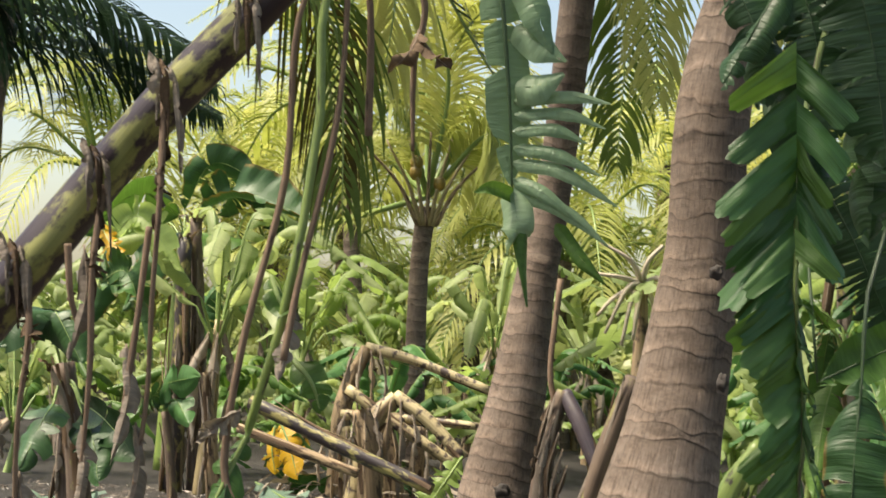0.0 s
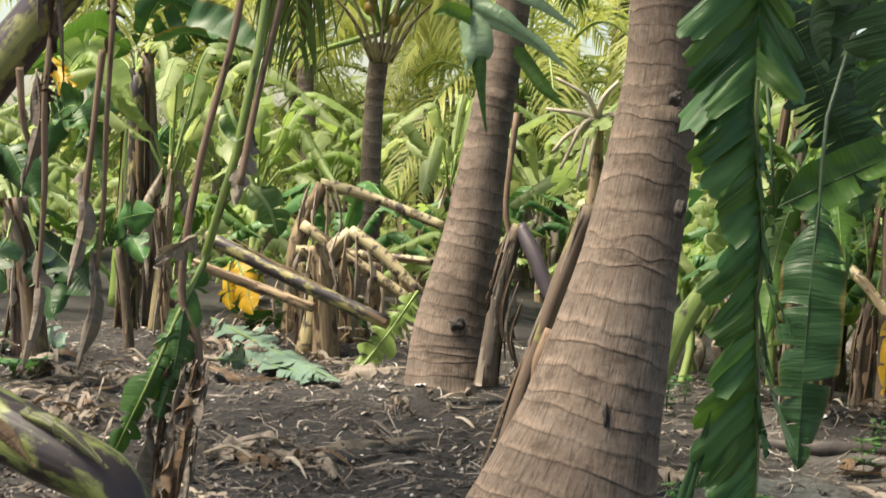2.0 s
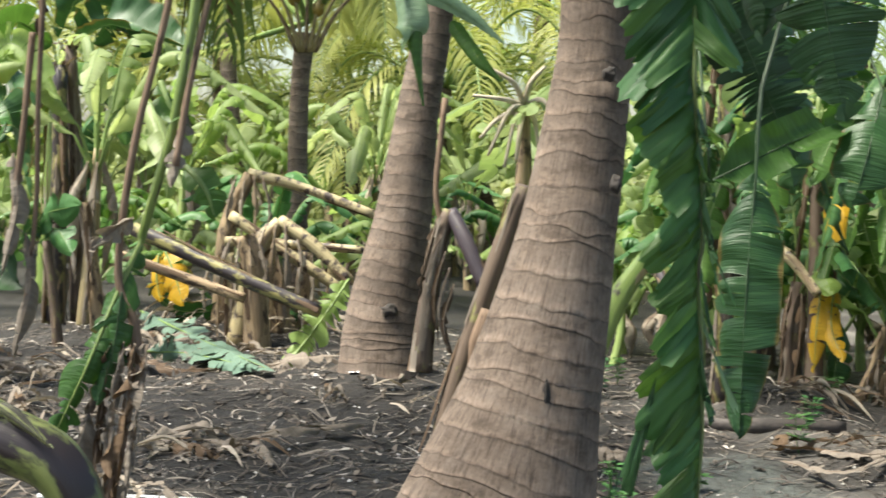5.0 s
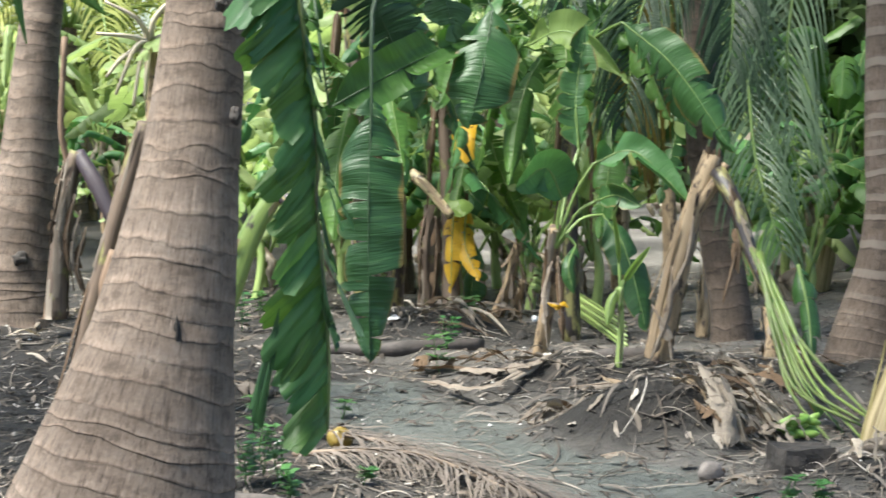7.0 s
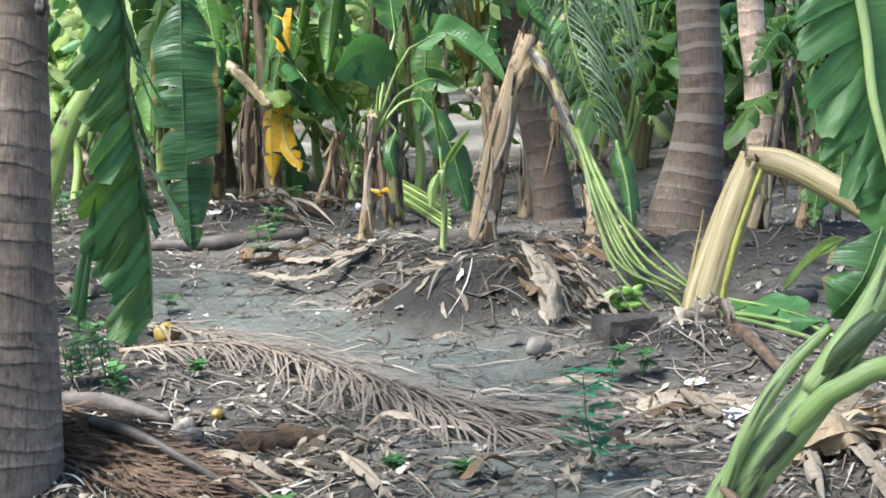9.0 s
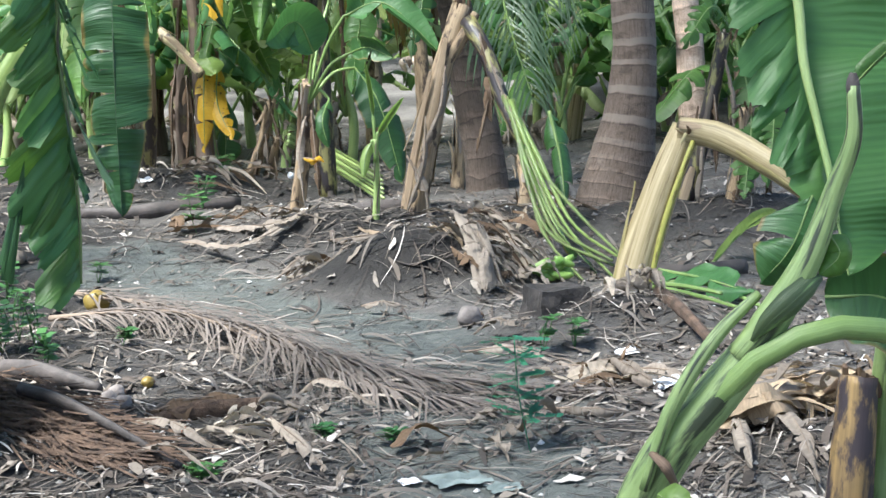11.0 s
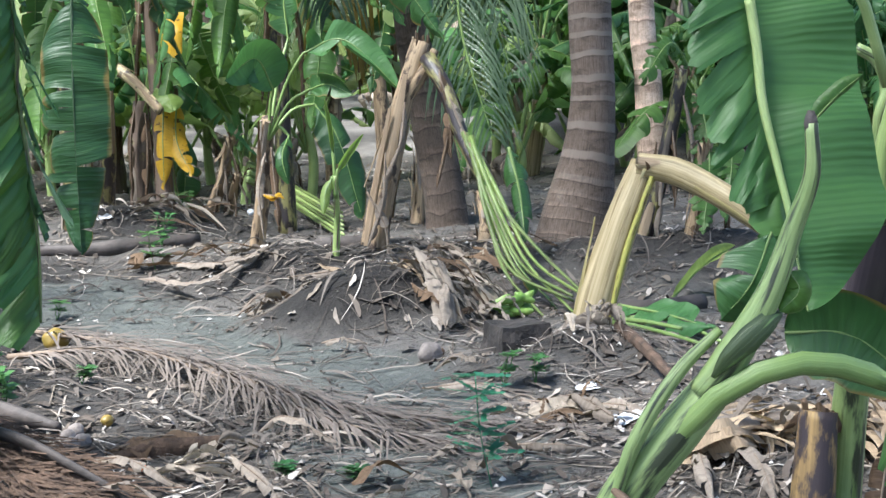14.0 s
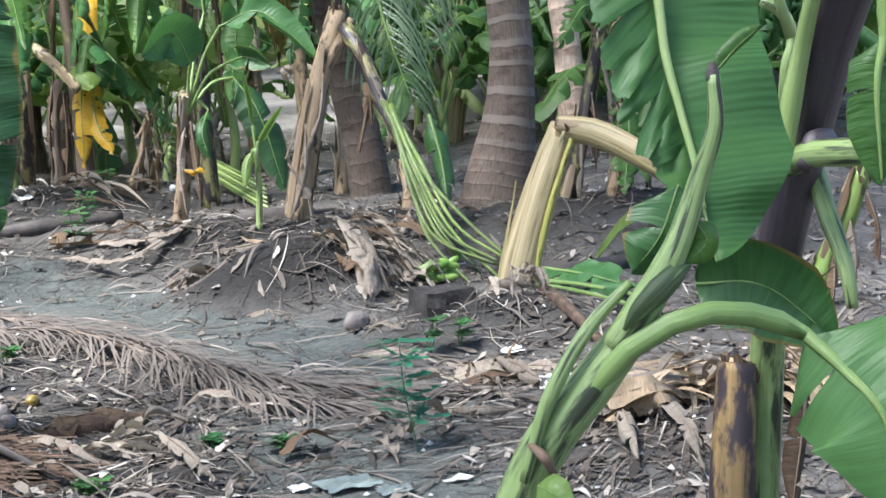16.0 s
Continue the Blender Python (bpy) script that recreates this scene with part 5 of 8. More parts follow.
banana_leaf(hang, [(0.91, 4.86, 2.68), (0.8, 4.82, 2.48), (0.73, 4.82, 2.34)], 0.14, (0.6, -0.2, 0.7), LEAF_SHADED, 0.4, 3, 491, RIB_DARK, 0.004, ragged=0.3)
banana_leaf(hang, [(1.17, 4.96, 1.57), (1.14, 4.89, 1.25), (1.13, 4.86, 0.84)], 0.20, (0.95, -0.28, 0), LEAF_DARK, 0.3, 7, 465, RIB_DARK, 0.005, pleat=0.03, petiole=[HT, (1.7, 5.9, 2.9), (1.23, 5.08, 1.94)], ragged=0.18, n=60)
for k, (a, b, c, w, mt) in enumerate((((1.18, 5.58, 1.54), (1.44, 5.62, 1.67), (1.76, 5.75, 1.8), 0.17, LEAF), ((1.74, 5.66, 1.85), (1.67, 5.56, 1.64), (1.63, 5.56, 1.48), 0.25, LEAF_DARK), ((1.57, 6.35, 2.12), (1.58, 6.33, 1.82), (1.64, 6.29, 1.52), 0.30, LEAF_DARK))):
    banana_leaf(hang, [a, b, c], w, (0.6, -0.2, -0.75) if k == 0 else (0.95, -0.28, 0), mt, 0.4, 3 if k < 2 else 14, 470 + k, petiole=[HT, Vector(HT).lerp(Vector(a), 0.6) + Vector((0, 0, 0.3))], ragged=0.2, rib=RIB_DARK, rib_r=0.005, n=50, pleat=0.015)

# ---- fronds that hang into the view; each belongs to a palm whose crown is above ----
def hung_frond(owner, pts, leaflet, side, material, seed, count=46, droop=0.8, width=0.03, lean=0.8, bare=0.05, rib_r=0.016, label=""):
    return frond(owner, pts, leaflet, side, material, seed, count, droop, width, RIB, rib_r, bare, "frond", lean, 0.0, None, label)


hung_frond(palm_second, [(0.9, 11.8, 5.6), (-0.78, 8.92, 3.7), (-0.57, 8.95, 3.03), (-0.51, 8.99, 2.13)], 0.75, (1, 0, 0), FROND, 501, 34, 2.2, 0.024, 0.95, 0.3)
hung_frond(palm_second, [(0.9, 11.8, 5.6), (-0.55, 9.4, 4.24), (-0.33, 9.43, 3.54), (-0.36, 9.45, 2.94)], 0.7, (1, 0, 0), FROND_YELLOW, 502, 40, 1.5, 0.024, 1.0, 0.3)
hung_frond(palm_second, [(1.3, 11.8, 5.6), (0.82, 11.87, 4.86), (1.12, 11.91, 3.89), (1.13, 11.96, 2.76)], 0.62, (1, 0, 0), FROND, 503, 60, 1.0, 0.036, 0.7, 0.25)
hung_frond(palm_second, [(1.3, 11.8, 5.6), (0.93, 11.47, 4.9), (1.23, 11.5, 4.12), (1.34, 11.55, 3.14)], 0.6, (1, 0, 0), FROND_YELLOW, 504, 56, 1.1, 0.034, 0.7, 0.3)
hung_frond(palm_second, [(0.9, 11.8, 5.6), (-0.87, 9.21, 3.88), (-0.68, 9.24, 3.13), (-0.55, 9.28, 2.35)], 0.8, (0.9, 0.3, 0), FROND_GOLD, 506, 30, 2.4, 0.024, 0.95, 0.3)
hung_frond(palm_near, [(2.1, 6.8, 6.6), (1.35, 8.9, 4.21), (1.72, 8.93, 3.55), (1.84, 8.95, 2.93)], 0.55, (1, 0, 0), FROND_YELLOW, 505, 50, 1.2, 0.03, 0.7, 0.25)
for k in range(1, 4):
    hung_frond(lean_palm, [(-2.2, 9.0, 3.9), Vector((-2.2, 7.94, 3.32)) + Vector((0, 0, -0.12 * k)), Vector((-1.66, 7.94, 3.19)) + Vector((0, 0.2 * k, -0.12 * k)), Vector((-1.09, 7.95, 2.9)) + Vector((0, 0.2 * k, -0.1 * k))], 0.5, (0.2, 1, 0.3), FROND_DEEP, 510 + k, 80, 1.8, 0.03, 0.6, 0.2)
# yellow-green crown of the young palm
MID_TOP = (-0.18, 18.04, 2.95)
MIDF = [(450, 250, 330, 300), (520, 60, 380, 120), (560, -60, 430, 40), (640, -90, 560, -120), (700, -80, 760, -160), (780, 30, 880, 60), (770, 60, 800, 200), (620, 60, 560, 210), (600, 20, 520, 180), (730, 40, 720, 170), (690, -30, 640, -200), (760, -40, 900, -60)]
for k, (x, y, x2, y2) in enumerate(MIDF):
    w = 18 / 3182
    t0 = Vector(MID_TOP)
    sgn = 1 if k % 2 else -1
    mid = t0 + Vector(((x - 664) * w, sgn * 0.4, -(y - 170) * w))
    end = t0 + Vector(((x2 - 664) * w, sgn * 0.9, -(y2 - 170) * w))
    frond(palm_mid, [t0, mid, end], 0.75, (0.2, 1, 0.2) if abs(x2 - x) > 60 else (1, 0.2, 0), FROND_YELLOW, 520 + k, 64, 1.2, 0.03, RIB, 0.028, 0.18)
for k in range(7):
    c = Vector(MID_TOP) + Vector((0.16 * math.cos(k * 2.1) - 0.05, -0.15, 0.12 + 0.1 * (k % 3))) - palm_mid.location
    blob(palm_mid, "coconut", c, (0.065, 0.065, 0.08), NUT, k)
for k in range(7):
    a = Vector(MID_TOP) + Vector((0.03 * (k - 3), -0.1, -0.3))
    stem("frond_base", palm_mid, [a, a + Vector((0.07 * (k - 3), -0.08, 0.4)), a + Vector((0.19 * (k - 3), -0.1, 0.95 - 0.06 * abs(k - 3)))], [0.026, 0.018, 0.012], STEM_CREAM if k % 3 else STEM_TAN, 7, 10, 0.1, 540 + k)
# silvery frond hanging behind the snapped tan stem
hung_frond(palm_back, [(4.62, 10.48, 3.16), (4.58, 9.86, 1.83), (4.56, 9.67, 1.24), (4.63, 9.44, 0.65)], 0.7, (0.9, -0.4, 0.1), FROND_SILVER, 550, 30, 1.3, 0.017, 0.9, 0.2)
hung_frond(palm_back, [(4.62, 10.48, 3.16), (4.75, 10.06, 2.17), (4.8, 9.84, 1.56), (4.86, 9.62, 0.99)], 0.7, (0.9, -0.4, 0.1), FROND_SILVER, 551, 22, 1.3, 0.017, 0.9, 0.2)
hung_frond(palm_back, [(4.62, 10.48, 3.16), (4.48, 10.73, 2.3), (4.25, 10.72, 1.67), (4.18, 10.68, 1.25)], 0.8, (0.9, -0.4, 0.1), FROND_GOLD, 552, 44, 1.5, 0.024, 1.0, 0.2)
hung_frond(palm_back, [(4.62, 10.48, 3.16), (4.34, 11.08, 2.18), (4.09, 11.11, 1.69), (3.97, 11.07, 1.15)], 0.7, (0.9, -0.4, 0.1), FROND, 553, 40, 1.5, 0.024, 1.0, 0.2)
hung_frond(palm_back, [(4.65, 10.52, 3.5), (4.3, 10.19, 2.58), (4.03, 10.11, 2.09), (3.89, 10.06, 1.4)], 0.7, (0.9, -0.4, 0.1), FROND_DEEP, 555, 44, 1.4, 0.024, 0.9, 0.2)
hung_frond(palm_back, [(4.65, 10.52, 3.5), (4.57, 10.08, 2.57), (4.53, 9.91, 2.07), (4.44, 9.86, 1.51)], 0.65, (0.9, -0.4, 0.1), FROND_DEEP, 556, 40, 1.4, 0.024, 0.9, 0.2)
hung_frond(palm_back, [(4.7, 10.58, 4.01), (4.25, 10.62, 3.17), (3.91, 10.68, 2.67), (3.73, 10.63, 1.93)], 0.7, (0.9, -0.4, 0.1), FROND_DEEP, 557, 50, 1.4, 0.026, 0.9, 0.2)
hung_frond(palm_ringed, [(5.36, 9.49, 6.33), (5.01, 9.77, 3.05), (4.82, 9.78, 1.92), (4.83, 9.69, 1.32)], 0.8, (0.9, -0.4, 0.1), FROND_SILVER, 554, 24, 1.5, 0.018, 1.0, 0.3)

# ---- banana plants of the grove, space by space ----
EYE = Vector((0.03, 0.07, 1.52))


def upright(foot, top):
    """Distance factor that sets a plant's top as far away as its foot, and the foot that goes with it."""
    foot, top = Vector(foot), Vector(top)
    near, far = (top - EYE).to_2d().length, (foot - EYE).to_2d().length
    s = min(max(far / near, 0.7), 1.5)
    if abs(s - 1) < 0.1:
        return 1.0, foot
    return s, EYE + (foot - EYE) * (near * s / far)


def afar(p, s):
    return EYE + (Vector(p) - EYE) * s


def plant(name, base, top, r, material, leaves, label, seed, dry=(), n=44, rib=RIB, group=""):
    """Banana plant from its foot and top; each leaf is (petiole end, middle, tip, width, material, tears, side, fold)."""
    far, base = upright(base, top)
    t = thing(name, tuple(on(base)), label, "banana plant", group)
    b = on(base, -0.05)
    top = afar(top, far)
    leaves = [(afar(p0, far), afar(p1, far), afar(p2, far), w * far, *rest) for p0, p1, p2, w, *rest in leaves]
    dry = [(afar(p0, far), afar(p1, far), afar(p2, far), w * far, mt) for p0, p1, p2, w, mt in dry]
    sheathe(t, [b, b.lerp(top, 0.5), top], r[0] * far, r[-1] * far, 7, seed, (LEAF_STRAW, LEAF_BROWN, LEAF_DRY))
    stem("pseudostem", t, [b, b.lerp(top, 0.5) + Vector((0.01, 0, 0)), top], [q * far for q in r], material, 14, 14, 0.14, seed)
    for k, (p0, p1, p2, w, mt, tears, side, fold) in enumerate(leaves):
        pt = top.lerp(Vector(p0), 0.5)
        pt.z = max(pt.z, top.z * 0.5 + p0[2] * 0.5)
        banana_leaf(t, [p0, p1, p2], w, side, mt, fold, tears, seed * 30 + k, n=n, petiole=[top - Vector((0, 0, 0.12)), pt], ragged=0.3, rib_r=0.008)
    for k, (p0, p1, p2, w, mt) in enumerate(dry):
        banana_leaf(t, [p0, p1, p2], w, (0.9, -0.4, 0.1), mt, 0.9, 5, seed * 31 + k, RIB_DRY, 0.007, 16, "dry_leaf", 0.08, 0.45)
    return t


R = (0.92, -0.38, 0.0)
UP = (0.3, -0.2, 0.9)
plant("banana_plant", (3.27, 9.8, 0.1), (3.26, 9.46, 0.87), [0.045, 0.042, 0.036], STEM_TAN, [
    ((3.27, 9.37, 1.03), (3.16, 9.33, 1.2), (2.97, 9.28, 1.09), 0.26, LEAF_PALE, 0, (0.2, -0.1, 0.95), 0.25),
    ((3.44, 9.34, 1.22), (3.62, 9.17, 1.28), (3.85, 8.93, 0.99), 0.22, LEAF_PALE, 1, (0.15, -0.5, -0.8), 0.45),
    ((3.45, 9.3, 1.02), (3.51, 9.17, 1.05), (3.6, 9.02, 0.99), 0.16, LEAF_DARK, 1, (0.1, -0.5, -0.8), 0.4),
    ((3.54, 9.47, 0.93), (3.63, 9.35, 0.73), (3.69, 9.21, 0.32), 0.24, LEAF_DARK, 2, R, 0.4),
    ((3.36, 9.41, 0.77), (3.28, 9.31, 0.66), (3.3, 9.28, 0.51), 0.12, LEAF_DARK, 1, R, 0.6),
    ((3.47, 9.66, 1.29), (3.47, 9.7, 1.58), (3.54, 9.74, 1.98), 0.25, LEAF_DARK, 8, R, 0.4),
    ], "young banana plant with broad green leaves on pale stalks", 21,
    [((3.2, 9.35, 0.69), (3.15, 9.34, 0.48), (3.15, 9.29, 0.21), 0.07, LEAF_DRY), ((3.23, 9.34, 0.72), (3.23, 9.31, 0.51), (3.23, 9.27, 0.26), 0.08, LEAF_BROWN), ((3.15, 9.28, 0.47), (3.18, 9.21, 0.47), (3.23, 9.19, 0.45), 0.08, LEAF_YELLOW)])
plant("banana_sapling", (3.36, 8.78, 0.1), (3.36, 8.73, 0.6), [0.02, 0.017, 0.012], STEM_LIME, [
    ((3.36, 8.75, 0.72), (3.35, 8.75, 0.84), (3.33, 8.76, 1), 0.05, LEAF_LIME, 0, R, 0.9),
    ((3.38, 8.73, 0.63), (3.42, 8.7, 0.7), (3.5, 8.67, 0.81), 0.05, LEAF_LIME, 0, R, 0.6),
    ((3.34, 8.74, 0.58), (3.3, 8.72, 0.52), (3.27, 8.69, 0.41), 0.06, LEAF_LIME, 0, R, 0.4),
    ], "slender pale green banana sapling", 22)
yellowing = plant("banana_plant", (3.12, 11.74, 0.2), (3.18, 11.77, 0.88), [0.075, 0.07, 0.055], STEM_DARKTAN, [
    ((3.31, 11.78, 1.29), (3.41, 11.26, 1), (3.66, 10.88, 0.55), 0.32, LEAF_PALE, 4, (0.5, -0.3, -0.8), 0.3),
    ((3.24, 11.43, 0.93), (3.18, 11.3, 0.65), (3.16, 11.26, 0.34), 0.15, LEAF_YELLOW, 4, R, 0.3),
    ((3.31, 11.39, 0.89), (3.26, 11.26, 0.64), (3.3, 11.11, 0.43), 0.14, LEAF_YELLOW, 5, R, 0.2),
    ((3.34, 11.57, 1.44), (3.33, 11.56, 1.35), (3.33, 11.54, 1.2), 0.12, LEAF_YELLOW, 3, R, 0.3),
    ((3.19, 11.4, 0.97), (3.22, 11.27, 0.92), (3.23, 11.2, 0.83), 0.18, LEAF_LIME, 0, R, 0.3),
    ] + [
    ((3.4, 11.54, 0.65), (3.35, 11.41, 0.41), (3.31, 11.39, 0.15), 0.26, LEAF_DARK, 3, R, 0.4),
    ((3.14, 11.85, 1.37), (3.09, 11.9, 1.53), (2.86, 12.02, 1.76), 0.3, LEAF_DARK, 5, UP, 0.4),
    ((3.62, 11.88, 1.35), (3.67, 11.83, 1.12), (3.79, 11.73, 0.77), 0.3, LEAF, 5, R, 0.4),
    ((3.18, 11.9, 1.75), (3.55, 11.79, 1.95), (3.94, 11.58, 1.6), 0.35, LEAF, 5, (0.1, -0.4, -0.9), 0.4),
    ], "banana plant with a bright yellow dying leaf and dark dry stem", 23,
    [((3.11, 11.68, 0.85), (3.06, 11.66, 0.6), (3.04, 11.61, 0.24), 0.1, LEAF_BROWN), ((3.17, 11.65, 0.81), (3.16, 11.61, 0.52), (3.12, 11.58, 0.22), 0.12, LEAF_BROWN)])
flap(yellowing, (3.127, 11.117, 1.461), (3.287, 11.043, 1.454), (3.115, 10.973, 1.229), (3.226, 10.917, 1.196), LEAF_YELLOW, 641, "leaf", 0.3, 0.3)
t = snapped("broken_banana_plant", [tuple(on((2.96, 11.97, 0.2))), (2.86, 11.43, 0.7), (2.88, 11.5, 1.21)], [0.05, 0.047, 0.042], STEM_SPOTTED, [(2.93, 11.46, 1.12), (3.02, 11.31, 1.02), (3.13, 11.13, 0.84)], [0.04, 0.036, 0.03], STEM_NODE, "cut banana stem with a snapped arm and split top", 24)
banana_leaf(t, [(2.86, 11.45, 1.22), (2.81, 11.39, 1.07), (2.79, 11.38, 0.9)], 0.10, R, LEAF_BROWN, 0.8, 1, 640, RIB_DRY, 0.008, 12, "dry_sheath")
STUBS = []
STUBS.append(((3.4, 11.12, 0.1), (3.52, 10.95, 0.66), 0.036, STEM_TAN))
STUBS.append(((3.51, 11.14, 0.1), (3.54, 10.91, 0.43), 0.03, STEM_TAN))
STUBS.append(((4.45, 10.21, 0.1), (4.71, 10.7, 0.57), 0.034, STEM_TAN))
STUBS.append(((4.38, 9.1, 0.1), (4.61, 9.62, 0.34), 0.035, STEM_TAN))
STUBS.append(((4.24, 11.9, 0.1), (4.48, 12.5, 0.44), 0.03, STEM_TAN))
STUBS.append(((4.91, 8.26, 0.1), (5.91, 9.44, 1.01), 0.05, STEM_SPOTTED))
STUBS.append(((5.11, 8.1, 0.1), (5.99, 9.34, 0.56), 0.04, STEM_TAN))
STUBS.append(((4.98, 8.47, 0.1), (5.7, 9.62, 0.25), 0.04, STEM_DARK))
STUBS.append(((-2.21, 15.34, 0.1), (-1.78, 12.44, 2.15), 0.06, STEM_SPOTTED))
STUBS.append(((-2.01, 15.46, 0.1), (-1.7, 12.35, 2.28), 0.05, STEM_DARKTAN))
STUBS.append(((0.22, 23.42, 0.1), (0.08, 14.66, 1.28), 0.03, STEM_CREAM))
STUBS.append(((0.41, 21.48, 0.1), (0.26, 14.64, 1.11), 0.03, STEM_TAN))
STUBS.append(((-0.03, 21.14, 0.1), (-0.09, 14.44, 0.93), 0.05, STEM_TAN))
STUBS.append(((3.65, 14.76, 0.1), (2.53, 9.99, 1.28), 0.05, STEM_TAN))
STUBS.append(((4.61, 5.89, 0.1), (5.44, 6.47, 0.44), 0.055, STEM_GREEN))
STUBS.append(((-1.74, 14.61, 0.1), (-1.42, 11.09, 1.26), 0.035, STEM_TAN))
STUBS.append(((-2.64, 13.23, 0.1), (-2.32, 11.11, 1.27), 0.06, STEM_DARKTAN))
for k, (b, e, r, mt) in enumerate(STUBS):
    far, b = upright(b, e)
    b, e, r = on(b, -0.04), afar(e, far), r * far
    t = thing("banana_stump", tuple(b), "dead banana stump with peeling dry sheaths", "banana stump", "banana stumps")
    e = Vector(e)
    stem("stump", t, [b, b.lerp(e, 0.5) + Vector((0.02, 0, 0)), e], [r * 1.25, r, r * 0.8], mt, 12, 12, 0.22, 650 + k)
    sheathe(t, [b, b.lerp(e, 0.5), e], r * 1.2, r * 0.85, 9, 680 + k, (LEAF_STRAW, LEAF_BROWN, LEAF_DRY, LEAF_STRAW))
    for j in range(4):
        q = e + Vector((0.5 * r * (j - 1.5), -0.4 * r, -0.06))
        banana_leaf(t, [q, q + Vector((0.02 * (j - 1.5), -0.02, 0.08)), q + Vector((0.06 * (j - 1.5), -0.04, 0.06 + 0.04 * ((j * 7 + k) % 3)))], r * 0.9, R, (LEAF_DRY, LEAF_BROWN, LEAF_STRAW)[(j + k) % 3], 0.6, 3, 730 + 5 * k + j, rib_r=0, n=10, name="torn_sheath", wave=0.2, ragged=0.6, strip=True)
    for j in range(3):
        q = b.lerp(e, 0.45 + 0.2 * j) + Vector((0.4 * r * (j - 1), -r, 0))
        ln = (e - b).length * 0.45
        banana_leaf(t, [q, q + Vector((0.03 * (j - 1), -0.03, -ln * 0.5)), q + Vector((0.05 * (j - 1), -0.01, -ln))], r * 1.7, R, LEAF_DRY if (j + k) % 2 else LEAF_BROWN, 0.9, 4, 700 + 4 * k + j, RIB_DRY, 0.006, 12, "dry_sheath", 0.08, 0.4)
# dark big-leaved plants at the foot of the leaning stem
plant("banana_plant", (-2.27, 11.96, 0.1), (-1.76, 8.6, 1.35), [0.06, 0.055, 0.045], STEM_DARKTAN, [
    ((-1.74, 8.5, 1.43), (-1.76, 8.31, 1.59), (-1.6, 8.19, 1.36), 0.26, LEAF_SHADED, 4, R, 0.4),
    ((-1.65, 8.49, 1.17), (-1.5, 8.28, 1.11), (-1.32, 8.17, 0.95), 0.28, LEAF_SHADED, 4, (0.3, -0.3, -0.9), 0.4),
    ((-1.78, 8.49, 1.16), (-1.78, 8.28, 1.09), (-1.85, 8.17, 0.87), 0.25, LEAF_SHADED, 4, R, 0.4),
    ((-1.64, 8.48, 1.12), (-1.55, 8.28, 1.03), (-1.49, 8.16, 0.84), 0.25, LEAF_SHADED, 5, R, 0.3),
    ((-1.85, 8.51, 1.56), (-1.89, 8.31, 1.6), (-1.98, 8.21, 1.42), 0.28, LEAF_SHADED, 4, R, 0.4),
    ] + [
    ((-1.92, 10.12, 1.75), (-1.73, 10.02, 1.81), (-1.56, 9.89, 1.32), 0.30, LEAF_DARK, 18, (0.3, -0.3, -0.9), 0.4),
    ((-1.93, 10.33, 1.95), (-1.73, 10.24, 2.15), (-1.46, 10.12, 1.86), 0.26, LEAF_LIME, 12, (0.3, -0.3, -0.9), 0.4),
    ((-1.97, 10.34, 2.11), (-1.9, 10.24, 2.01), (-1.81, 10.13, 1.89), 0.16, LEAF_YELLOW, 8, R, 0.4),
    ], "low banana sucker with dark broad leaves", 25)
plant("banana_plant", (-1.92, 13.62, 0.1), (-1.34, 9.08, 1.11), [0.03, 0.026, 0.02], STEM_DARKTAN, [
    ((-1.37, 9.08, 1.19), (-1.33, 8.98, 1.25), (-1.15, 8.88, 1.3), 0.2, LEAF_PALE, 6, UP, 0.3),
    ((-1.35, 9.08, 1.16), (-1.39, 8.98, 1.19), (-1.44, 8.88, 1.11), 0.18, LEAF_DARK, 4, UP, 0.3),
    ((-1.32, 9.08, 1.17), (-1.27, 8.98, 1.17), (-1.19, 8.87, 1.07), 0.18, LEAF_PALE, 5, R, 0.3),
    ], "small banana sucker with ragged leaves", 26)
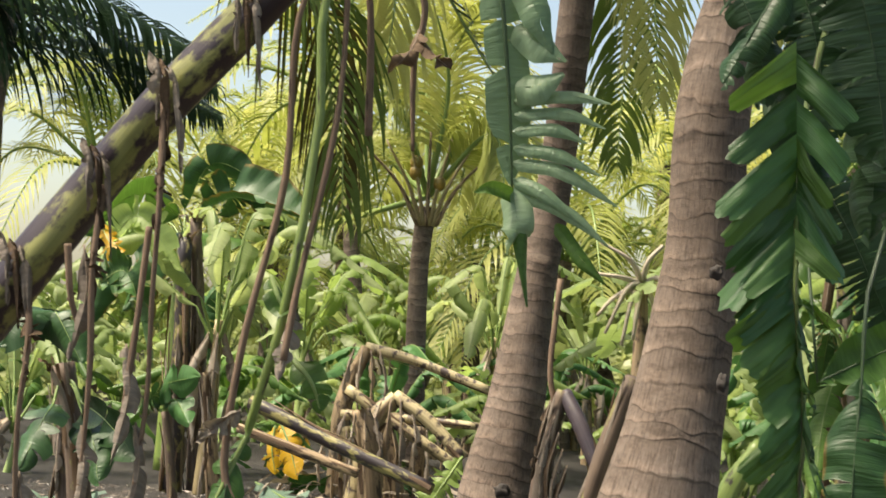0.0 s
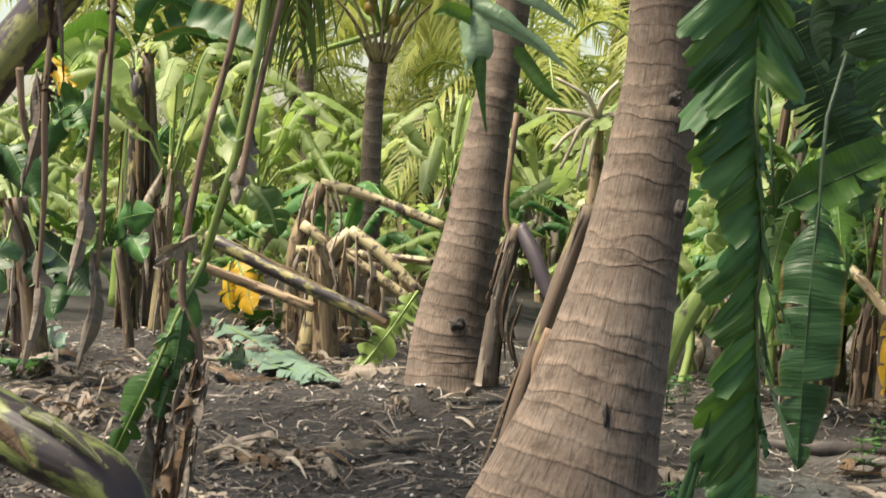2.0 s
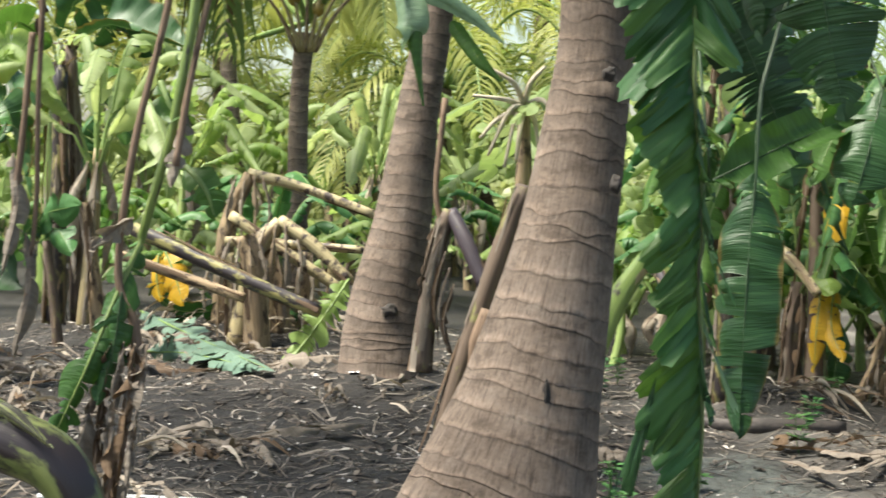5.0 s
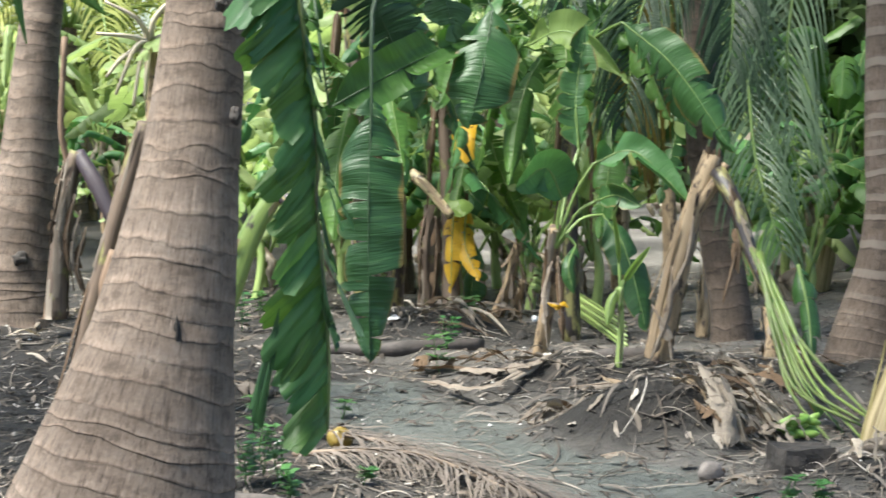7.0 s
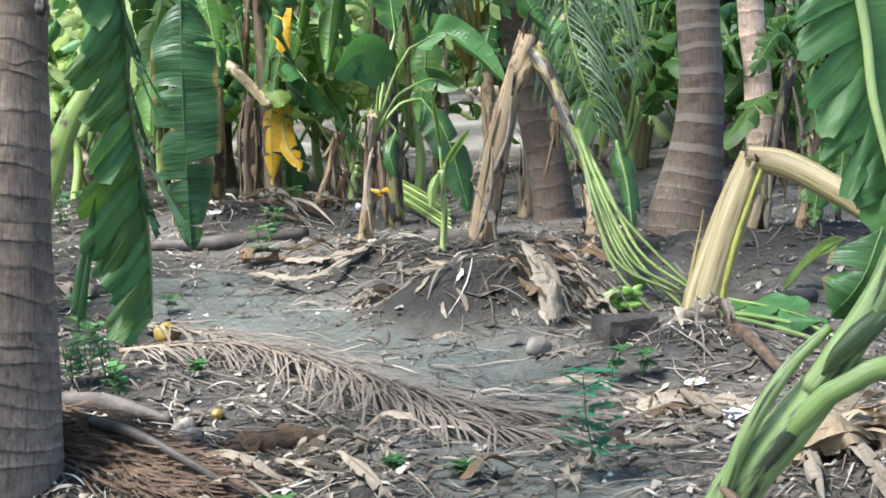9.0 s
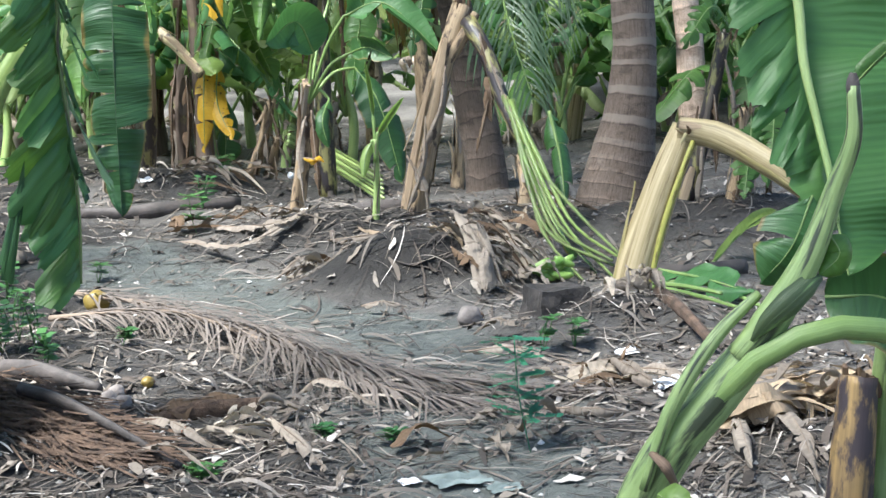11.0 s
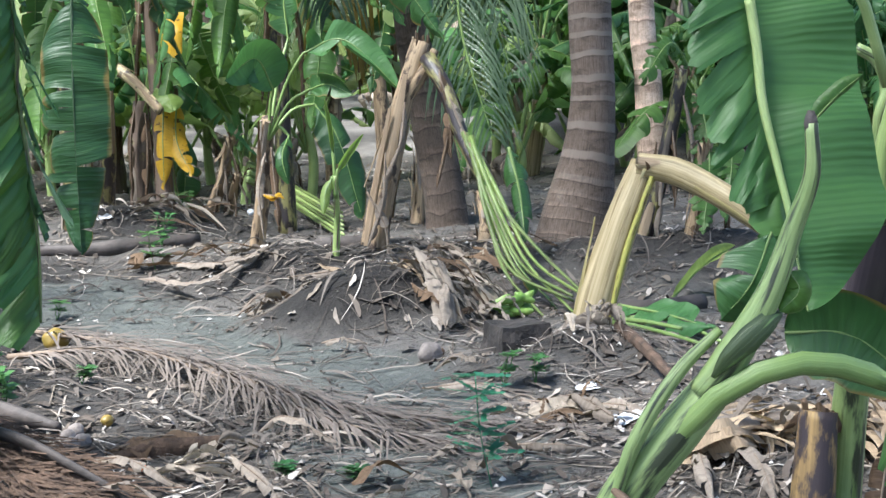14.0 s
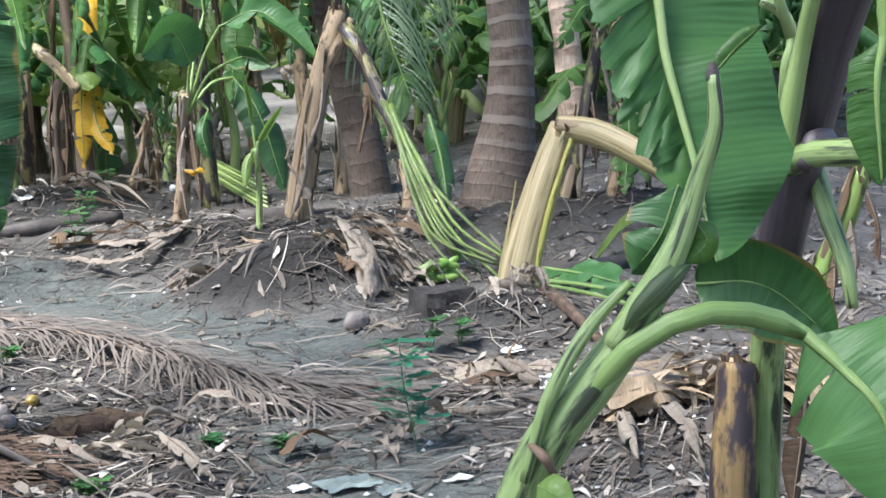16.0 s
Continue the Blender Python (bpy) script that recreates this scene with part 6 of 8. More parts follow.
plant("banana_plant", (-2.65, 17.9, 0.1), (-1.86, 12.99, 2.16), [0.08, 0.07, 0.05], STEM_GREEN, [
    ((-1.78, 12.98, 2.35), (-1.44, 12.78, 2.49), (-0.9, 12.58, 2.31), 0.42, LEAF_DARK, 3, (0.1, -0.5, -0.85), 0.5),
    ((-1.91, 12.98, 2.32), (-2.17, 12.78, 2.45), (-2.51, 12.59, 2.14), 0.4, LEAF, 4, (0.1, -0.5, 0.85), 0.5),
    ((-1.86, 12.99, 2.2), (-1.99, 12.59, 2.09), (-2.17, 12.41, 1.61), 0.4, LEAF_DARK, 5, R, 0.4),
    ((-1.8, 12.99, 2.2), (-1.52, 12.59, 2.12), (-1.32, 12.41, 1.65), 0.4, LEAF, 5, R, 0.4),
    ((-1.94, 12.99, 2.15), (-2.31, 12.6, 2), (-2.47, 12.42, 1.36), 0.45, LEAF_DARK, 5, R, 0.4),
    ((-1.9, 13.18, 2.37), (-1.71, 13.17, 2.72), (-1.37, 13.17, 2.61), 0.35, LEAF_DARK, 3, UP, 0.4),
    ((-2.02, 13.18, 2.28), (-2.76, 13.19, 2.24), (-3.24, 13.2, 1.89), 0.4, LEAF_LIME, 3, (0.1, -0.5, 0.85), 0.5),
    ] + [
    ((-1.08, 13.53, 2.15), (-1.42, 13.56, 2.63), (-1.7, 13.56, 2.36), 0.42, LEAF_DARK, 14, (0.1, -0.5, 0.85), 0.5),
    ((-1.6, 13.13, 1.85), (-1.71, 13.12, 1.64), (-1.65, 13.1, 1.28), 0.3, LEAF_PALE, 16, R, 0.5),
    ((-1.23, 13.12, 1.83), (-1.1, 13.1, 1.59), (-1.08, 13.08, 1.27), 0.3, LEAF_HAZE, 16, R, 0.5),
    ], "tall banana plant with arching dark green leaves", 27)
# plants behind the hanging leaves and along the right
RIGHT = []
RIGHT.append(((3.71, 10.49, 0.1), (3.7, 10.53, 1.84), [((3.57, 10.58, 2.05), (3.11, 10.5, 1.97), (2.83, 10.38, 1.5)), ((3.77, 10.52, 1.97), (3.9, 10.29, 2.06), (3.96, 10.08, 1.69)), ((3.73, 10.52, 1.77), (3.88, 10.24, 1.42), (3.74, 10.07, 0.76)), ((3.67, 10.55, 1.97), (3.39, 10.39, 1.63), (3.23, 10.23, 1.06)), ((3.71, 10.55, 2.11), (3.59, 10.41, 2.58), (3.29, 10.35, 2.7)), ((3.83, 10.5, 1.87), (4.12, 10.2, 1.79), (4.31, 9.96, 1.35))], LEAF))
RIGHT.append(((4.75, 11.36, 0.1), (4.84, 11.77, 1.79), [((4.77, 11.81, 2.03), (4.37, 11.73, 2.18), (4.01, 11.64, 1.79)), ((4.88, 11.78, 2.03), (5.11, 11.52, 2.17), (5.29, 11.27, 1.55)), ((4.84, 11.78, 1.91), (4.86, 11.53, 1.48), (4.67, 11.38, 0.87)), ((4.81, 11.8, 2.03), (4.5, 11.65, 1.64), (4.46, 11.46, 1.1)), ((4.87, 11.79, 2.1), (4.86, 11.62, 2.56), (5.14, 11.4, 2.69)), ((4.81, 11.79, 1.91), (4.42, 11.66, 1.56), (4.06, 11.58, 1.33))], LEAF_DARK))
RIGHT.append(((3.18, 11.3, 0.1), (3.23, 11.7, 1.8), [((3.2, 11.72, 2.02), (2.87, 11.62, 2.17), (2.5, 11.53, 1.8)), ((3.27, 11.7, 2.02), (3.48, 11.45, 2.2), (3.7, 11.2, 1.75)), ((3.23, 11.7, 1.87), (3.34, 11.43, 1.42), (3.18, 11.27, 0.84)), ((3.21, 11.71, 1.91), (2.95, 11.55, 1.57), (2.9, 11.36, 1.03)), ((3.26, 11.72, 2.14), (3.27, 11.54, 2.57), (3.52, 11.33, 2.7))], LEAF_DARK))
RIGHT.append(((2.49, 10.95, 0.1), (2.46, 10.86, 1.65), [((2.43, 10.88, 1.78), (2.19, 10.74, 1.85), (1.89, 10.63, 1.45)), ((2.5, 10.86, 1.78), (2.65, 10.62, 1.98), (2.83, 10.38, 1.57)), ((2.46, 10.86, 1.65), (2.3, 10.66, 1.24), (2.22, 10.48, 0.74)), ((2.49, 10.85, 1.68), (2.6, 10.58, 1.3), (2.55, 10.4, 0.84))], LEAF))
RIGHT.append(((5.27, 8.23, 0.1), (6.1, 9.56, 0.85), [((6.14, 9.56, 0.95), (6.18, 9.36, 1.16), (6.25, 9.12, 0.82)), ((6.08, 9.58, 0.96), (5.86, 9.48, 1.17), (5.6, 9.39, 0.95)), ((6.1, 9.56, 0.89), (6.02, 9.32, 0.49), (5.86, 9.15, 0.04)), ((6.14, 9.55, 0.88), (6.15, 9.28, 0.55), (5.99, 9.11, 0.1))], LEAF))
RIGHT.append(((4, 15.8, 0.1), (2.16, 9.02, 1.85), [((2.13, 9.03, 1.93), (1.85, 8.85, 2.13), (1.55, 8.68, 1.62)), ((2.19, 9.03, 1.93), (2.29, 8.84, 2.16), (2.51, 8.66, 1.83)), ((2.16, 9.02, 1.85), (1.99, 8.82, 1.59), (1.95, 8.64, 1.15)), ((2.13, 9.03, 1.99), (2.08, 8.86, 2.42), (2.22, 8.72, 2.69)), ((2.19, 9.02, 1.85), (2.27, 8.81, 1.6), (2.31, 8.64, 1.17))], LEAF_DARK))
RIGHT.append(((3.43, 14.66, 0.1), (1.91, 8.55, 2.28), [((1.88, 8.56, 2.33), (1.9, 8.34, 2.11), (1.94, 8.17, 1.64)), ((1.93, 8.56, 2.36), (2.06, 8.36, 2.48), (2.22, 8.19, 2.12)), ((1.9, 8.56, 2.39), (1.72, 8.37, 2.57), (1.52, 8.21, 2.23)), ((1.96, 8.55, 2.34), (2.08, 8.34, 2.17), (2.09, 8.17, 1.75))], LEAF_DARK))
rnd = random.Random(77)
for k, (b, top, leaves, mt) in enumerate(RIGHT):
    rows = []
    for p0, p1, p2 in leaves:
        dirx = Vector(p2) - Vector(p0)
        side = R if abs(dirx.z) > 0.6 * math.hypot(dirx.x, dirx.y) else (0.15, -0.5, -0.85)
        rows.append((p0, p1, p2, rnd.uniform(0.17, 0.28), rnd.choice((mt, LEAF, LEAF, LEAF_PALE, LEAF, LEAF_LIME)), rnd.randint(12, 34), side, rnd.uniform(0.2, 0.6)))
    if k == 0:
        rows += [((3.34, 10.22, 1.89), (3.53, 9.96, 1.96), (3.75, 9.67, 1.68), 0.26, LEAF_LIME, 3, (0.2, -0.5, -0.85), 0.5), ((3.71, 9.6, 2.0), (3.93, 9.37, 1.74), (4.17, 9.16, 1.3), 0.33, LEAF_DARK, 12, (0.5, -0.3, 0.8), 0.5), ((3.67, 10.45, 1.97), (3.64, 10.33, 1.73), (3.63, 10.2, 1.39), 0.36, LEAF, 14, R, 0.3)]
    tt = Vector(top)
    for j in range(5 if k < 4 else 0):
        az = 1.25 * j + rnd.uniform(-0.4, 0.4)
        d = Vector((math.cos(az), math.sin(az), 0))
        ln, drop = rnd.uniform(0.45, 0.8), rnd.uniform(0.3, 0.95)
        q = tt + d * 0.12 + Vector((0, 0, rnd.uniform(0.0, 0.15)))
        rows.append((q, q + d * ln * 0.55 + Vector((0, 0, rnd.uniform(-0.05, 0.2))), q + d * ln - Vector((0, 0, drop)), rnd.uniform(0.18, 0.3), rnd.choice((LEAF, LEAF_DARK, LEAF_PALE, LEAF)), rnd.randint(4, 26), Vector((-d.y, d.x, 0.2)), rnd.uniform(0.2, 0.7)))
    dl = []
    for j in range(3):
        q = tt + Vector((0.06 * (j - 1), -0.08, -0.15))
        dl.append((q, q + Vector((0.05 * (j - 1), -0.06, -0.4)), q + Vector((0.07 * (j - 1), 0, -0.8 - 0.1 * j)), 0.12, LEAF_DRY if j % 2 else LEAF_BROWN))
    plant("banana_plant", b, top, [0.06, 0.05, 0.04], (STEM_SPOTTED, STEM_TAN, STEM_DARKTAN)[k % 3], rows, "tall banana plant with arching torn green leaves", 800 + k, dl)

# ---- large broken plant close to the camera ----
fore = thing("bent_banana_plant", tuple(on((1.36, 2.61, 0.37))), "bent young banana stem with a large ribbed green leaf", "banana plant")
stem("pseudostem", fore, [on((1.34, 2.61, 0.34), -0.05), (1.35, 2.61, 0.35), (1.4, 2.57, 0.55), (1.44, 2.51, 0.7), (1.51, 2.46, 0.81), (1.57, 2.42, 0.9)], [0.045, 0.044, 0.042, 0.039, 0.036, 0.03], STEM_FRESH, 20, 30, 0.08, 120)
stem("upper_stem", fore, [(1.53, 2.43, 0.87), (1.57, 2.4, 0.93), (1.62, 2.37, 1.03), (1.65, 2.35, 1.13), (1.67, 2.33, 1.21), (1.67, 2.33, 1.29)], [0.022, 0.029, 0.021, 0.0155, 0.013, 0.010], STEM_FRESH, 16, 26, 0.08, 121)
stem("side_stalk", fore, [(1.39, 2.49, 0.66), (1.43, 2.47, 0.79), (1.49, 2.44, 0.9), (1.56, 2.42, 0.97)], [0.008, 0.013, 0.012, 0.008], STEM_FRESH, 10, 16, 0.08, 122)
stem("bruise", fore, [(1.529, 2.393, 0.902), (1.546, 2.373, 0.935), (1.573, 2.359, 0.963), (1.609, 2.357, 0.988), (1.639, 2.366, 0.995)], [0.004, 0.018, 0.024, 0.018, 0.004], STEM_SCAR, 14, 22, 0.5, 124, 0.35, "dark bruised patch")
stem("dry_band", fore, [(1.4, 2.48, 0.72), (1.4, 2.44, 0.71), (1.43, 2.46, 0.67)], [0.006, 0.009, 0.006], STEM_DRY, 8, 8, 0.3, 123)
blob(fore, "dark_tip", Vector((1.67, 2.33, 1.29)) - fore.location, (0.009, 0.009, 0.02), SPATHE, 2, 0.6)
banana_leaf(fore, [(1.749, 2.626, 1.56), (1.751, 2.61, 1.475), (1.754, 2.595, 1.4), (1.741, 2.562, 1.308), (1.735, 2.515, 1.217), (1.728, 2.469, 1.127), (1.721, 2.437, 1.057), (1.716, 2.404, 0.983)], 0.345, (0.88, -0.42, 0.05), LEAF_BROAD, 0.12, 0, 850, pleat=0.0018, folds=540.0, petiole=[(2.13, 2.73, 1.31), (2.05, 2.72, 1.5), (1.9, 2.7, 1.66)], ragged=0.05, n=320, wave=0.06, rib=STEM_LIME, rib_r=0.009, sides=(1,), label="large pale green leaf with fine cross ribs")
stem("midrib", fore, [(1.725, 2.572, 1.476), (1.728, 2.557, 1.401), (1.722, 2.533, 1.31), (1.724, 2.499, 1.218), (1.72, 2.456, 1.129), (1.714, 2.431, 1.068)], [0.009, 0.0085, 0.008, 0.007, 0.006, 0.004], STEM_LIME, 10, 40, 0.03, 125)
TORN_SIDE = [  # its other half, torn into pieces
    ((1.732, 2.597, 1.541), (1.734, 2.583, 1.466), (1.635, 2.611, 1.472), (1.615, 2.592, 1.436)),
    ((1.733, 2.586, 1.485), (1.736, 2.572, 1.41), (1.625, 2.608, 1.427), (1.616, 2.579, 1.368)),
    ((1.735, 2.577, 1.438), (1.736, 2.563, 1.359), (1.624, 2.593, 1.339), (1.629, 2.56, 1.3)),
    ((1.737, 2.568, 1.392), (1.736, 2.555, 1.313), (1.635, 2.577, 1.283), (1.643, 2.545, 1.253)),
    ((1.736, 2.56, 1.345), (1.741, 2.544, 1.266), (1.637, 2.567, 1.228), (1.637, 2.542, 1.217)),
    ((1.737, 2.552, 1.299), (1.746, 2.533, 1.219), (1.66, 2.545, 1.171), (1.657, 2.52, 1.152)),
    ((1.744, 2.536, 1.233), (1.754, 2.517, 1.149), (1.687, 2.534, 1.188), (1.668, 2.512, 1.14)),
    ((1.751, 2.523, 1.177), (1.758, 2.504, 1.093), (1.682, 2.531, 1.156), (1.683, 2.497, 1.098)),
    ((1.757, 2.51, 1.121), (1.76, 2.494, 1.042), (1.691, 2.517, 1.1), (1.71, 2.475, 1.047)),
]
for k, q in enumerate(TORN_SIDE):
    flap(fore, *q, LEAF_BROAD, 840 + k, ridge=0.02, bow=0.12, twist=0.25 if k % 2 else -0.1)
banana_leaf(fore, [(1.68, 2.45, 1.11), (1.64, 2.45, 1.03), (1.6, 2.48, 0.97)], 0.13, (0.88, -0.42, 0.3), LEAF_DARK, 0.4, 1, 852, rib_r=0.003)
banana_leaf(fore, [(1.67, 2.33, 1.29), (1.71, 2.32, 1.33), (1.75, 2.31, 1.36)], 0.035, (0.5, -0.2, 0.8), LEAF, 0.6, 0, 853, rib_r=0.002, n=14)
banana_leaf(fore, [(1.65, 2.36, 1.06), (1.66, 2.35, 1.03), (1.63, 2.36, 1)], 0.07, (0.8, -0.4, 0.3), LEAF, 0.6, 0, 857, rib_r=0.002, n=14)
banana_leaf(fore, [(1.83, 2.33, 0.86), (1.85, 2.26, 0.81), (1.87, 2.19, 0.74), (1.89, 2.16, 0.58)], 0.27, (0.6, -0.3, 0.7), LEAF_BROAD, 0.25, 1, 854, petiole=[(1.43, 2.53, 0.66), (1.48, 2.47, 0.77), (1.55, 2.39, 0.88), (1.64, 2.34, 0.92), (1.75, 2.34, 0.9)], ragged=0.08, n=100, folds=185.0, rib_r=0.016)
banana_leaf(fore, [(1.81, 2.6, 0.91), (1.88, 2.5, 0.91), (1.95, 2.4, 0.82)], 0.17, (0.2, -0.4, -0.85), LEAF_DARK, 0.35, 0, 855, rib_r=0.004)
banana_leaf(fore, [(1.38, 2.43, 0.67), (1.38, 2.4, 0.67), (1.4, 2.36, 0.65)], 0.06, (0.5, -0.2, 0.8), LEAF_LIME, 0.3, 0, 856, rib_r=0.002, n=14)
dark_stem = thing("banana_plant", tuple(on((2.54, 3.53, -0.04))), "banana plant with purple-black stem and pale leaf stalks", "banana plant")
stem("pseudostem", dark_stem, [(2.56, 3.4, 0.57), (2.51, 3.29, 0.77), (2.47, 3.18, 0.96), (2.46, 3.1, 1.12), (2.45, 3.02, 1.29), (2.44, 2.93, 1.43), (2.45, 2.9, 1.56), (2.45, 2.9, 1.66)], [0.03, 0.05, 0.056, 0.06, 0.064, 0.062, 0.058, 0.052], STEM_DARK, 18, 40, 0.1, 130)
stem("lower_stem", dark_stem, [on((2.56, 3.47), -0.05), (2.56, 3.45, 0.18), (2.58, 3.45, 0.39), (2.56, 3.4, 0.57), (2.51, 3.29, 0.77)], [0.046, 0.045, 0.042, 0.04], STEM_FRESH, 16, 24, 0.1, 131, 1.0, "green lower stem streaked with purple")
stem("cut_stub", dark_stem, [on((2.44, 3.4), -0.05), (2.44, 3.4, 0.2), (2.46, 3.41, 0.35), (2.49, 3.43, 0.52)], [0.056, 0.055, 0.052, 0.045], STEM_STUB, 18, 24, 0.12, 135, 1.0, "cut stub, orange-brown with black spots")
for k in range(7):
    a = 0.9 * k
    q = Vector((2.49, 3.43, 0.52)) + Vector((0.036 * math.cos(a), 0.036 * math.sin(a), -0.05))
    flap(dark_stem, q - Vector((0.018, 0, 0)), q + Vector((0.018, 0, 0)), q + Vector((-0.012, 0, 0.06 + 0.012 * (k % 3))), q + Vector((0.010, 0, 0.05 + 0.014 * (k % 2))), LEAF_BROWN, 860 + k, "torn_sheath", 0.3)
stem("leaf_stalk", dark_stem, [(2.36, 3.07, 1.01), (2.37, 3.04, 1.16), (2.37, 3.0, 1.27), (2.35, 2.92, 1.41), (2.37, 2.88, 1.53)], [0.02, 0.022, 0.018, 0.016, 0.014], STEM_LIME, 12, 24, 0.08, 137)
stem("old_sheath", dark_stem, [(2.37, 3.01, 1.02), (2.41, 3.02, 1.06), (2.46, 3.03, 1.07)], [0.016, 0.034, 0.022], STEM_DARK, 14, 12, 0.4, 138)
stem("leaf_stalk", dark_stem, [(2.41, 3.11, 1.02), (2.39, 3, 1.05), (2.41, 2.88, 1.06), (2.46, 2.75, 1.07)], [0.03, 0.028, 0.03, 0.03], STEM_FRESH, 12, 16, 0.08, 132)
stem("leaf_stalk", dark_stem, [(2.51, 3.17, 1.05), (2.5, 3.1, 0.91), (2.49, 3.03, 0.8), (2.49, 3.01, 0.71)], [0.024, 0.022, 0.018, 0.012], STEM_FRESH, 10, 16, 0.08, 133)
stem("leaf_stalk", dark_stem, [(2.46, 3.25, 1.36), (2.5, 3.23, 1.33), (2.51, 3.21, 1.27), (2.49, 3.21, 1.21), (2.5, 3.24, 1.08), (2.52, 3.27, 0.98)], [0.012, 0.014, 0.014, 0.014, 0.014, 0.014], STEM_FRESH, 10, 20, 0.08, 134)
banana_leaf(dark_stem, [(2.42, 2.81, 1.29), (2.39, 2.8, 1.19), (2.38, 2.78, 1)], 0.14, (0.88, -0.42, 0), LEAF, 0.3, 1, 860, petiole=[(2.45, 2.95, 1.54), (2.44, 2.83, 1.47)])
banana_leaf(dark_stem, [(2.63, 3.35, 0.46), (2.6, 3.34, 0.33), (2.56, 3.33, 0.18)], 0.10, (0.88, -0.42, 0), LEAF_BROWN, 0.8, 3, 861, RIB_DRY, 0.006, name="dry_leaf")
banana_leaf(dark_stem, [(2.52, 3.34, 0.72), (2.51, 3.23, 0.72), (2.55, 3.2, 0.66)], 0.2, (0.4, -0.4, -0.8), LEAF_DARK, 0.4, 0, 862, rib_r=0.005)
near_left = thing("bent_banana_plant", tuple(on((-1.95, 4.25))), "thick green banana stem with black scars, fallen", "banana plant")
stem("fallen_stem", near_left, [on((-1.95, 4.25), -0.05), (-1.8, 4.18, 0.9), (-1.31, 3.97, 1.27), (-0.91, 3.8, 1.08), (-0.68, 3.69, 0.99), (-0.54, 3.64, 0.93), (-0.48, 3.63, 0.79), (-0.46, 3.62, 0.45), on((-0.45, 3.62), 0.0)], [0.09, 0.08, 0.07, 0.07, 0.068, 0.06, 0.05, 0.04, 0.03], STEM_MOTTLED, 18, 40, 0.1, 140)
for k, (a, b, c) in enumerate((((-0.74, 3.67, 1.07), (-0.64, 3.61, 1.04), (-0.54, 3.56, 0.98)), ((-0.89, 3.71, 1.1), (-0.78, 3.65, 1.04), (-0.69, 3.6, 0.97)))):
    banana_leaf(near_left, [a, b, c], 0.045, (0.5, -0.3, 0.8), LEAF_BROWN if k else STEM_MOTTLED, 0.3, 3, 141 + k, rib_r=0, n=18, strip=True, name="sheath_edge")

# ---- things on the ground ----
def dry_leaf(pts, width, seed, material=LEAF_DRY, tears=4, fold=0.3, label="curled dry banana leaf lying on the earth", side=None, up=0.015):
    q = [on(p, up + (p[2] if len(p) > 2 else 0)) for p in pts]
    t = thing("dry_banana_leaf", tuple(q[0]), label, "dry leaf", "dry leaves on the ground")
    d = (q[-1] - q[0])
    sd = side or (-d.y, d.x, 0.25 * d.length)
    banana_leaf(t, q, width, sd, material, fold, tears, seed, RIB_DRY, 0.005, 24, "blade", 0.16, 0.3)
    return t


DRY = []
DRY.append(([(2.37, 9.01, 0), (2.61, 8.63, 0), (3.19, 9.06, 0)], 0.05))
DRY.append(([(2.57, 9.3, 0), (2.79, 8.8, 0), (3.1, 8.9, 0)], 0.08))
DRY.append(([(3.01, 8.55, 0.1), (3.28, 8.45, 0.1), (3.55, 8.59, 0.1)], 0.08))
DRY.append(([(3.02, 8.39, 0.12), (3.21, 8.35, 0.12), (3.33, 8.2, 0.1)], 0.08))
DRY.append(([(3.38, 8.32, 0.15), (3.34, 7.86, 0.13), (3.16, 7.27, 0.05)], 0.07))
DRY.append(([(3.45, 8.27, 0.15), (3.43, 7.81, 0.1), (3.19, 7.09, 0.05)], 0.06))
DRY.append(([(3.46, 8.15, 0.15), (3.35, 7.49, 0.1), (3.33, 7.15, 0.05)], 0.08))
DRY.append(([(3.4, 8.43, 0.15), (3.4, 8.08, 0.15), (3.52, 7.95, 0.1)], 0.12))
DRY.append(([(3.19, 7.4, 0), (3.29, 7.26, 0), (3.45, 7.3, 0)], 0.10))
DRY.append(([(2.56, 8, 0.03), (2.74, 8.12, 0.1), (3, 8.36, 0.12)], 0.04))
DRY.append(([(2.68, 7.21, 0), (2.75, 7.13, 0), (2.85, 7.11, 0)], 0.05))
DRY.append(([(1.44, 9.37, 0), (1.55, 9.19, 0), (1.71, 9.28, 0)], 0.15))
DRY.append(([(2.9, 6.52, 0), (2.95, 6.42, 0), (3, 6.33, 0)], 0.05))
DRY.append(([(2.71, 6.22, 0), (2.87, 6.06, 0), (2.94, 5.91, 0)], 0.05))
DRY.append(([(2.92, 5.81, 0), (2.96, 5.63, 0), (2.91, 5.38, 0)], 0.14))
DRY.append(([(3.07, 5.88, 0), (3.03, 5.59, 0), (3.04, 5.34, 0)], 0.13))
DRY.append(([(3.09, 5.76, 0), (3.15, 5.56, 0), (3.2, 5.43, 0)], 0.10))
DRY.append(([(1.76, 5.63, 0.02), (1.68, 5.09, 0.1), (1.71, 4.95, -0)], 0.07))
DRY.append(([(1.32, 5.73, 0), (1.37, 5.47, 0), (1.5, 5.28, 0)], 0.06))
DRY.append(([(2.57, 5.23, 0), (2.66, 5.05, 0), (2.84, 5.07, 0)], 0.06))
DRY.append(([(-0.91, 9.36, 0), (-0.71, 9.8, 0), (-0.48, 9.98, -0)], 0.20))
DRY.append(([(-0.46, 9.6, 0), (-0.16, 9.7, -0), (0.28, 10.24, 0)], 0.12))
DRY.append(([(-0.4, 9.71, -0), (-0.3, 9.56, -0), (-0.22, 9.15, 0)], 0.12))
DRY.append(([(-0.79, 9.59, 0), (-0.61, 9.28, -0), (-0.49, 9.15, 0)], 0.16))
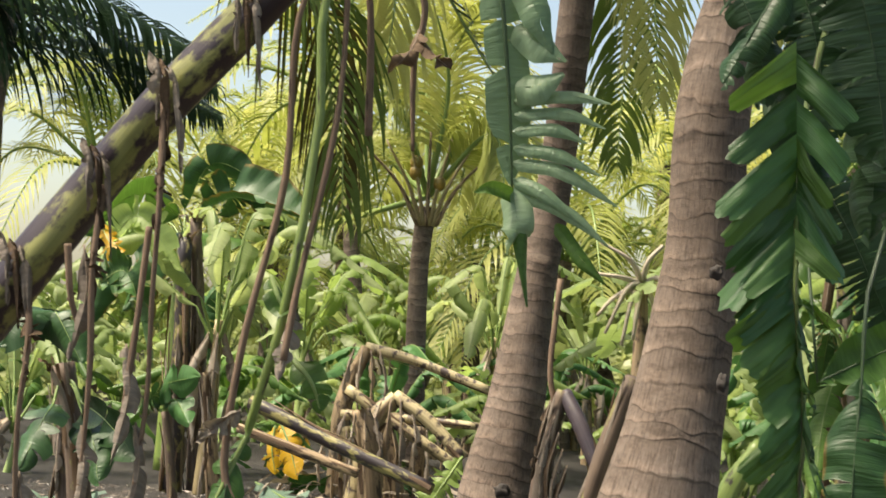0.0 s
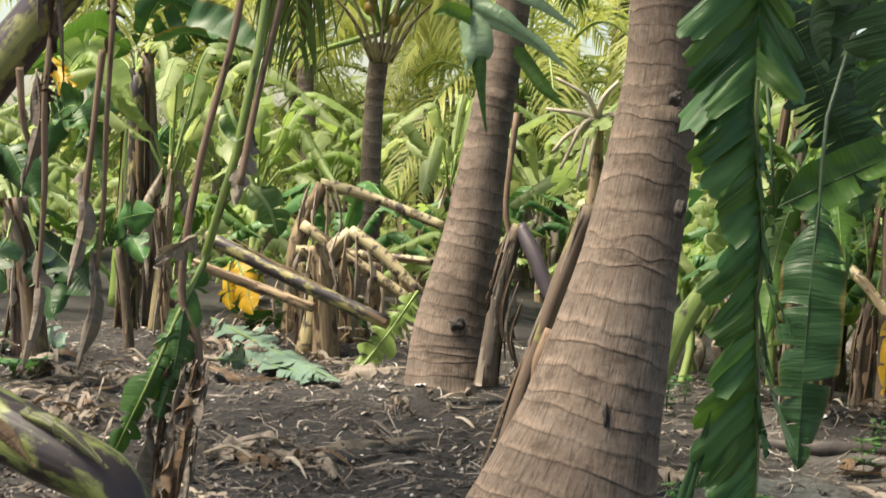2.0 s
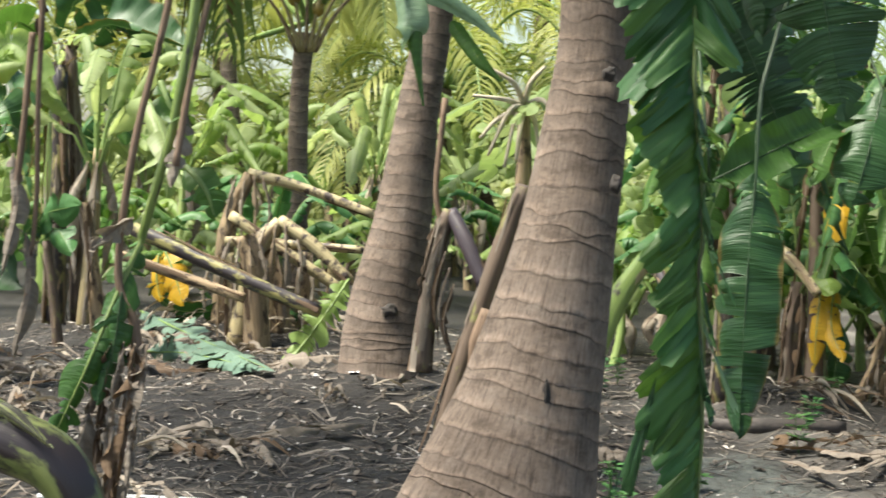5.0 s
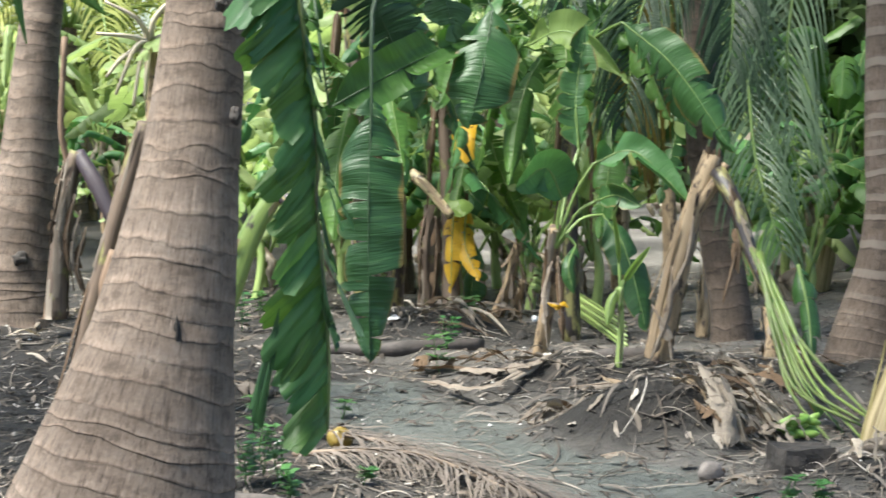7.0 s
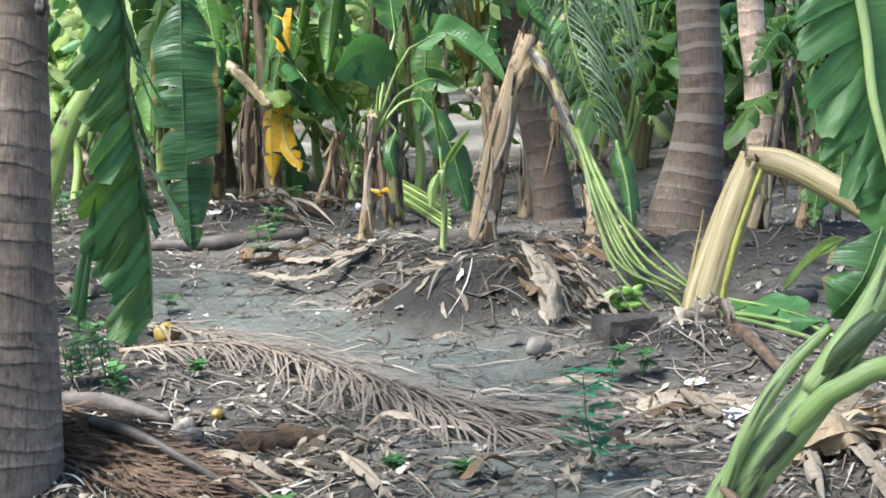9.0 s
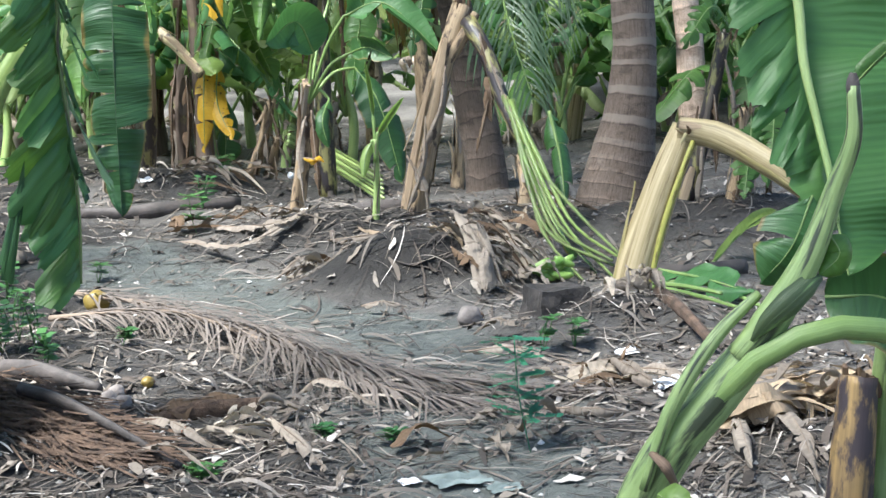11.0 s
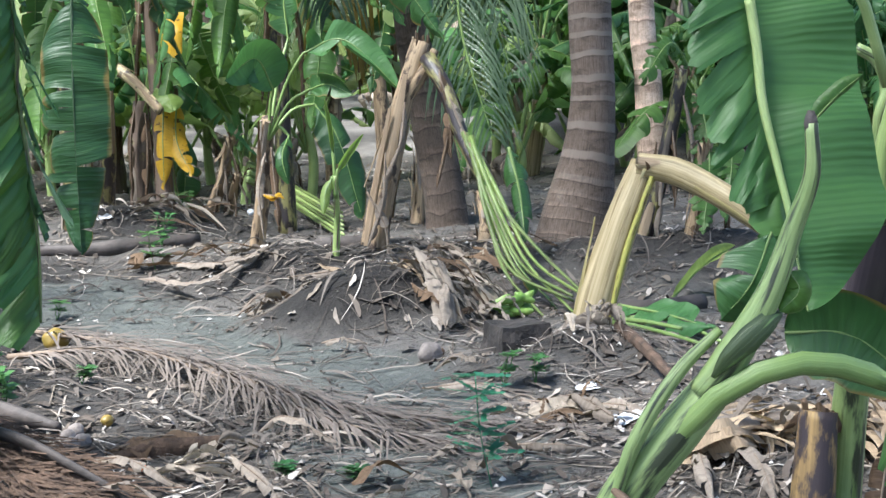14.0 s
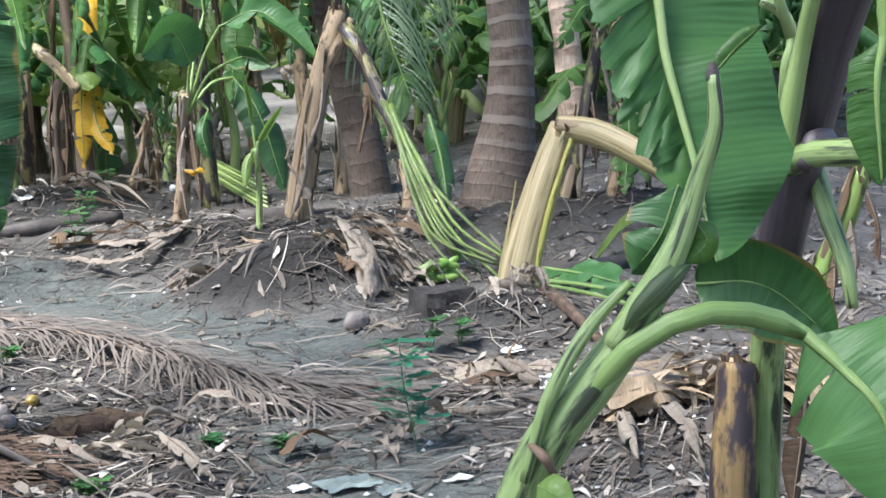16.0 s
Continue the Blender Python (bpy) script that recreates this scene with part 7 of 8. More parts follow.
DRY.append(([(-0.37, 12.19, 0.1), (0.01, 12.05, 0.1), (0.4, 12.37, 0.1)], 0.16))
DRY.append(([(0.52, 11.34, 0), (0.67, 12.2, 0), (0.93, 12.61, 0)], 0.10))
DRY.append(([(-1.89, 12.14, 0.1), (-1.6, 11.95, 0.1), (-1.39, 12.38, 0.1)], 0.15))
DRY.append(([(-2.41, 11.57, 0.1), (-2.17, 12.01, 0.1), (-1.84, 11.84, 0.1)], 0.12))
DRY.append(([(-1.24, 12.45, 0.1), (-0.93, 11.94, 0.1), (-0.6, 12.24, 0.1)], 0.10))
DRY.append(([(3.04, 4.85, 0.1), (3.26, 4.95, 0.12), (3.48, 5.04, 0.15)], 0.20))
DRY.append(([(2.85, 4.65, 0.08), (3, 4.6, 0.1), (3.35, 4.81, 0.15)], 0.22))
DRY.append(([(2.85, 4.64, 0.1), (2.9, 4.48, 0.14), (3.19, 4.67, 0.2)], 0.26))
DRY.append(([(3.42, 4.98, 0.15), (3.27, 4.64, 0.12), (3.14, 4.38, 0.05)], 0.12))
DRY.append(([(3.54, 4.64, 0.15), (3.44, 4.4, 0.1), (3.25, 4.04, 0.05)], 0.14))
DRY.append(([(3.44, 4.49, 0.1), (3.31, 4.23, 0.05), (3.19, 3.94, 0)], 0.12))
DRY.append(([(2.9, 4.6, 0.08), (2.8, 4.42, 0.03), (2.7, 4.2, 0)], 0.10))
DRY.append(([(3.45, 4.95, 0.15), (3.43, 4.74, 0.15), (3.56, 4.62, 0.15)], 0.14))
DRY.append(([(2.89, 4.49, 0), (2.91, 4.32, 0), (2.84, 4.08, 0)], 0.08))
DRY.append(([(1.41, 5.93, 0), (1.61, 5.94, 0.03), (1.82, 5.9, 0)], 0.12))
DRY.append(([(3.05, 4.8, 0.05), (3.23, 4.88, 0.1), (3.57, 5.15, 0.1)], 0.16))
DRY.append(([(3.86, 8.35, 0.1), (3.85, 8.13, 0.1), (3.62, 7.46, 0.05)], 0.10))
DRY.append(([(4.02, 8.98, 0.1), (3.97, 8.5, 0.1), (3.8, 7.95, 0.1)], 0.12))
DRY.append(([(1.95, 5.97, 0), (1.97, 5.68, 0), (2.09, 5.52, 0)], 0.05))
for k, (pp, w) in enumerate(DRY):
    pp = [(p[0], p[1], (0.02, 0.05, 0.02)[j] if k % 3 else (0.02, 0.09, 0.03)[j]) for j, p in enumerate(pp)]
    if 29 <= k <= 36 and k != 35:  # long shreds that still lie side by side
        q = [on(p, 0.03 + p[2]) for p in pp]
        t = thing("dry_banana_leaf", tuple(q[0]), "folded straw-coloured dry banana leaf in long shreds", "dry leaf", "dry leaves on the ground")
        d = q[-1] - q[0]
        sd = Vector((-d.y, d.x, 0)).normalized()
        sr = random.Random(600 + k)
        for j in range(6):
            o = sd * (w * (j / 5 - 0.5)) + Vector((0, 0, sr.uniform(0, 0.06)))
            banana_leaf(t, [q[0] + o * 1.2 - d * sr.uniform(-0.1, 0.15), q[1] + o * 0.8, q[2] + o * 0.5 + d * sr.uniform(-0.2, 0.1)], w * sr.uniform(0.2, 0.36), sd + Vector((0, 0, sr.uniform(-0.7, 0.7))), (LEAF_STRAW, LEAF_STRAW, LEAF_DRY)[j % 3], sr.uniform(-0.3, 0.5), 0, 620 + 7 * k + j, rib_r=0, n=20, strip=True, wave=0.08, name="leaf_strip")
        continue
    dry_leaf(pp, w, 900 + k, LEAF_BROWN if k % 5 == 3 and k not in (13, 18) else LEAF_DRY, 5 + k % 5, 0.2 + 0.2 * (k % 4))
def heap(p, reach, count, seed, label="heap of shredded dry banana leaves", aim=(0, -1), ln=(0.3, 0.6), rise=0.1, mats=(LEAF_DRY, LEAF_DRY, LEAF_DRY, LEAF_BLEACHED, LEAF_BROWN)):
    """Shredded dry leaves thrown together: narrow curling strips over one another."""
    r = random.Random(seed)
    b = on(p)
    t = thing("dry_leaf_heap", tuple(b), label, "dry leaves", "heaps of dry leaves")
    for k in range(count):
        a = b + Vector((r.uniform(-reach, reach), r.uniform(-reach, reach) * 0.6, 0))
        az = math.atan2(aim[1], aim[0]) + r.gauss(0, 0.9)
        L = r.uniform(*ln) * 0.75
        d = Vector((math.cos(az), math.sin(az), 0)) * L
        m, e = a + d * 0.5, a + d
        up = rise * r.random()
        pts = [on(a, up + 0.02), on(m, up * 0.8 + 0.03 + r.uniform(0, 0.05)), on(e, 0.015)]
        banana_leaf(t, pts, r.uniform(0.018, 0.075), (-d.y, d.x, r.uniform(-0.6, 0.6) * L), r.choice(mats), r.uniform(-0.6, 0.6), r.randint(0, 6), seed * 20 + k, rib_r=0, n=14, strip=r.random() < 0.6, wave=0.12, ragged=0.5, name="dry_strip")
    return t


heap((3.31, 7.94, 0.15), 0.16, 16, 1, aim=(1, -0.25), ln=(0.2, 0.45), mats=(LEAF_DRY, LEAF_DRY, LEAF_BROWN))
heap((3.32, 7.56, 0.12), 0.22, 26, 2, aim=(1, -0.3), ln=(0.2, 0.45))
heap((3.36, 7.29, 0.05), 0.16, 12, 3, aim=(0.9, -0.3), ln=(0.15, 0.35))
heap((2.92, 8.14, 0.12), 0.16, 9, 4, aim=(-1, -0.05), rise=0.03, ln=(0.2, 0.4), mats=(LEAF_DRY, LEAF_BROWN))
heap((3.59, 6.49, 0.1), 0.12, 12, 5, aim=(0.2, -1), ln=(0.12, 0.25))
heap((3.1, 4.68, 0.12), 0.2, 16, 6, aim=(-0.9, -0.4), rise=0.12, mats=(LEAF_STRAW, LEAF_DRY, LEAF_STRAW))
heap((3.37, 4.66, 0.1), 0.22, 26, 7, aim=(0.1, -1), rise=0.2, mats=(LEAF_STRAW, LEAF_BROWN, LEAF_DRY))
heap((3.36, 4.28, 0.1), 0.2, 24, 8, aim=(0.6, -0.8), rise=0.2, mats=(LEAF_STRAW, LEAF_DRY))
heap((2.88, 5.58, 0), 0.22, 14, 9, aim=(0.9, -0.3), rise=0.05, ln=(0.2, 0.4))
heap((2.64, 9.13, 0), 0.3, 9, 10, aim=(1, -0.1), rise=0.04, mats=(LEAF_DRY, LEAF_BROWN))
heap((-0.66, 9.44, 0), 0.3, 16, 11, aim=(1, -0.2), rise=0.06)
heap((-0.29, 14.89, 0.2), 0.5, 26, 12, aim=(0.8, -0.5), rise=0.3, ln=(0.3, 0.8), mats=(LEAF_BLEACHED, LEAF_BLEACHED, LEAF_STRAW, LEAF_DRY))
heap((-0.64, 14.43, 0.2), 0.5, 26, 13, aim=(-0.6, -0.8), rise=0.3, ln=(0.3, 0.8), mats=(LEAF_BLEACHED, LEAF_STRAW, LEAF_DRY))
heap((0.09, 14.65, 0.15), 0.3, 18, 14, aim=(0.3, -0.9), rise=0.25, mats=(LEAF_BLEACHED, LEAF_STRAW, LEAF_DRY))
heap((-1.94, 10.92, 0.1), 0.4, 16, 15, aim=(-0.2, -0.9), rise=0.1)
heap((-0.88, 7.87, 0), 0.2, 14, 16, aim=(0.3, -0.9), rise=0.15)
heap((2.92, 10.86, 0.25), 0.3, 14, 17, aim=(0.7, -0.7), rise=0.08)
heap((4.06, 8.56, 0.1), 0.2, 12, 18, aim=(0.3, -0.9), rise=0.1)
heap((1.43, 5.51, 0), 0.25, 8, 19, aim=(1, -0.3), rise=0.03)
heap((2.11, 5.03, 0), 0.4, 8, 20, aim=(1, -0.2), rise=0.02, ln=(0.15, 0.3))
heap((0.37, 10.92, 0), 0.4, 12, 21, aim=(1, -0.2), rise=0.03, ln=(0.12, 0.3))
for k, p in enumerate(((-2.57, 12.87, 0.1), (-2.07, 12.05, 0.1), (-1.66, 11.61, 0.1), (-1.58, 12.99, 0.1), (-1.95, 10.29, 0.05), (-1.1, 13.05, 0.1), (-0.77, 13.74, 0.15), (-1.58, 10.19, 0.02), (-0.32, 12.88, 0.1))):
    heap(p, 0.35, 13, 30 + k, aim=(1 if k % 2 else -1, -0.4), rise=0.12, ln=(0.25, 0.6))
# broad curled dry leaves spread over the mound
spread = thing("dry_leaf_heap", tuple(on((3.3, 7.75))), "broad curled dry banana leaves draped over a mound", "dry leaves", "heaps of dry leaves")
DRAPED = [  # upper end, lower end, width
    ((3.12, 7.96), (3.04, 7.39), 0.11),
    ((3.23, 7.93), (3.09, 7.22), 0.08),
    ((3.3, 7.91), (3.27, 7.38), 0.10),
    ((3.36, 7.89), (3.4, 7.29), 0.14),
    ((3.4, 7.88), (3.41, 7.55), 0.09),
    ((3.19, 7.94), (3.06, 7.28), 0.07),
    ((3.09, 7.96), (2.84, 7.98), 0.06),
    ((3.33, 7.58), (3.27, 7.17), 0.09),
    ((3.62, 7.92), (3.58, 7.67), 0.10),
    ((3.59, 7.61), (3.58, 7.4), 0.08),
    ((2.95, 7.9), (3.02, 7.61), 0.05),
    ]
for k, (p, r, wd) in enumerate(DRAPED):
    p, r = Vector(p), Vector(r)
    sd = Vector((r.y - p.y, p.x - r.x)).normalized() * wd / 2
    lift = 0.10 + 0.03 * (k % 3)
    flap(spread, on(p + sd, lift), on(p - sd, lift - 0.02), on(r + sd * 1.2, 0.03), on(r - sd * 0.8, 0.015 + 0.03 * (k % 2)), (LEAF_DRY, LEAF_BLEACHED, LEAF_STRAW, LEAF_DRY)[k % 4], 990 + k, "dry_leaf", 0.7, 0.5 if k % 2 else -0.4, ridge=0.12)
# green leaves that have come down
def green_leaf(pts, width, seed, material, label, tears=4, side=None, rib=RIB, stalks=()):
    q = [on(p, 0.03 + (p[2] if len(p) > 2 else 0)) for p in pts]
    t = thing("fallen_banana_leaf", tuple(q[0]), label, "banana leaf", "fallen green leaves")
    d = q[-1] - q[0]
    banana_leaf(t, q, width, side or (-d.y, d.x, 0.3 * d.length), material, 0.25, tears, seed, rib, 0.012, 30, "blade", 0.05, 0.3)
    for k, pp in enumerate(stalks):
        stem("leaf_stalk", t, [on(p, 0.03 + 0.02 * k) for p in pp], [0.012, 0.01, 0.008], RIB, 7, 12, 0.1, seed + k)
    return t


green_leaf([(4.01, 6.97, 0.08), (4.08, 6.7, 0.05), (4.15, 6.42, 0.05)], 0.22, 950, LEAF_PALE, "fresh green banana leaf with pale stalks on the ground", 4, None, RIB, [[(3.95, 6.91, 0.1), (3.98, 6.63, 0.06), (4.03, 6.32, 0.02)], [(3.93, 6.89, 0.1), (4.12, 6.72, 0.08), (4.12, 6.29, 0.05)], [(3.88, 6.76, 0.1), (3.92, 6.57, 0.04), (3.96, 6.37, 0.02)]])
green_leaf([(4.52, 7.34, 0.02), (4.72, 7.39, 0.12), (4.89, 7.36, 0.22)], 0.14, 951, LEAF_LIME, "bright green banana leaf lifting off the ground", 0, (0.2, -0.6, 0.7))
green_leaf([(-1.39, 14.34, 0.1), (-0.86, 13.16, 0.08), (-0.27, 11.47, 0.03)], 0.36, 952, LEAF_SILVER, "limp silvery-green banana leaf spread on the earth", 24)
green_leaf([(-1.17, 12.57, 0.05), (-0.87, 12.71, 0.05), (-0.39, 11.83, 0.03)], 0.30, 953, LEAF_SILVER, "limp silvery-green banana leaf spread on the earth", 24)
green_leaf([(-1.33, 14.37, 0.3), (-1.09, 14.5, 0.1), (-0.46, 14.62, 0.1)], 0.3, 954, LEAF_DARK, "dark wilted banana leaf sagging to the ground", 6, (0.3, -0.6, 0.7))
green_leaf([(-0.61, 13.89, 0.1), (-0.27, 14.49, 0.1), (0, 14.64, 0.1)], 0.25, 955, LEAF_DARK, "dark wilted banana leaf flat on the ground", 8)
green_leaf([(0.21, 12.61, 0.62), (0.03, 12.37, 0.35), (-0.22, 12.1, 0.0)], 0.28, 956, LEAF_LIME, "folded green leaf drooping at a palm's foot", 26, (0.8, -0.15, -0.6))
green_leaf([(-2.86, 12.72, 0.1), (-2.72, 13.6, 0.1), (-2.3, 13.01, 0.1)], 0.4, 958, LEAF_SILVER, "limp silvery-green banana leaf spread on the earth", 22)
green_leaf([(-2.17, 12.01, 0.1), (-2.32, 11.62, 0.1), (-2.61, 11.8, 0.1)], 0.3, 959, LEAF_PALE, "torn green banana leaf fallen on the litter", 20)
green_leaf([(-1.61, 19.47, 0.1), (-1.55, 19.94, 0.3), (-1.35, 18.85, 0.0)], 0.3, 957, LEAF_YELLOW, "yellow dying banana leaf on the ground", 5, (0.8, -0.3, 0.5))
yellowed = thing("fallen_banana_leaf", tuple(on((-0.98, 13.26, 0.49))), "bright yellow banana leaf sagging onto the ground", "banana leaf", "fallen green leaves")
banana_leaf(yellowed, [(-1.14, 13.46, 0.87), (-1.06, 13.36, 0.71), (-0.98, 13.26, 0.49)], 0.26, (0.95, -0.1, 0.2), LEAF_YELLOW, 0.2, 5, 962, n=30, ragged=0.3)
banana_leaf(yellowed, [(-1.19, 13.56, 0.84), (-1.2, 13.51, 0.67), (-1.16, 13.47, 0.49)], 0.2, (0.95, -0.1, 0.2), LEAF_YELLOW, 0.3, 4, 963, n=30, ragged=0.3)
bundle = thing("cut_leaf_stalks", tuple(on((4.05, 11.44, 0.1))), "bundle of pale green cut leaf stalks", "leaf stalks")
for k in range(7):
    o = Vector((0.03 * k, 0.08 * k, 0.012 * k))
    stem("leaf_stalk", bundle, [on((3.49, 10.56, 0.3), 0.3) + o, on((3.94, 11.14, 0.1), 0.1) + o, on((3.86, 9.92, 0.1), 0.03) + o * 1.2], [0.013, 0.012, 0.008], STEM_LIME if k % 2 else STALK, 7, 12, 0.1, 960 + k)

# dead palm frond
deadf = thing("dead_palm_frond", tuple(on((1.47, 7.66, 0))), "dead grey-brown coconut frond lying flat", "palm frond", "dead fronds")
frond(deadf, [on((1.44, 7.68, 0), 0.05), on((1.85, 7.28, 0), 0.07), on((2.09, 6.51, 0), 0.06), on((2.21, 5.76, 0), 0.05), on((2.49, 5.36, 0), 0.03)], 0.5, (0.35, 0.9, 0), FROND_DRY, 970, 190, 0.5, 0.012, RIB_DRY, 0.012, 0.02, "frond_blade", 1.4, 0.6, lambda q: ground_z(q.x + deadf.location.x, q.y + deadf.location.y) - deadf.location.z + 0.012)
deadf2 = thing("dead_palm_frond", tuple(on((2.02, 6.17, 0))), "dead grey-brown coconut frond lying flat", "palm frond", "dead fronds")
frond(deadf2, [on((1.63, 8.16, 0), 0.04), on((1.98, 7.32, 0), 0.06), on((2.15, 6.3, 0), 0.07), on((2.37, 5.85, 0), 0.04), on((2.92, 5.28, 0), 0.02)], 0.6, (0.35, 0.9, 0), FROND_DRY, 971, 170, 0.5, 0.011, RIB_DRY, 0.010, 0.02, "frond_blade", 1.42, 0.3, lambda q: ground_z(q.x + deadf2.location.x, q.y + deadf2.location.y) - deadf2.location.z + 0.02)


def log(name, pts, radii, material, label, category, seed, flat=0.5, up=0.02):
    q = [on(p, up) for p in pts]
    t = thing(name, tuple(q[0]), label, category)
    stem("shaft", t, q, radii, material, 10, 16, 0.25, seed, flat)
    return t


log("fallen_frond_stalk", [(2.13, 10.23, 0), (2.52, 10.08, 0.02), (3.05, 10.19, 0.05)], [0.03, 0.055, 0.04], SPATHE, "dark grey fallen palm frond stalk", "frond stalk", 1, 0.7, 0.03)
log("fallen_frond_stalk", [(4.22, 7.36, 0.05), (4.38, 7.28, 0.05), (4.65, 7.27, 0.05)], [0.05, 0.06, 0.05], SPATHE, "dark wet palm stalk half sunk in mud", "frond stalk", 2, 0.7, 0.02)
log("fallen_frond_stalk", [(3.38, 9.22, 0.1), (3.51, 9.12, 0.1), (3.69, 9.06, 0.1)], [0.05, 0.06, 0.05], SPATHE, "dark wet palm stalk half sunk in mud", "frond stalk", 3, 0.7, 0.02)
log("dark_hose", [(1.06, 6.88, 0), (1.2, 6.65, 0), (1.36, 6.38, 0)], [0.04, 0.045, 0.02], SPATHE, "dark smooth stalk beside a palm's foot", "stalk", 4, 0.8, 0.03)
log("coconut_spathe", [(1.42, 5.92, 0), (1.6, 5.92, 0), (1.8, 5.85, 0)], [0.012, 0.045, 0.03], HUSK, "brown dry coconut flower sheath", "spathe", 5, 0.5, 0.02)
log("broken_stalk", [(3.7, 6.43, 0.05), (3.63, 6.12, 0.03), (3.56, 5.78, 0)], [0.03, 0.028, 0.02], HUSK, "rust-brown broken banana stalk", "stalk", 6, 0.9, 0.03)
log("bark_slab", [(0.25, 12.63, 0.1), (0.47, 12.73, 0.1), (0.81, 12.65, 0.1)], [0.06, 0.09, 0.04], HUSK, "reddish-brown slab of fallen frond base", "bark", 7, 0.4, 0.04)
log("white_pipe", [(-1.25, 8.19, 0), (-0.87, 8.24, 0), (-0.33, 8.15, 0)], [0.015, 0.015, 0.015], WHITE, "pale grey plastic pipe on the ground", "pipe", 8, 1.0, 0.015)
# husk and fibre at the near palm's foot
husk = thing("frond_base", tuple(on((1.04, 5.82, 0))), "brown fibrous old coconut frond base", "frond base")
stem("butt", husk, [on((1.0, 5.9, 0), 0.13), on((1.12, 5.62, 0), 0.1), on((1.34, 5.2, 0), 0.03)], [0.022, 0.02, 0.012], SPATHE, 12, 16, 0.3, 141, 0.8)
hr = random.Random(8)
hv, hf = [], []
for k in range(1500):
    f = hr.random()
    a = on((0.9, 6.2, 0)).lerp(on((1.16, 5.4, 0)), f) + Vector((hr.gauss(0, 0.07), hr.gauss(0, 0.07), hr.uniform(0.0, 0.17) * (1 - f * 0.7)))
    b = a + Vector((hr.uniform(0.0, 0.2), hr.uniform(-0.26, -0.02), hr.uniform(-0.12, 0.03)))
    b.z = max(b.z, ground_z(b.x, b.y) + 0.004)
    w = Vector((0.003, 0.002, 0.003))
    i = len(hv)
    hv += [p - husk.location for p in (a - w, a + w, b + w * 0.4, b - w * 0.4)]
    hf.append((i, i + 1, i + 2, i + 3))
mesh_ob("fibre_mat", hv, hf, HUSK, husk)


def nut(p, r, material, label, name="coconut", cat="coconut", stretch=1.2, seed=0):
    t = thing(name, tuple(on(p)), label, cat, "fallen nuts")
    blob(t, "shell", (0, 0, r * 0.85), (r * stretch, r, r), material, seed, 0.15, 3)
    blob(t, "cap", (r * stretch * 0.85, -r * 0.3, r * 0.9), (r * 0.3, r * 0.35, r * 0.35), HUSK, seed + 1, 0.4, 2)
    return t


nut((1.71, 7.99, 0), 0.05, NUT, "gold and green fallen coconut", seed=1)
for k, p in enumerate(((1.41, 6.33, 0), (1.35, 6.19, 0), (1.38, 6.1, 0), (1.34, 6.1, 0))):
    nut(p, 0.028, NUT_GREY, "small grey dried nut", "dried_nut", "nut", 1.1, 3 + k)
nut((1.54, 6.4, 0), 0.022, NUT, "small green-yellow fallen nut", "dried_nut", "nut", 1.1, 9)
nut((1.48, 5.72, 0), 0.017, ORANGE, "small orange fruit fallen on earth", "fallen_fruit", "fruit", 1.0, 10)
nut((3.01, 6.81, 0.03), 0.045, NUT_GREY, "pale grey old coconut husk", "coconut_husk", "coconut", 1.2, 11)
# block in place of a square cut in the mound, its shade coloured in
clod = thing("earth_clod", tuple(on((3.33, 6.63, 0))), "dark block standing for a shaded cut in the mound", "clod")
bm = bmesh.new()
bmesh.ops.create_cube(bm, size=1.0)
bmesh.ops.subdivide_edges(bm, edges=bm.edges[:], cuts=7, use_grid_fill=True)
for vtx in bm.verts:
    q = vtx.co.copy()
    bulge = 0.16 * noise.noise(q * 3.1) + 0.09 * noise.noise(q * 8.0 + Vector((5, 1, 2)))
    q = q * (1 + bulge)
    k = 1 + 0.35 * (0.5 - q.z)
    vtx.co = Vector((q.x * 0.21 * k, q.y * 0.16 * k, q.z * 0.17 + 0.03))
me = bpy.data.meshes.new("block")
bm.to_mesh(me)
bm.free()
me.materials.append(HOLLOW)
block = new("block", me)
block.parent = clod
# bunch of green bananas
bun = thing("banana_bunch", tuple(on((3.67, 7.34, 0.05))), "bunch of small green bananas on the ground", "bananas")
for k in range(13):
    a = hr.uniform(-0.9, 0.9)
    c = Vector((hr.uniform(-0.08, 0.08), hr.uniform(-0.04, 0.04), 0.03 + 0.028 * (k % 3)))
    d = Vector((math.cos(a), -0.2, math.sin(a) * 0.6)) * 0.058
    v, f, u = tube_data(spline([c - d, c + Vector((0, 0, -0.008)), c + d], 8), [0.005, 0.015, 0.018, 0.019, 0.019, 0.019, 0.018, 0.013, 0.005], 8, 0.05, k)
    mesh_ob("banana", v, f, FRUIT, bun, u)


def sheet(p, size, material, label, name, seed):
    """Crumpled piece of plastic or paper."""
    t = thing(name, tuple(on(p)), label, "litter", "litter")
    v, f = [], []
    n = 7
    for j in range(n + 1):
        for i in range(n + 1):
            x, y = (i / n - 0.5) * size[0], (j / n - 0.5) * size[1]
            k = 1 - 0.25 * noise.noise(Vector((i * 0.7 + seed, j * 0.7, 2)))
            xx, yy = x * k, y * k
            v.append((xx, yy, ground_z(p[0] + xx, p[1] + yy) - t.location.z + 0.012 + 0.25 * min(size) * abs(noise.noise(Vector((i * 0.9, j * 0.9 + seed, 5))))))
    for j in range(n):
        for i in range(n):
            a = j * (n + 1) + i
            f.append((a, a + 1, a + n + 2, a + n + 1))
    mesh_ob("scrap", v, f, material, t)
    return t


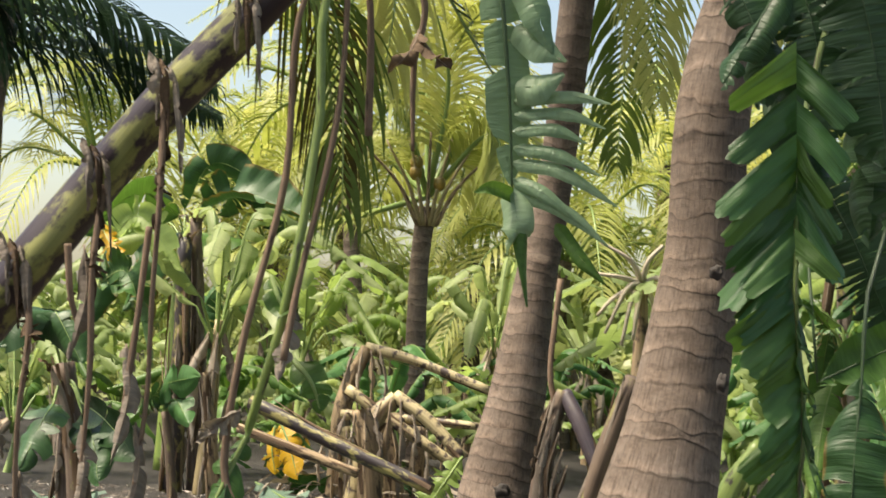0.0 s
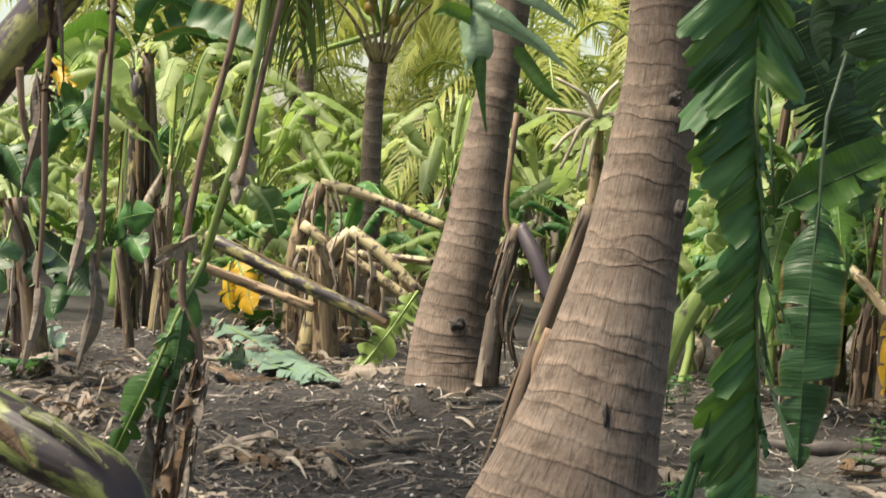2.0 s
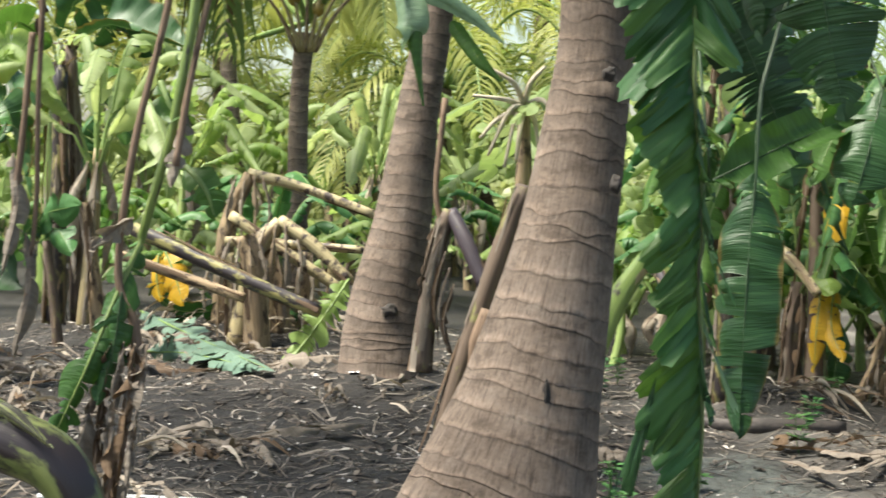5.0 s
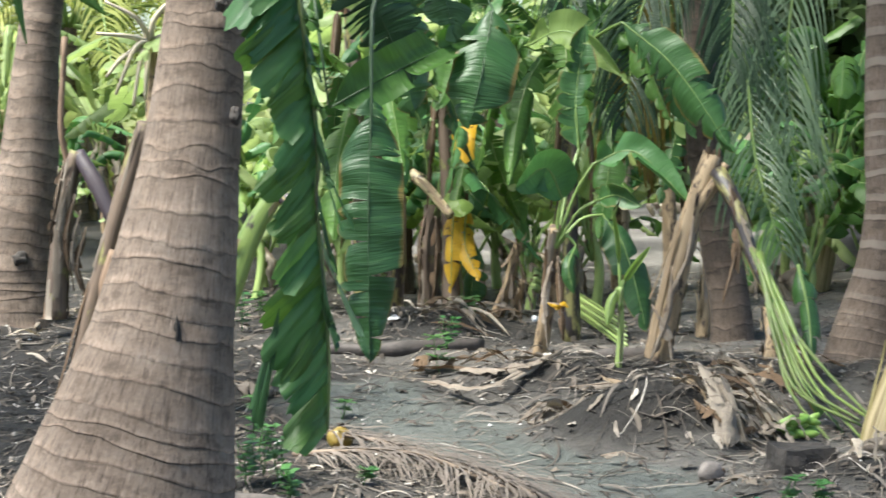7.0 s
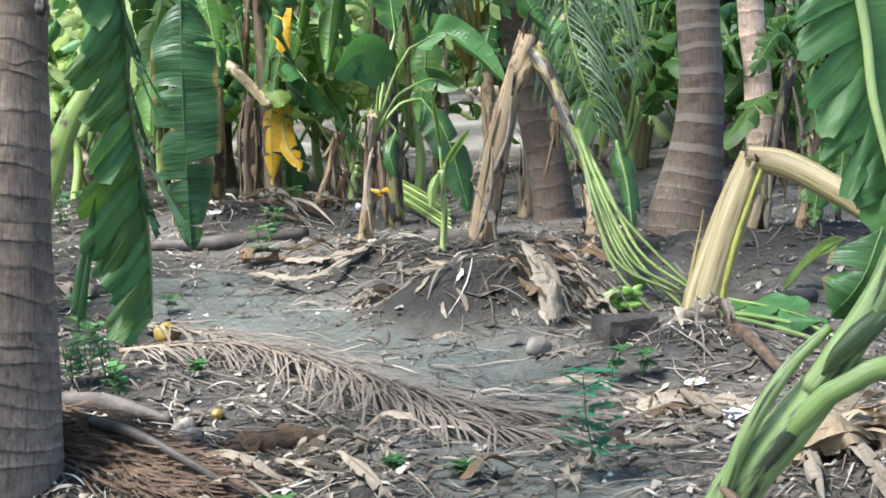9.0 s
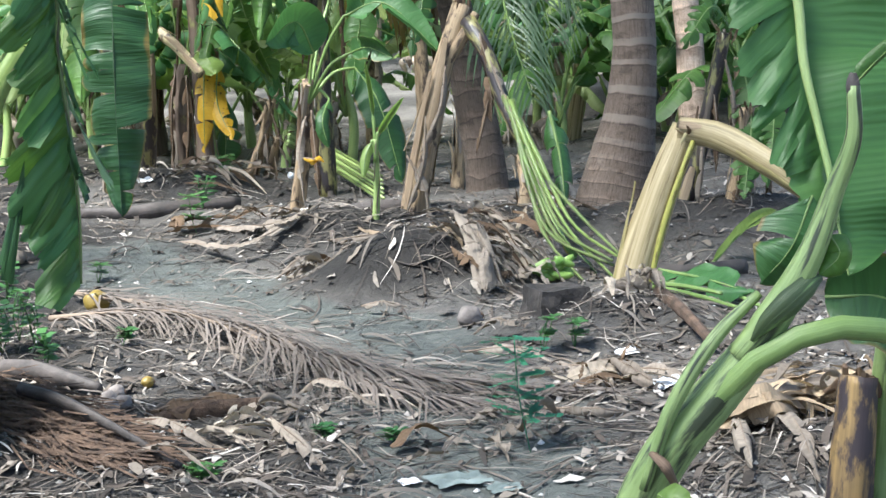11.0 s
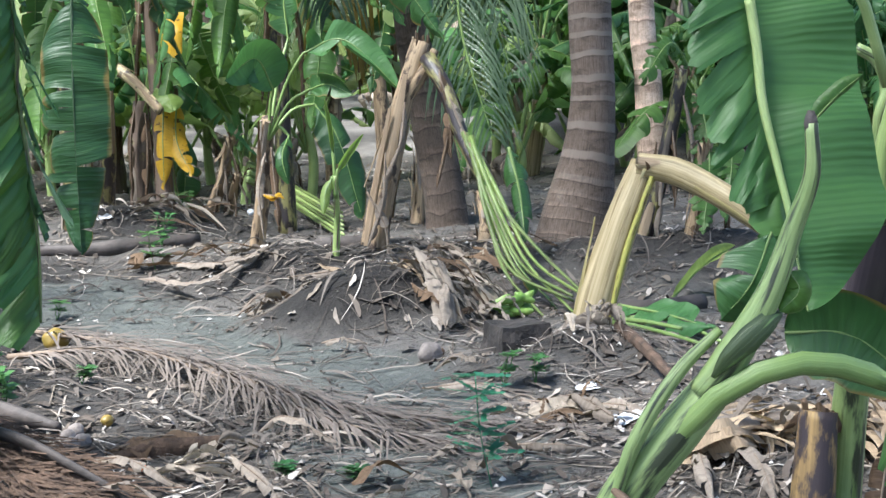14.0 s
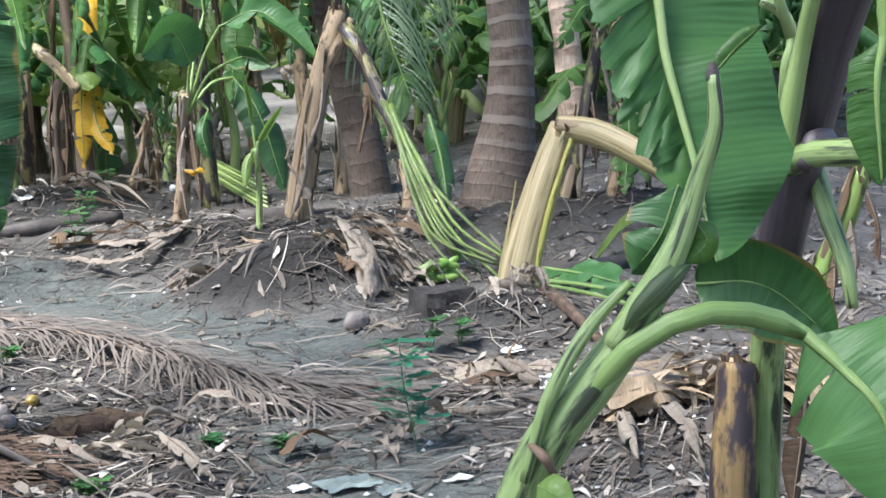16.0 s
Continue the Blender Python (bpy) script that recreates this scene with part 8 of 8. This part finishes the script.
sheet((3.26, 5.92, 0.05), (0.11, 0.1), WHITE, "crumpled white plastic scrap", "plastic_scrap", 1)
sheet((3.14, 5.4, 0), (0.14, 0.1), WHITE, "crumpled white plastic scrap", "plastic_scrap", 2)
sheet((2.98, 9.22, 0), (0.05, 0.06), WHITE, "small white plastic scrap", "plastic_scrap", 3)
sheet((0.24, 11.54, 0), (0.07, 0.08), WHITE, "small white plastic scrap", "plastic_scrap", 4)
sheet((0.37, 11.75, 0), (0.04, 0.05), ORANGE, "small orange plastic scrap", "plastic_scrap", 5)
sheet((2.02, 4.69, 0), (0.17, 0.12), PLASTIC, "crumpled translucent grey-green plastic bag", "plastic_bag", 6)
sheet((2.11, 4.57, 0), (0.10, 0.08), PLASTIC, "crumpled pale plastic scrap on earth", "plastic_scrap", 7)
sheet((1.89, 4.74, 0), (0.06, 0.05), WHITE, "small white plastic scrap", "plastic_scrap", 8)
sheet((2.66, 10.88, 0.2), (0.10, 0.12), WHITE, "blue-white torn plastic scrap", "plastic_scrap", 9)
log("white_stake", [(3.52, 10.6, 0.1), (3.53, 10.65, 0.2), (3.52, 10.65, 0.3)], [0.02, 0.02, 0.02], WHITE, "white plastic pipe stub by a banana plant", "pipe", 12, 1.0, 0.1)


def weed(p, height, seed, label="small feathery green weed", fine=True, count=9, material=WEED, spread=1.0):
    """Upright weed with pairs of small leaflets."""
    t = thing("weed", tuple(on(p)), label, "weed", "weeds")
    r = random.Random(seed)
    v, f = [], []
    for s in range((1 if height > 0.2 else 3) if fine else 4):
        d = Vector((r.uniform(-0.2, 0.2), r.uniform(-0.2, 0.2), 1)).normalized()
        path = spline([Vector((0, 0, 0)), d * height * 0.5 + Vector((r.uniform(-.02, .02), 0, 0)), d * height + Vector((r.uniform(-.03, .03), 0, -0.01))], 6)
        stem_v, stem_f, _ = tube_data(path, 0.0022, 5, 0, s, 1.0, len(v))
        v += stem_v
        f += stem_f
        tiers = max(2, round(height / 0.07)) if fine else count
        for k in range(tiers):
            c = path[1].lerp(path[-1], (k + 1) / tiers)
            for m in range(7 if fine else 2):
                a = m * 6.283 / 7 + r.uniform(-0.4, 0.4) if fine else r.uniform(0, 6.28)
                o = Vector((math.cos(a), math.sin(a), r.uniform(-0.15, 0.3)))
                reach = spread * (0.07 if height > 0.2 else 0.03) * r.uniform(0.6, 1.2)
                for j in range(12 if fine else 1):
                    ln = (0.024 if height > 0.2 else 0.015) * r.uniform(0.7, 1.3) if fine else 0.045 * r.uniform(0.6, 1.3)
                    b = c + o * (reach * (j // 2 + 1) / 6 if fine else 0.01)
                    way = (o + Vector((-o.y, o.x, 0)) * (1.4 if j % 2 else -1.4)).normalized() if fine else o
                    sd = Vector((-way.y, way.x, 0.2)) * ln * 0.42
                    i = len(v)
                    v += [b, b + way * ln * 0.5 + sd, b + way * ln, b + way * ln * 0.5 - sd]
                    f.append((i, i + 1, i + 2, i + 3))
    mesh_ob("foliage", v, f, material, t)
    return t


weed((2.35, 4.89, 0), 0.36, 40, "upright feathery blue-green weed in tiers", material=WEED_BLUE, spread=1.35)
for k, (p, h) in enumerate((((3.02, 6.14, 0), 0.15), ((3.14, 6.11, 0.1), 0.12), ((1.87, 5.4, 0), 0.05), ((2.02, 5.19, 0), 0.05), ((2.56, 9.36, 0.1), 0.22), ((1.58, 6.94, 0), 0.07), ((1.38, 5.11, 0), 0.06), ((1.87, 8.68, -0), 0.1))):
    weed(p, h, 41 + k)
for k, (p, h) in enumerate((((1.26, 7.4, 0), 0.22), ((1.28, 7.14, 0), 0.2), ((1.34, 8.2, 0), 0.25), ((1.25, 6.82, 0), 0.15), ((1.14, 7.11, 0), 0.2), ((2.06, 12.19, 0), 0.2), ((3.18, 10.89, 0.1), 0.15), ((1.81, 11.38, 0.1), 0.25), ((2.77, 9.98, 0.1), 0.2))):
    weed(p, h, 60 + k, "leafy green weed at a palm's foot", False, 6)

# ---- uncountable litter ----
def litter(name, count, material, label, seed, kind):
    r = random.Random(seed)
    v, f = [], []
    for k in range(count):
        az = radians(r.uniform(-16, 44))
        d = 4.2 + 12 * r.random() ** 1.3
        x, y = d * math.sin(az), d * math.cos(az)
        pn = path_near(x, y)
        if pn < 0.38 and r.random() < 0.65:
            continue
        z = ground_z(x, y) + 0.004
        a = r.uniform(0, 6.28)
        i = len(v)
        if kind == "pebble":
            s = r.uniform(0.005, 0.014) * (1.8 if r.random() < 0.06 else 1)
            for dx, dy, dz in ((1, 0, 0), (0, 1, 0), (-1, 0, 0), (0, -1, 0), (0.1, 0.1, 0.8), (0, 0, -0.3)):
                q = 1 + r.uniform(-0.3, 0.3)
                v.append((x + dx * s * q, y + dy * s * q, z + dz * s * q))
            for j in range(4):
                f += [(i + j, i + (j + 1) % 4, i + 4), (i + (j + 1) % 4, i + j, i + 5)]
        else:
            ln, w = (r.uniform(0.03, 0.12), r.uniform(0.004, 0.016)) if kind == "scrap" else (r.uniform(0.08, 0.5), r.uniform(0.002, 0.005))
            ca, sa = math.cos(a), math.sin(a)
            bend = r.uniform(-0.5, 0.5)
            n = 4
            for j in range(n + 1):
                u = j / n - 0.5
                ww = w * (1 - (2 * u) ** 2 * 0.7)
                lx = u * ln
                ly = bend * u * u * ln
                lift = (0.012 if kind == "scrap" else 0.008) * r.uniform(0.3, 1.6)
                cx, cy = x + lx * ca - ly * sa, y + lx * sa + ly * ca
                zz = ground_z(cx, cy) + lift
                tw = r.uniform(-0.4, 0.4) * ww
                v.append((cx - sa * ww, cy + ca * ww, zz + tw + 0.3 * ww))
                v.append((cx + sa * ww, cy - ca * ww, zz - tw * 0.5))
            for j in range(n):
                b = i + 2 * j
                f.append((b, b + 1, b + 3, b + 2))
    return tagged(mesh_ob(name, v, f, material, smooth=False), label, "litter", kind="stuff")


litter("leaf_litter", 9000, SCRAP, "scattered dry leaf scraps and chips", 11, "scrap")
litter("straw_litter", 11000, SCRAP, "scattered straw and dry fibres", 12, "straw")
litter("pebble_litter", 12000, PEBBLE, "small clods and pebbles on the earth", 13, "pebble")

# torn strips and straw strewn thickly where leaves have rotted
SHRED = island_mat("dry_shreds", [(0.0, (0.035, 0.028, 0.023)), (0.4, (0.08, 0.066, 0.056)), (0.75, (0.15, 0.128, 0.108)), (0.95, (0.25, 0.215, 0.18)), (1.0, (0.4, 0.35, 0.3))])
STREWN = [  # x, y, spread across, spread along, direction in degrees, its scatter, count
    (1.75, 7.0, 0.45, 0.25, -60, 30, 110), (2.05, 6.3, 0.35, 0.35, -62, 30, 130), (2.3, 5.7, 0.4, 0.3, -50, 35, 110), (2.7, 5.4, 0.4, 0.25, -30, 30, 90),
    (3.3, 7.6, 0.3, 0.35, -45, 45, 110), (3.55, 7.9, 0.3, 0.3, -60, 45, 70), (2.6, 8.9, 0.6, 0.25, -12, 35, 110), (3.1, 8.6, 0.5, 0.2, -10, 30, 70),
    (3.2, 4.5, 0.45, 0.4, -40, 60, 260), (3.1, 5.5, 0.35, 0.3, -20, 40, 90), (3.55, 6.4, 0.3, 0.25, -60, 50, 90), (1.7, 5.3, 0.5, 0.35, -15, 45, 90),
    (-0.6, 9.5, 0.6, 0.4, 10, 40, 130), (-1.6, 11.5, 0.8, 0.8, 0, 60, 200), (-0.4, 13.2, 0.9, 0.7, 0, 60, 200), (0.2, 10.9, 0.6, 0.5, 10, 50, 90), (3.9, 8.5, 0.5, 0.4, -40, 60, 90),
    (2.9, 10.9, 0.7, 0.4, -20, 50, 100), (4.9, 8.2, 0.7, 0.5, -40, 60, 110), (2.2, 4.9, 0.5, 0.3, -20, 50, 70), (-0.7, 7.9, 0.4, 0.5, 40, 60, 90),
]


def shreds():
    r = random.Random(17)
    v, f = [], []
    for cx, cy, sx, sy, way, scatter, count in STREWN:
        for k in range(count):
            x, y = cx + r.gauss(0, sx), cy + r.gauss(0, sy)
            a = radians(way + r.gauss(0, scatter))
            ln, w = r.uniform(0.06, 0.32), r.choice((0.0015, 0.002, 0.003, 0.004, 0.009)) * r.uniform(0.7, 1.3)
            bend, lift, roll = r.uniform(-0.3, 0.3), r.uniform(0.004, 0.05) * (r.random() < 0.6) + 0.006, r.uniform(-0.9, 0.9)
            ca, sa = math.cos(a), math.sin(a)
            i = len(v)
            n = 6
            for j in range(n + 1):
                u = j / n - 0.5
                ww = w * (1 - (2 * u) ** 2 * 0.75)
                lx, ly = u * ln, bend * u * u * ln
                px, py = x + lx * ca - ly * sa, y + lx * sa + ly * ca
                z = ground_z(px, py) + 0.004 + lift * (1 - (2 * u) ** 2)
                tw = roll + u * r.uniform(0, 1.2)
                ex, ez = ww * math.cos(tw), abs(ww * math.sin(tw))
                v += [(px - sa * ex, py + ca * ex, z + ez), (px + sa * ex, py - ca * ex, z)]
            for j in range(n):
                q = i + 2 * j
                f.append((q, q + 1, q + 3, q + 2))
    return tagged(mesh_ob("shredded_leaf_litter", v, f, SHRED, smooth=False), "strewn strips of torn dry leaf and straw", "litter", kind="stuff")


shreds()

# ---- grove behind ----
suckers = []
for i in range(5):
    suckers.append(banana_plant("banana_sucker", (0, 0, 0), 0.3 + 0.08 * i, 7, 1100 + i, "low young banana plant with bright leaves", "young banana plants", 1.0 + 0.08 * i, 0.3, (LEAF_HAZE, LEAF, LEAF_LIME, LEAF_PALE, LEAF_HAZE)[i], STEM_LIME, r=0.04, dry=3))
sg = random.Random(51)
spots = []
while len(spots) < 95:
    az = radians(sg.uniform(-15, 43) if len(spots) < 60 else sg.uniform(9, 41))
    d = sg.uniform(15.2, 24) if len(spots) < 60 else sg.uniform(12.6, 16)
    x, y = d * math.sin(az), d * math.cos(az)
    if radians(20.5) < az < radians(24) and d < 19 or any(math.hypot(x - a, y - b) < 0.5 for a, b in spots):
        continue
    m = pose(x, y, ground_z(x, y) - 0.02, sg.uniform(-8, 8), sg.uniform(-8, 8), sg.uniform(0, 360))
    if len(spots) < 5:
        suckers[len(spots)].matrix_basis = m
    else:
        # greener leaves far right, where their tone stands in for shade
        copy_thing(suckers[(1, 3)[len(spots) % 2] if az > radians(27) else len(spots) % 5], m)
    spots.append((x, y))
variants = []
for i in range(9):
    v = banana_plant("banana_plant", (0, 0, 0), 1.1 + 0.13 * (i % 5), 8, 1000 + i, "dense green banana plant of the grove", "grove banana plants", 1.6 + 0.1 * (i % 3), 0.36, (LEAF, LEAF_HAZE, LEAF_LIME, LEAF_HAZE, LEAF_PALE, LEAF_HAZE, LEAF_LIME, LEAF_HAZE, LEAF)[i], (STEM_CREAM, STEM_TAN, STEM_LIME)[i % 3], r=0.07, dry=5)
    variants.append(v)
gr = random.Random(21)
placed = []
used = set()
tries = 0
while len(placed) < 44 and tries < 4000:
    tries += 1
    az = radians(gr.uniform(-15, 43))
    d = gr.uniform(13.6, 30)
    x, y = d * math.sin(az), d * math.cos(az)
    if -0.10 < az < 0.10 and d < 19.5 or radians(22) < az < radians(25) and d < 19:
        continue
    if any(math.hypot(x - a, y - b) < 1.45 for a, b in placed):
        continue
    # hazy pale variants on the left for sunlight, greener far right for shade
    k = (0, 4, 8)[len(placed) % 3] if az > radians(27) else (1, 3, 5, 2, 7, 6)[len(placed) % 6] if az < radians(20) else len(placed) % len(variants)
    m = pose(x, y, ground_z(x, y) - 0.02, gr.uniform(-6, 6), gr.uniform(-6, 6), gr.uniform(0, 360))
    if k not in used:
        used.add(k)
        variants[k].matrix_basis = m
    else:
        copy_thing(variants[k], m)
    placed.append((x, y))
# palms further back
fp = random.Random(33)
far_variants = {}
for i, (h, mt) in enumerate(((2.5, FROND_YELLOW), (3.5, FROND_YELLOW), (4.4, FROND_YELLOW), (4.0, FROND), (4.8, FROND), (1.5, FROND_LIME))):
    far_variants[i] = palm([(0, 0, -0.05), (0.1, 0, h * 0.5), (fp.uniform(-0.4, 0.4), 0, h)], [0.16, 0.13, 0.11], "coconut palm with arching fronds in the grove", 0.16, 14, 40 + i, 15, 3.0, mt, 0, 42, -0.6, 0.5)
seen = set()
for i, (azd, d, v) in enumerate(((-11, 26, 1), (-7, 31, 1), (-3, 28, 2), (1.2, 27, 0), (4, 24, 0), (6.5, 30, 2), (9, 26, 1), (13, 29, 4), (17, 25, 3), (21, 28, 3), (25, 31, 3), (29, 26, 4), (33, 27, 3), (37, 24, 4), (-14, 27, 4), (-5, 35, 2), (11, 36, 2), (-5.5, 27, 0), (2.4, 33, 5), (5.6, 26, 5), (-1.4, 36, 5))):
    az = radians(azd)
    m = pose(d * math.sin(az), d * math.cos(az), 0.08, 0, 0, fp.uniform(0, 360))
    if v in seen:
        copy_thing(far_variants[v], m)
    else:
        seen.add(v)
        far_variants[v].matrix_basis = m


def woods(name, az0, az1, dist, height, count, seed, label, material=BUSH, low=0.0):
    """Leafy wall of far trees: clumps of small leaves in many crowns, uneven above."""
    r = random.Random(seed)
    v, f = [], []
    for k in range(count):
        az = radians(r.uniform(az0, az1))
        d = dist * r.uniform(0.9, 1.15)
        top = height * (0.75 + 0.35 * noise.noise(Vector((az * 9, seed, 0))))
        c = Vector((d * math.sin(az), d * math.cos(az), low + (top - low) * r.random() ** 0.8))
        rad = r.uniform(0.35, 0.9)
        for j in range(26):
            o = Vector((r.gauss(0, 1), r.gauss(0, 1), r.gauss(0, 0.8))) * rad * 0.6
            n = Vector((r.gauss(0, 1), r.gauss(0, 1), r.gauss(0, 1))).normalized()
            s = n.orthogonal().normalized() * r.uniform(0.05, 0.13)
            t = n.cross(s) * r.uniform(0.9, 1.8)
            i = len(v)
            p = c + o
            v += [p - s, p - t * 0.5, p + s, p + t]
            f.append((i, i + 1, i + 2, i + 3))
    return tagged(mesh_ob(name, v, f, material, smooth=False), label, "trees", kind="stuff")


# rows on the left carry sunlight in their colour, those behind the palms shade
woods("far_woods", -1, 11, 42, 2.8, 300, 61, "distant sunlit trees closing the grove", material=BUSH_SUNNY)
woods("far_woods", 11, 50, 42, 5.5, 1500, 65, "distant leafy trees closing the grove")
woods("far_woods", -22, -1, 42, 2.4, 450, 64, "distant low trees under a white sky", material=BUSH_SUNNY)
woods("far_woods", 27, 48, 24, 5.5, 1700, 62, "dark leafy trees behind the palms, shade in their colour", material=BUSH_SHADED)
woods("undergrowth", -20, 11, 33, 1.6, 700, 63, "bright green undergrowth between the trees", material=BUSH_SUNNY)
woods("undergrowth", 11, 48, 33, 1.6, 800, 66, "bright green undergrowth between the trees")
woods("tree_foliage", 24.5, 36, 17.5, 5.2, 420, 67, "dark leafy tree crown behind the ringed palm, shade in its colour", BUSH_SHADED, 1.5)
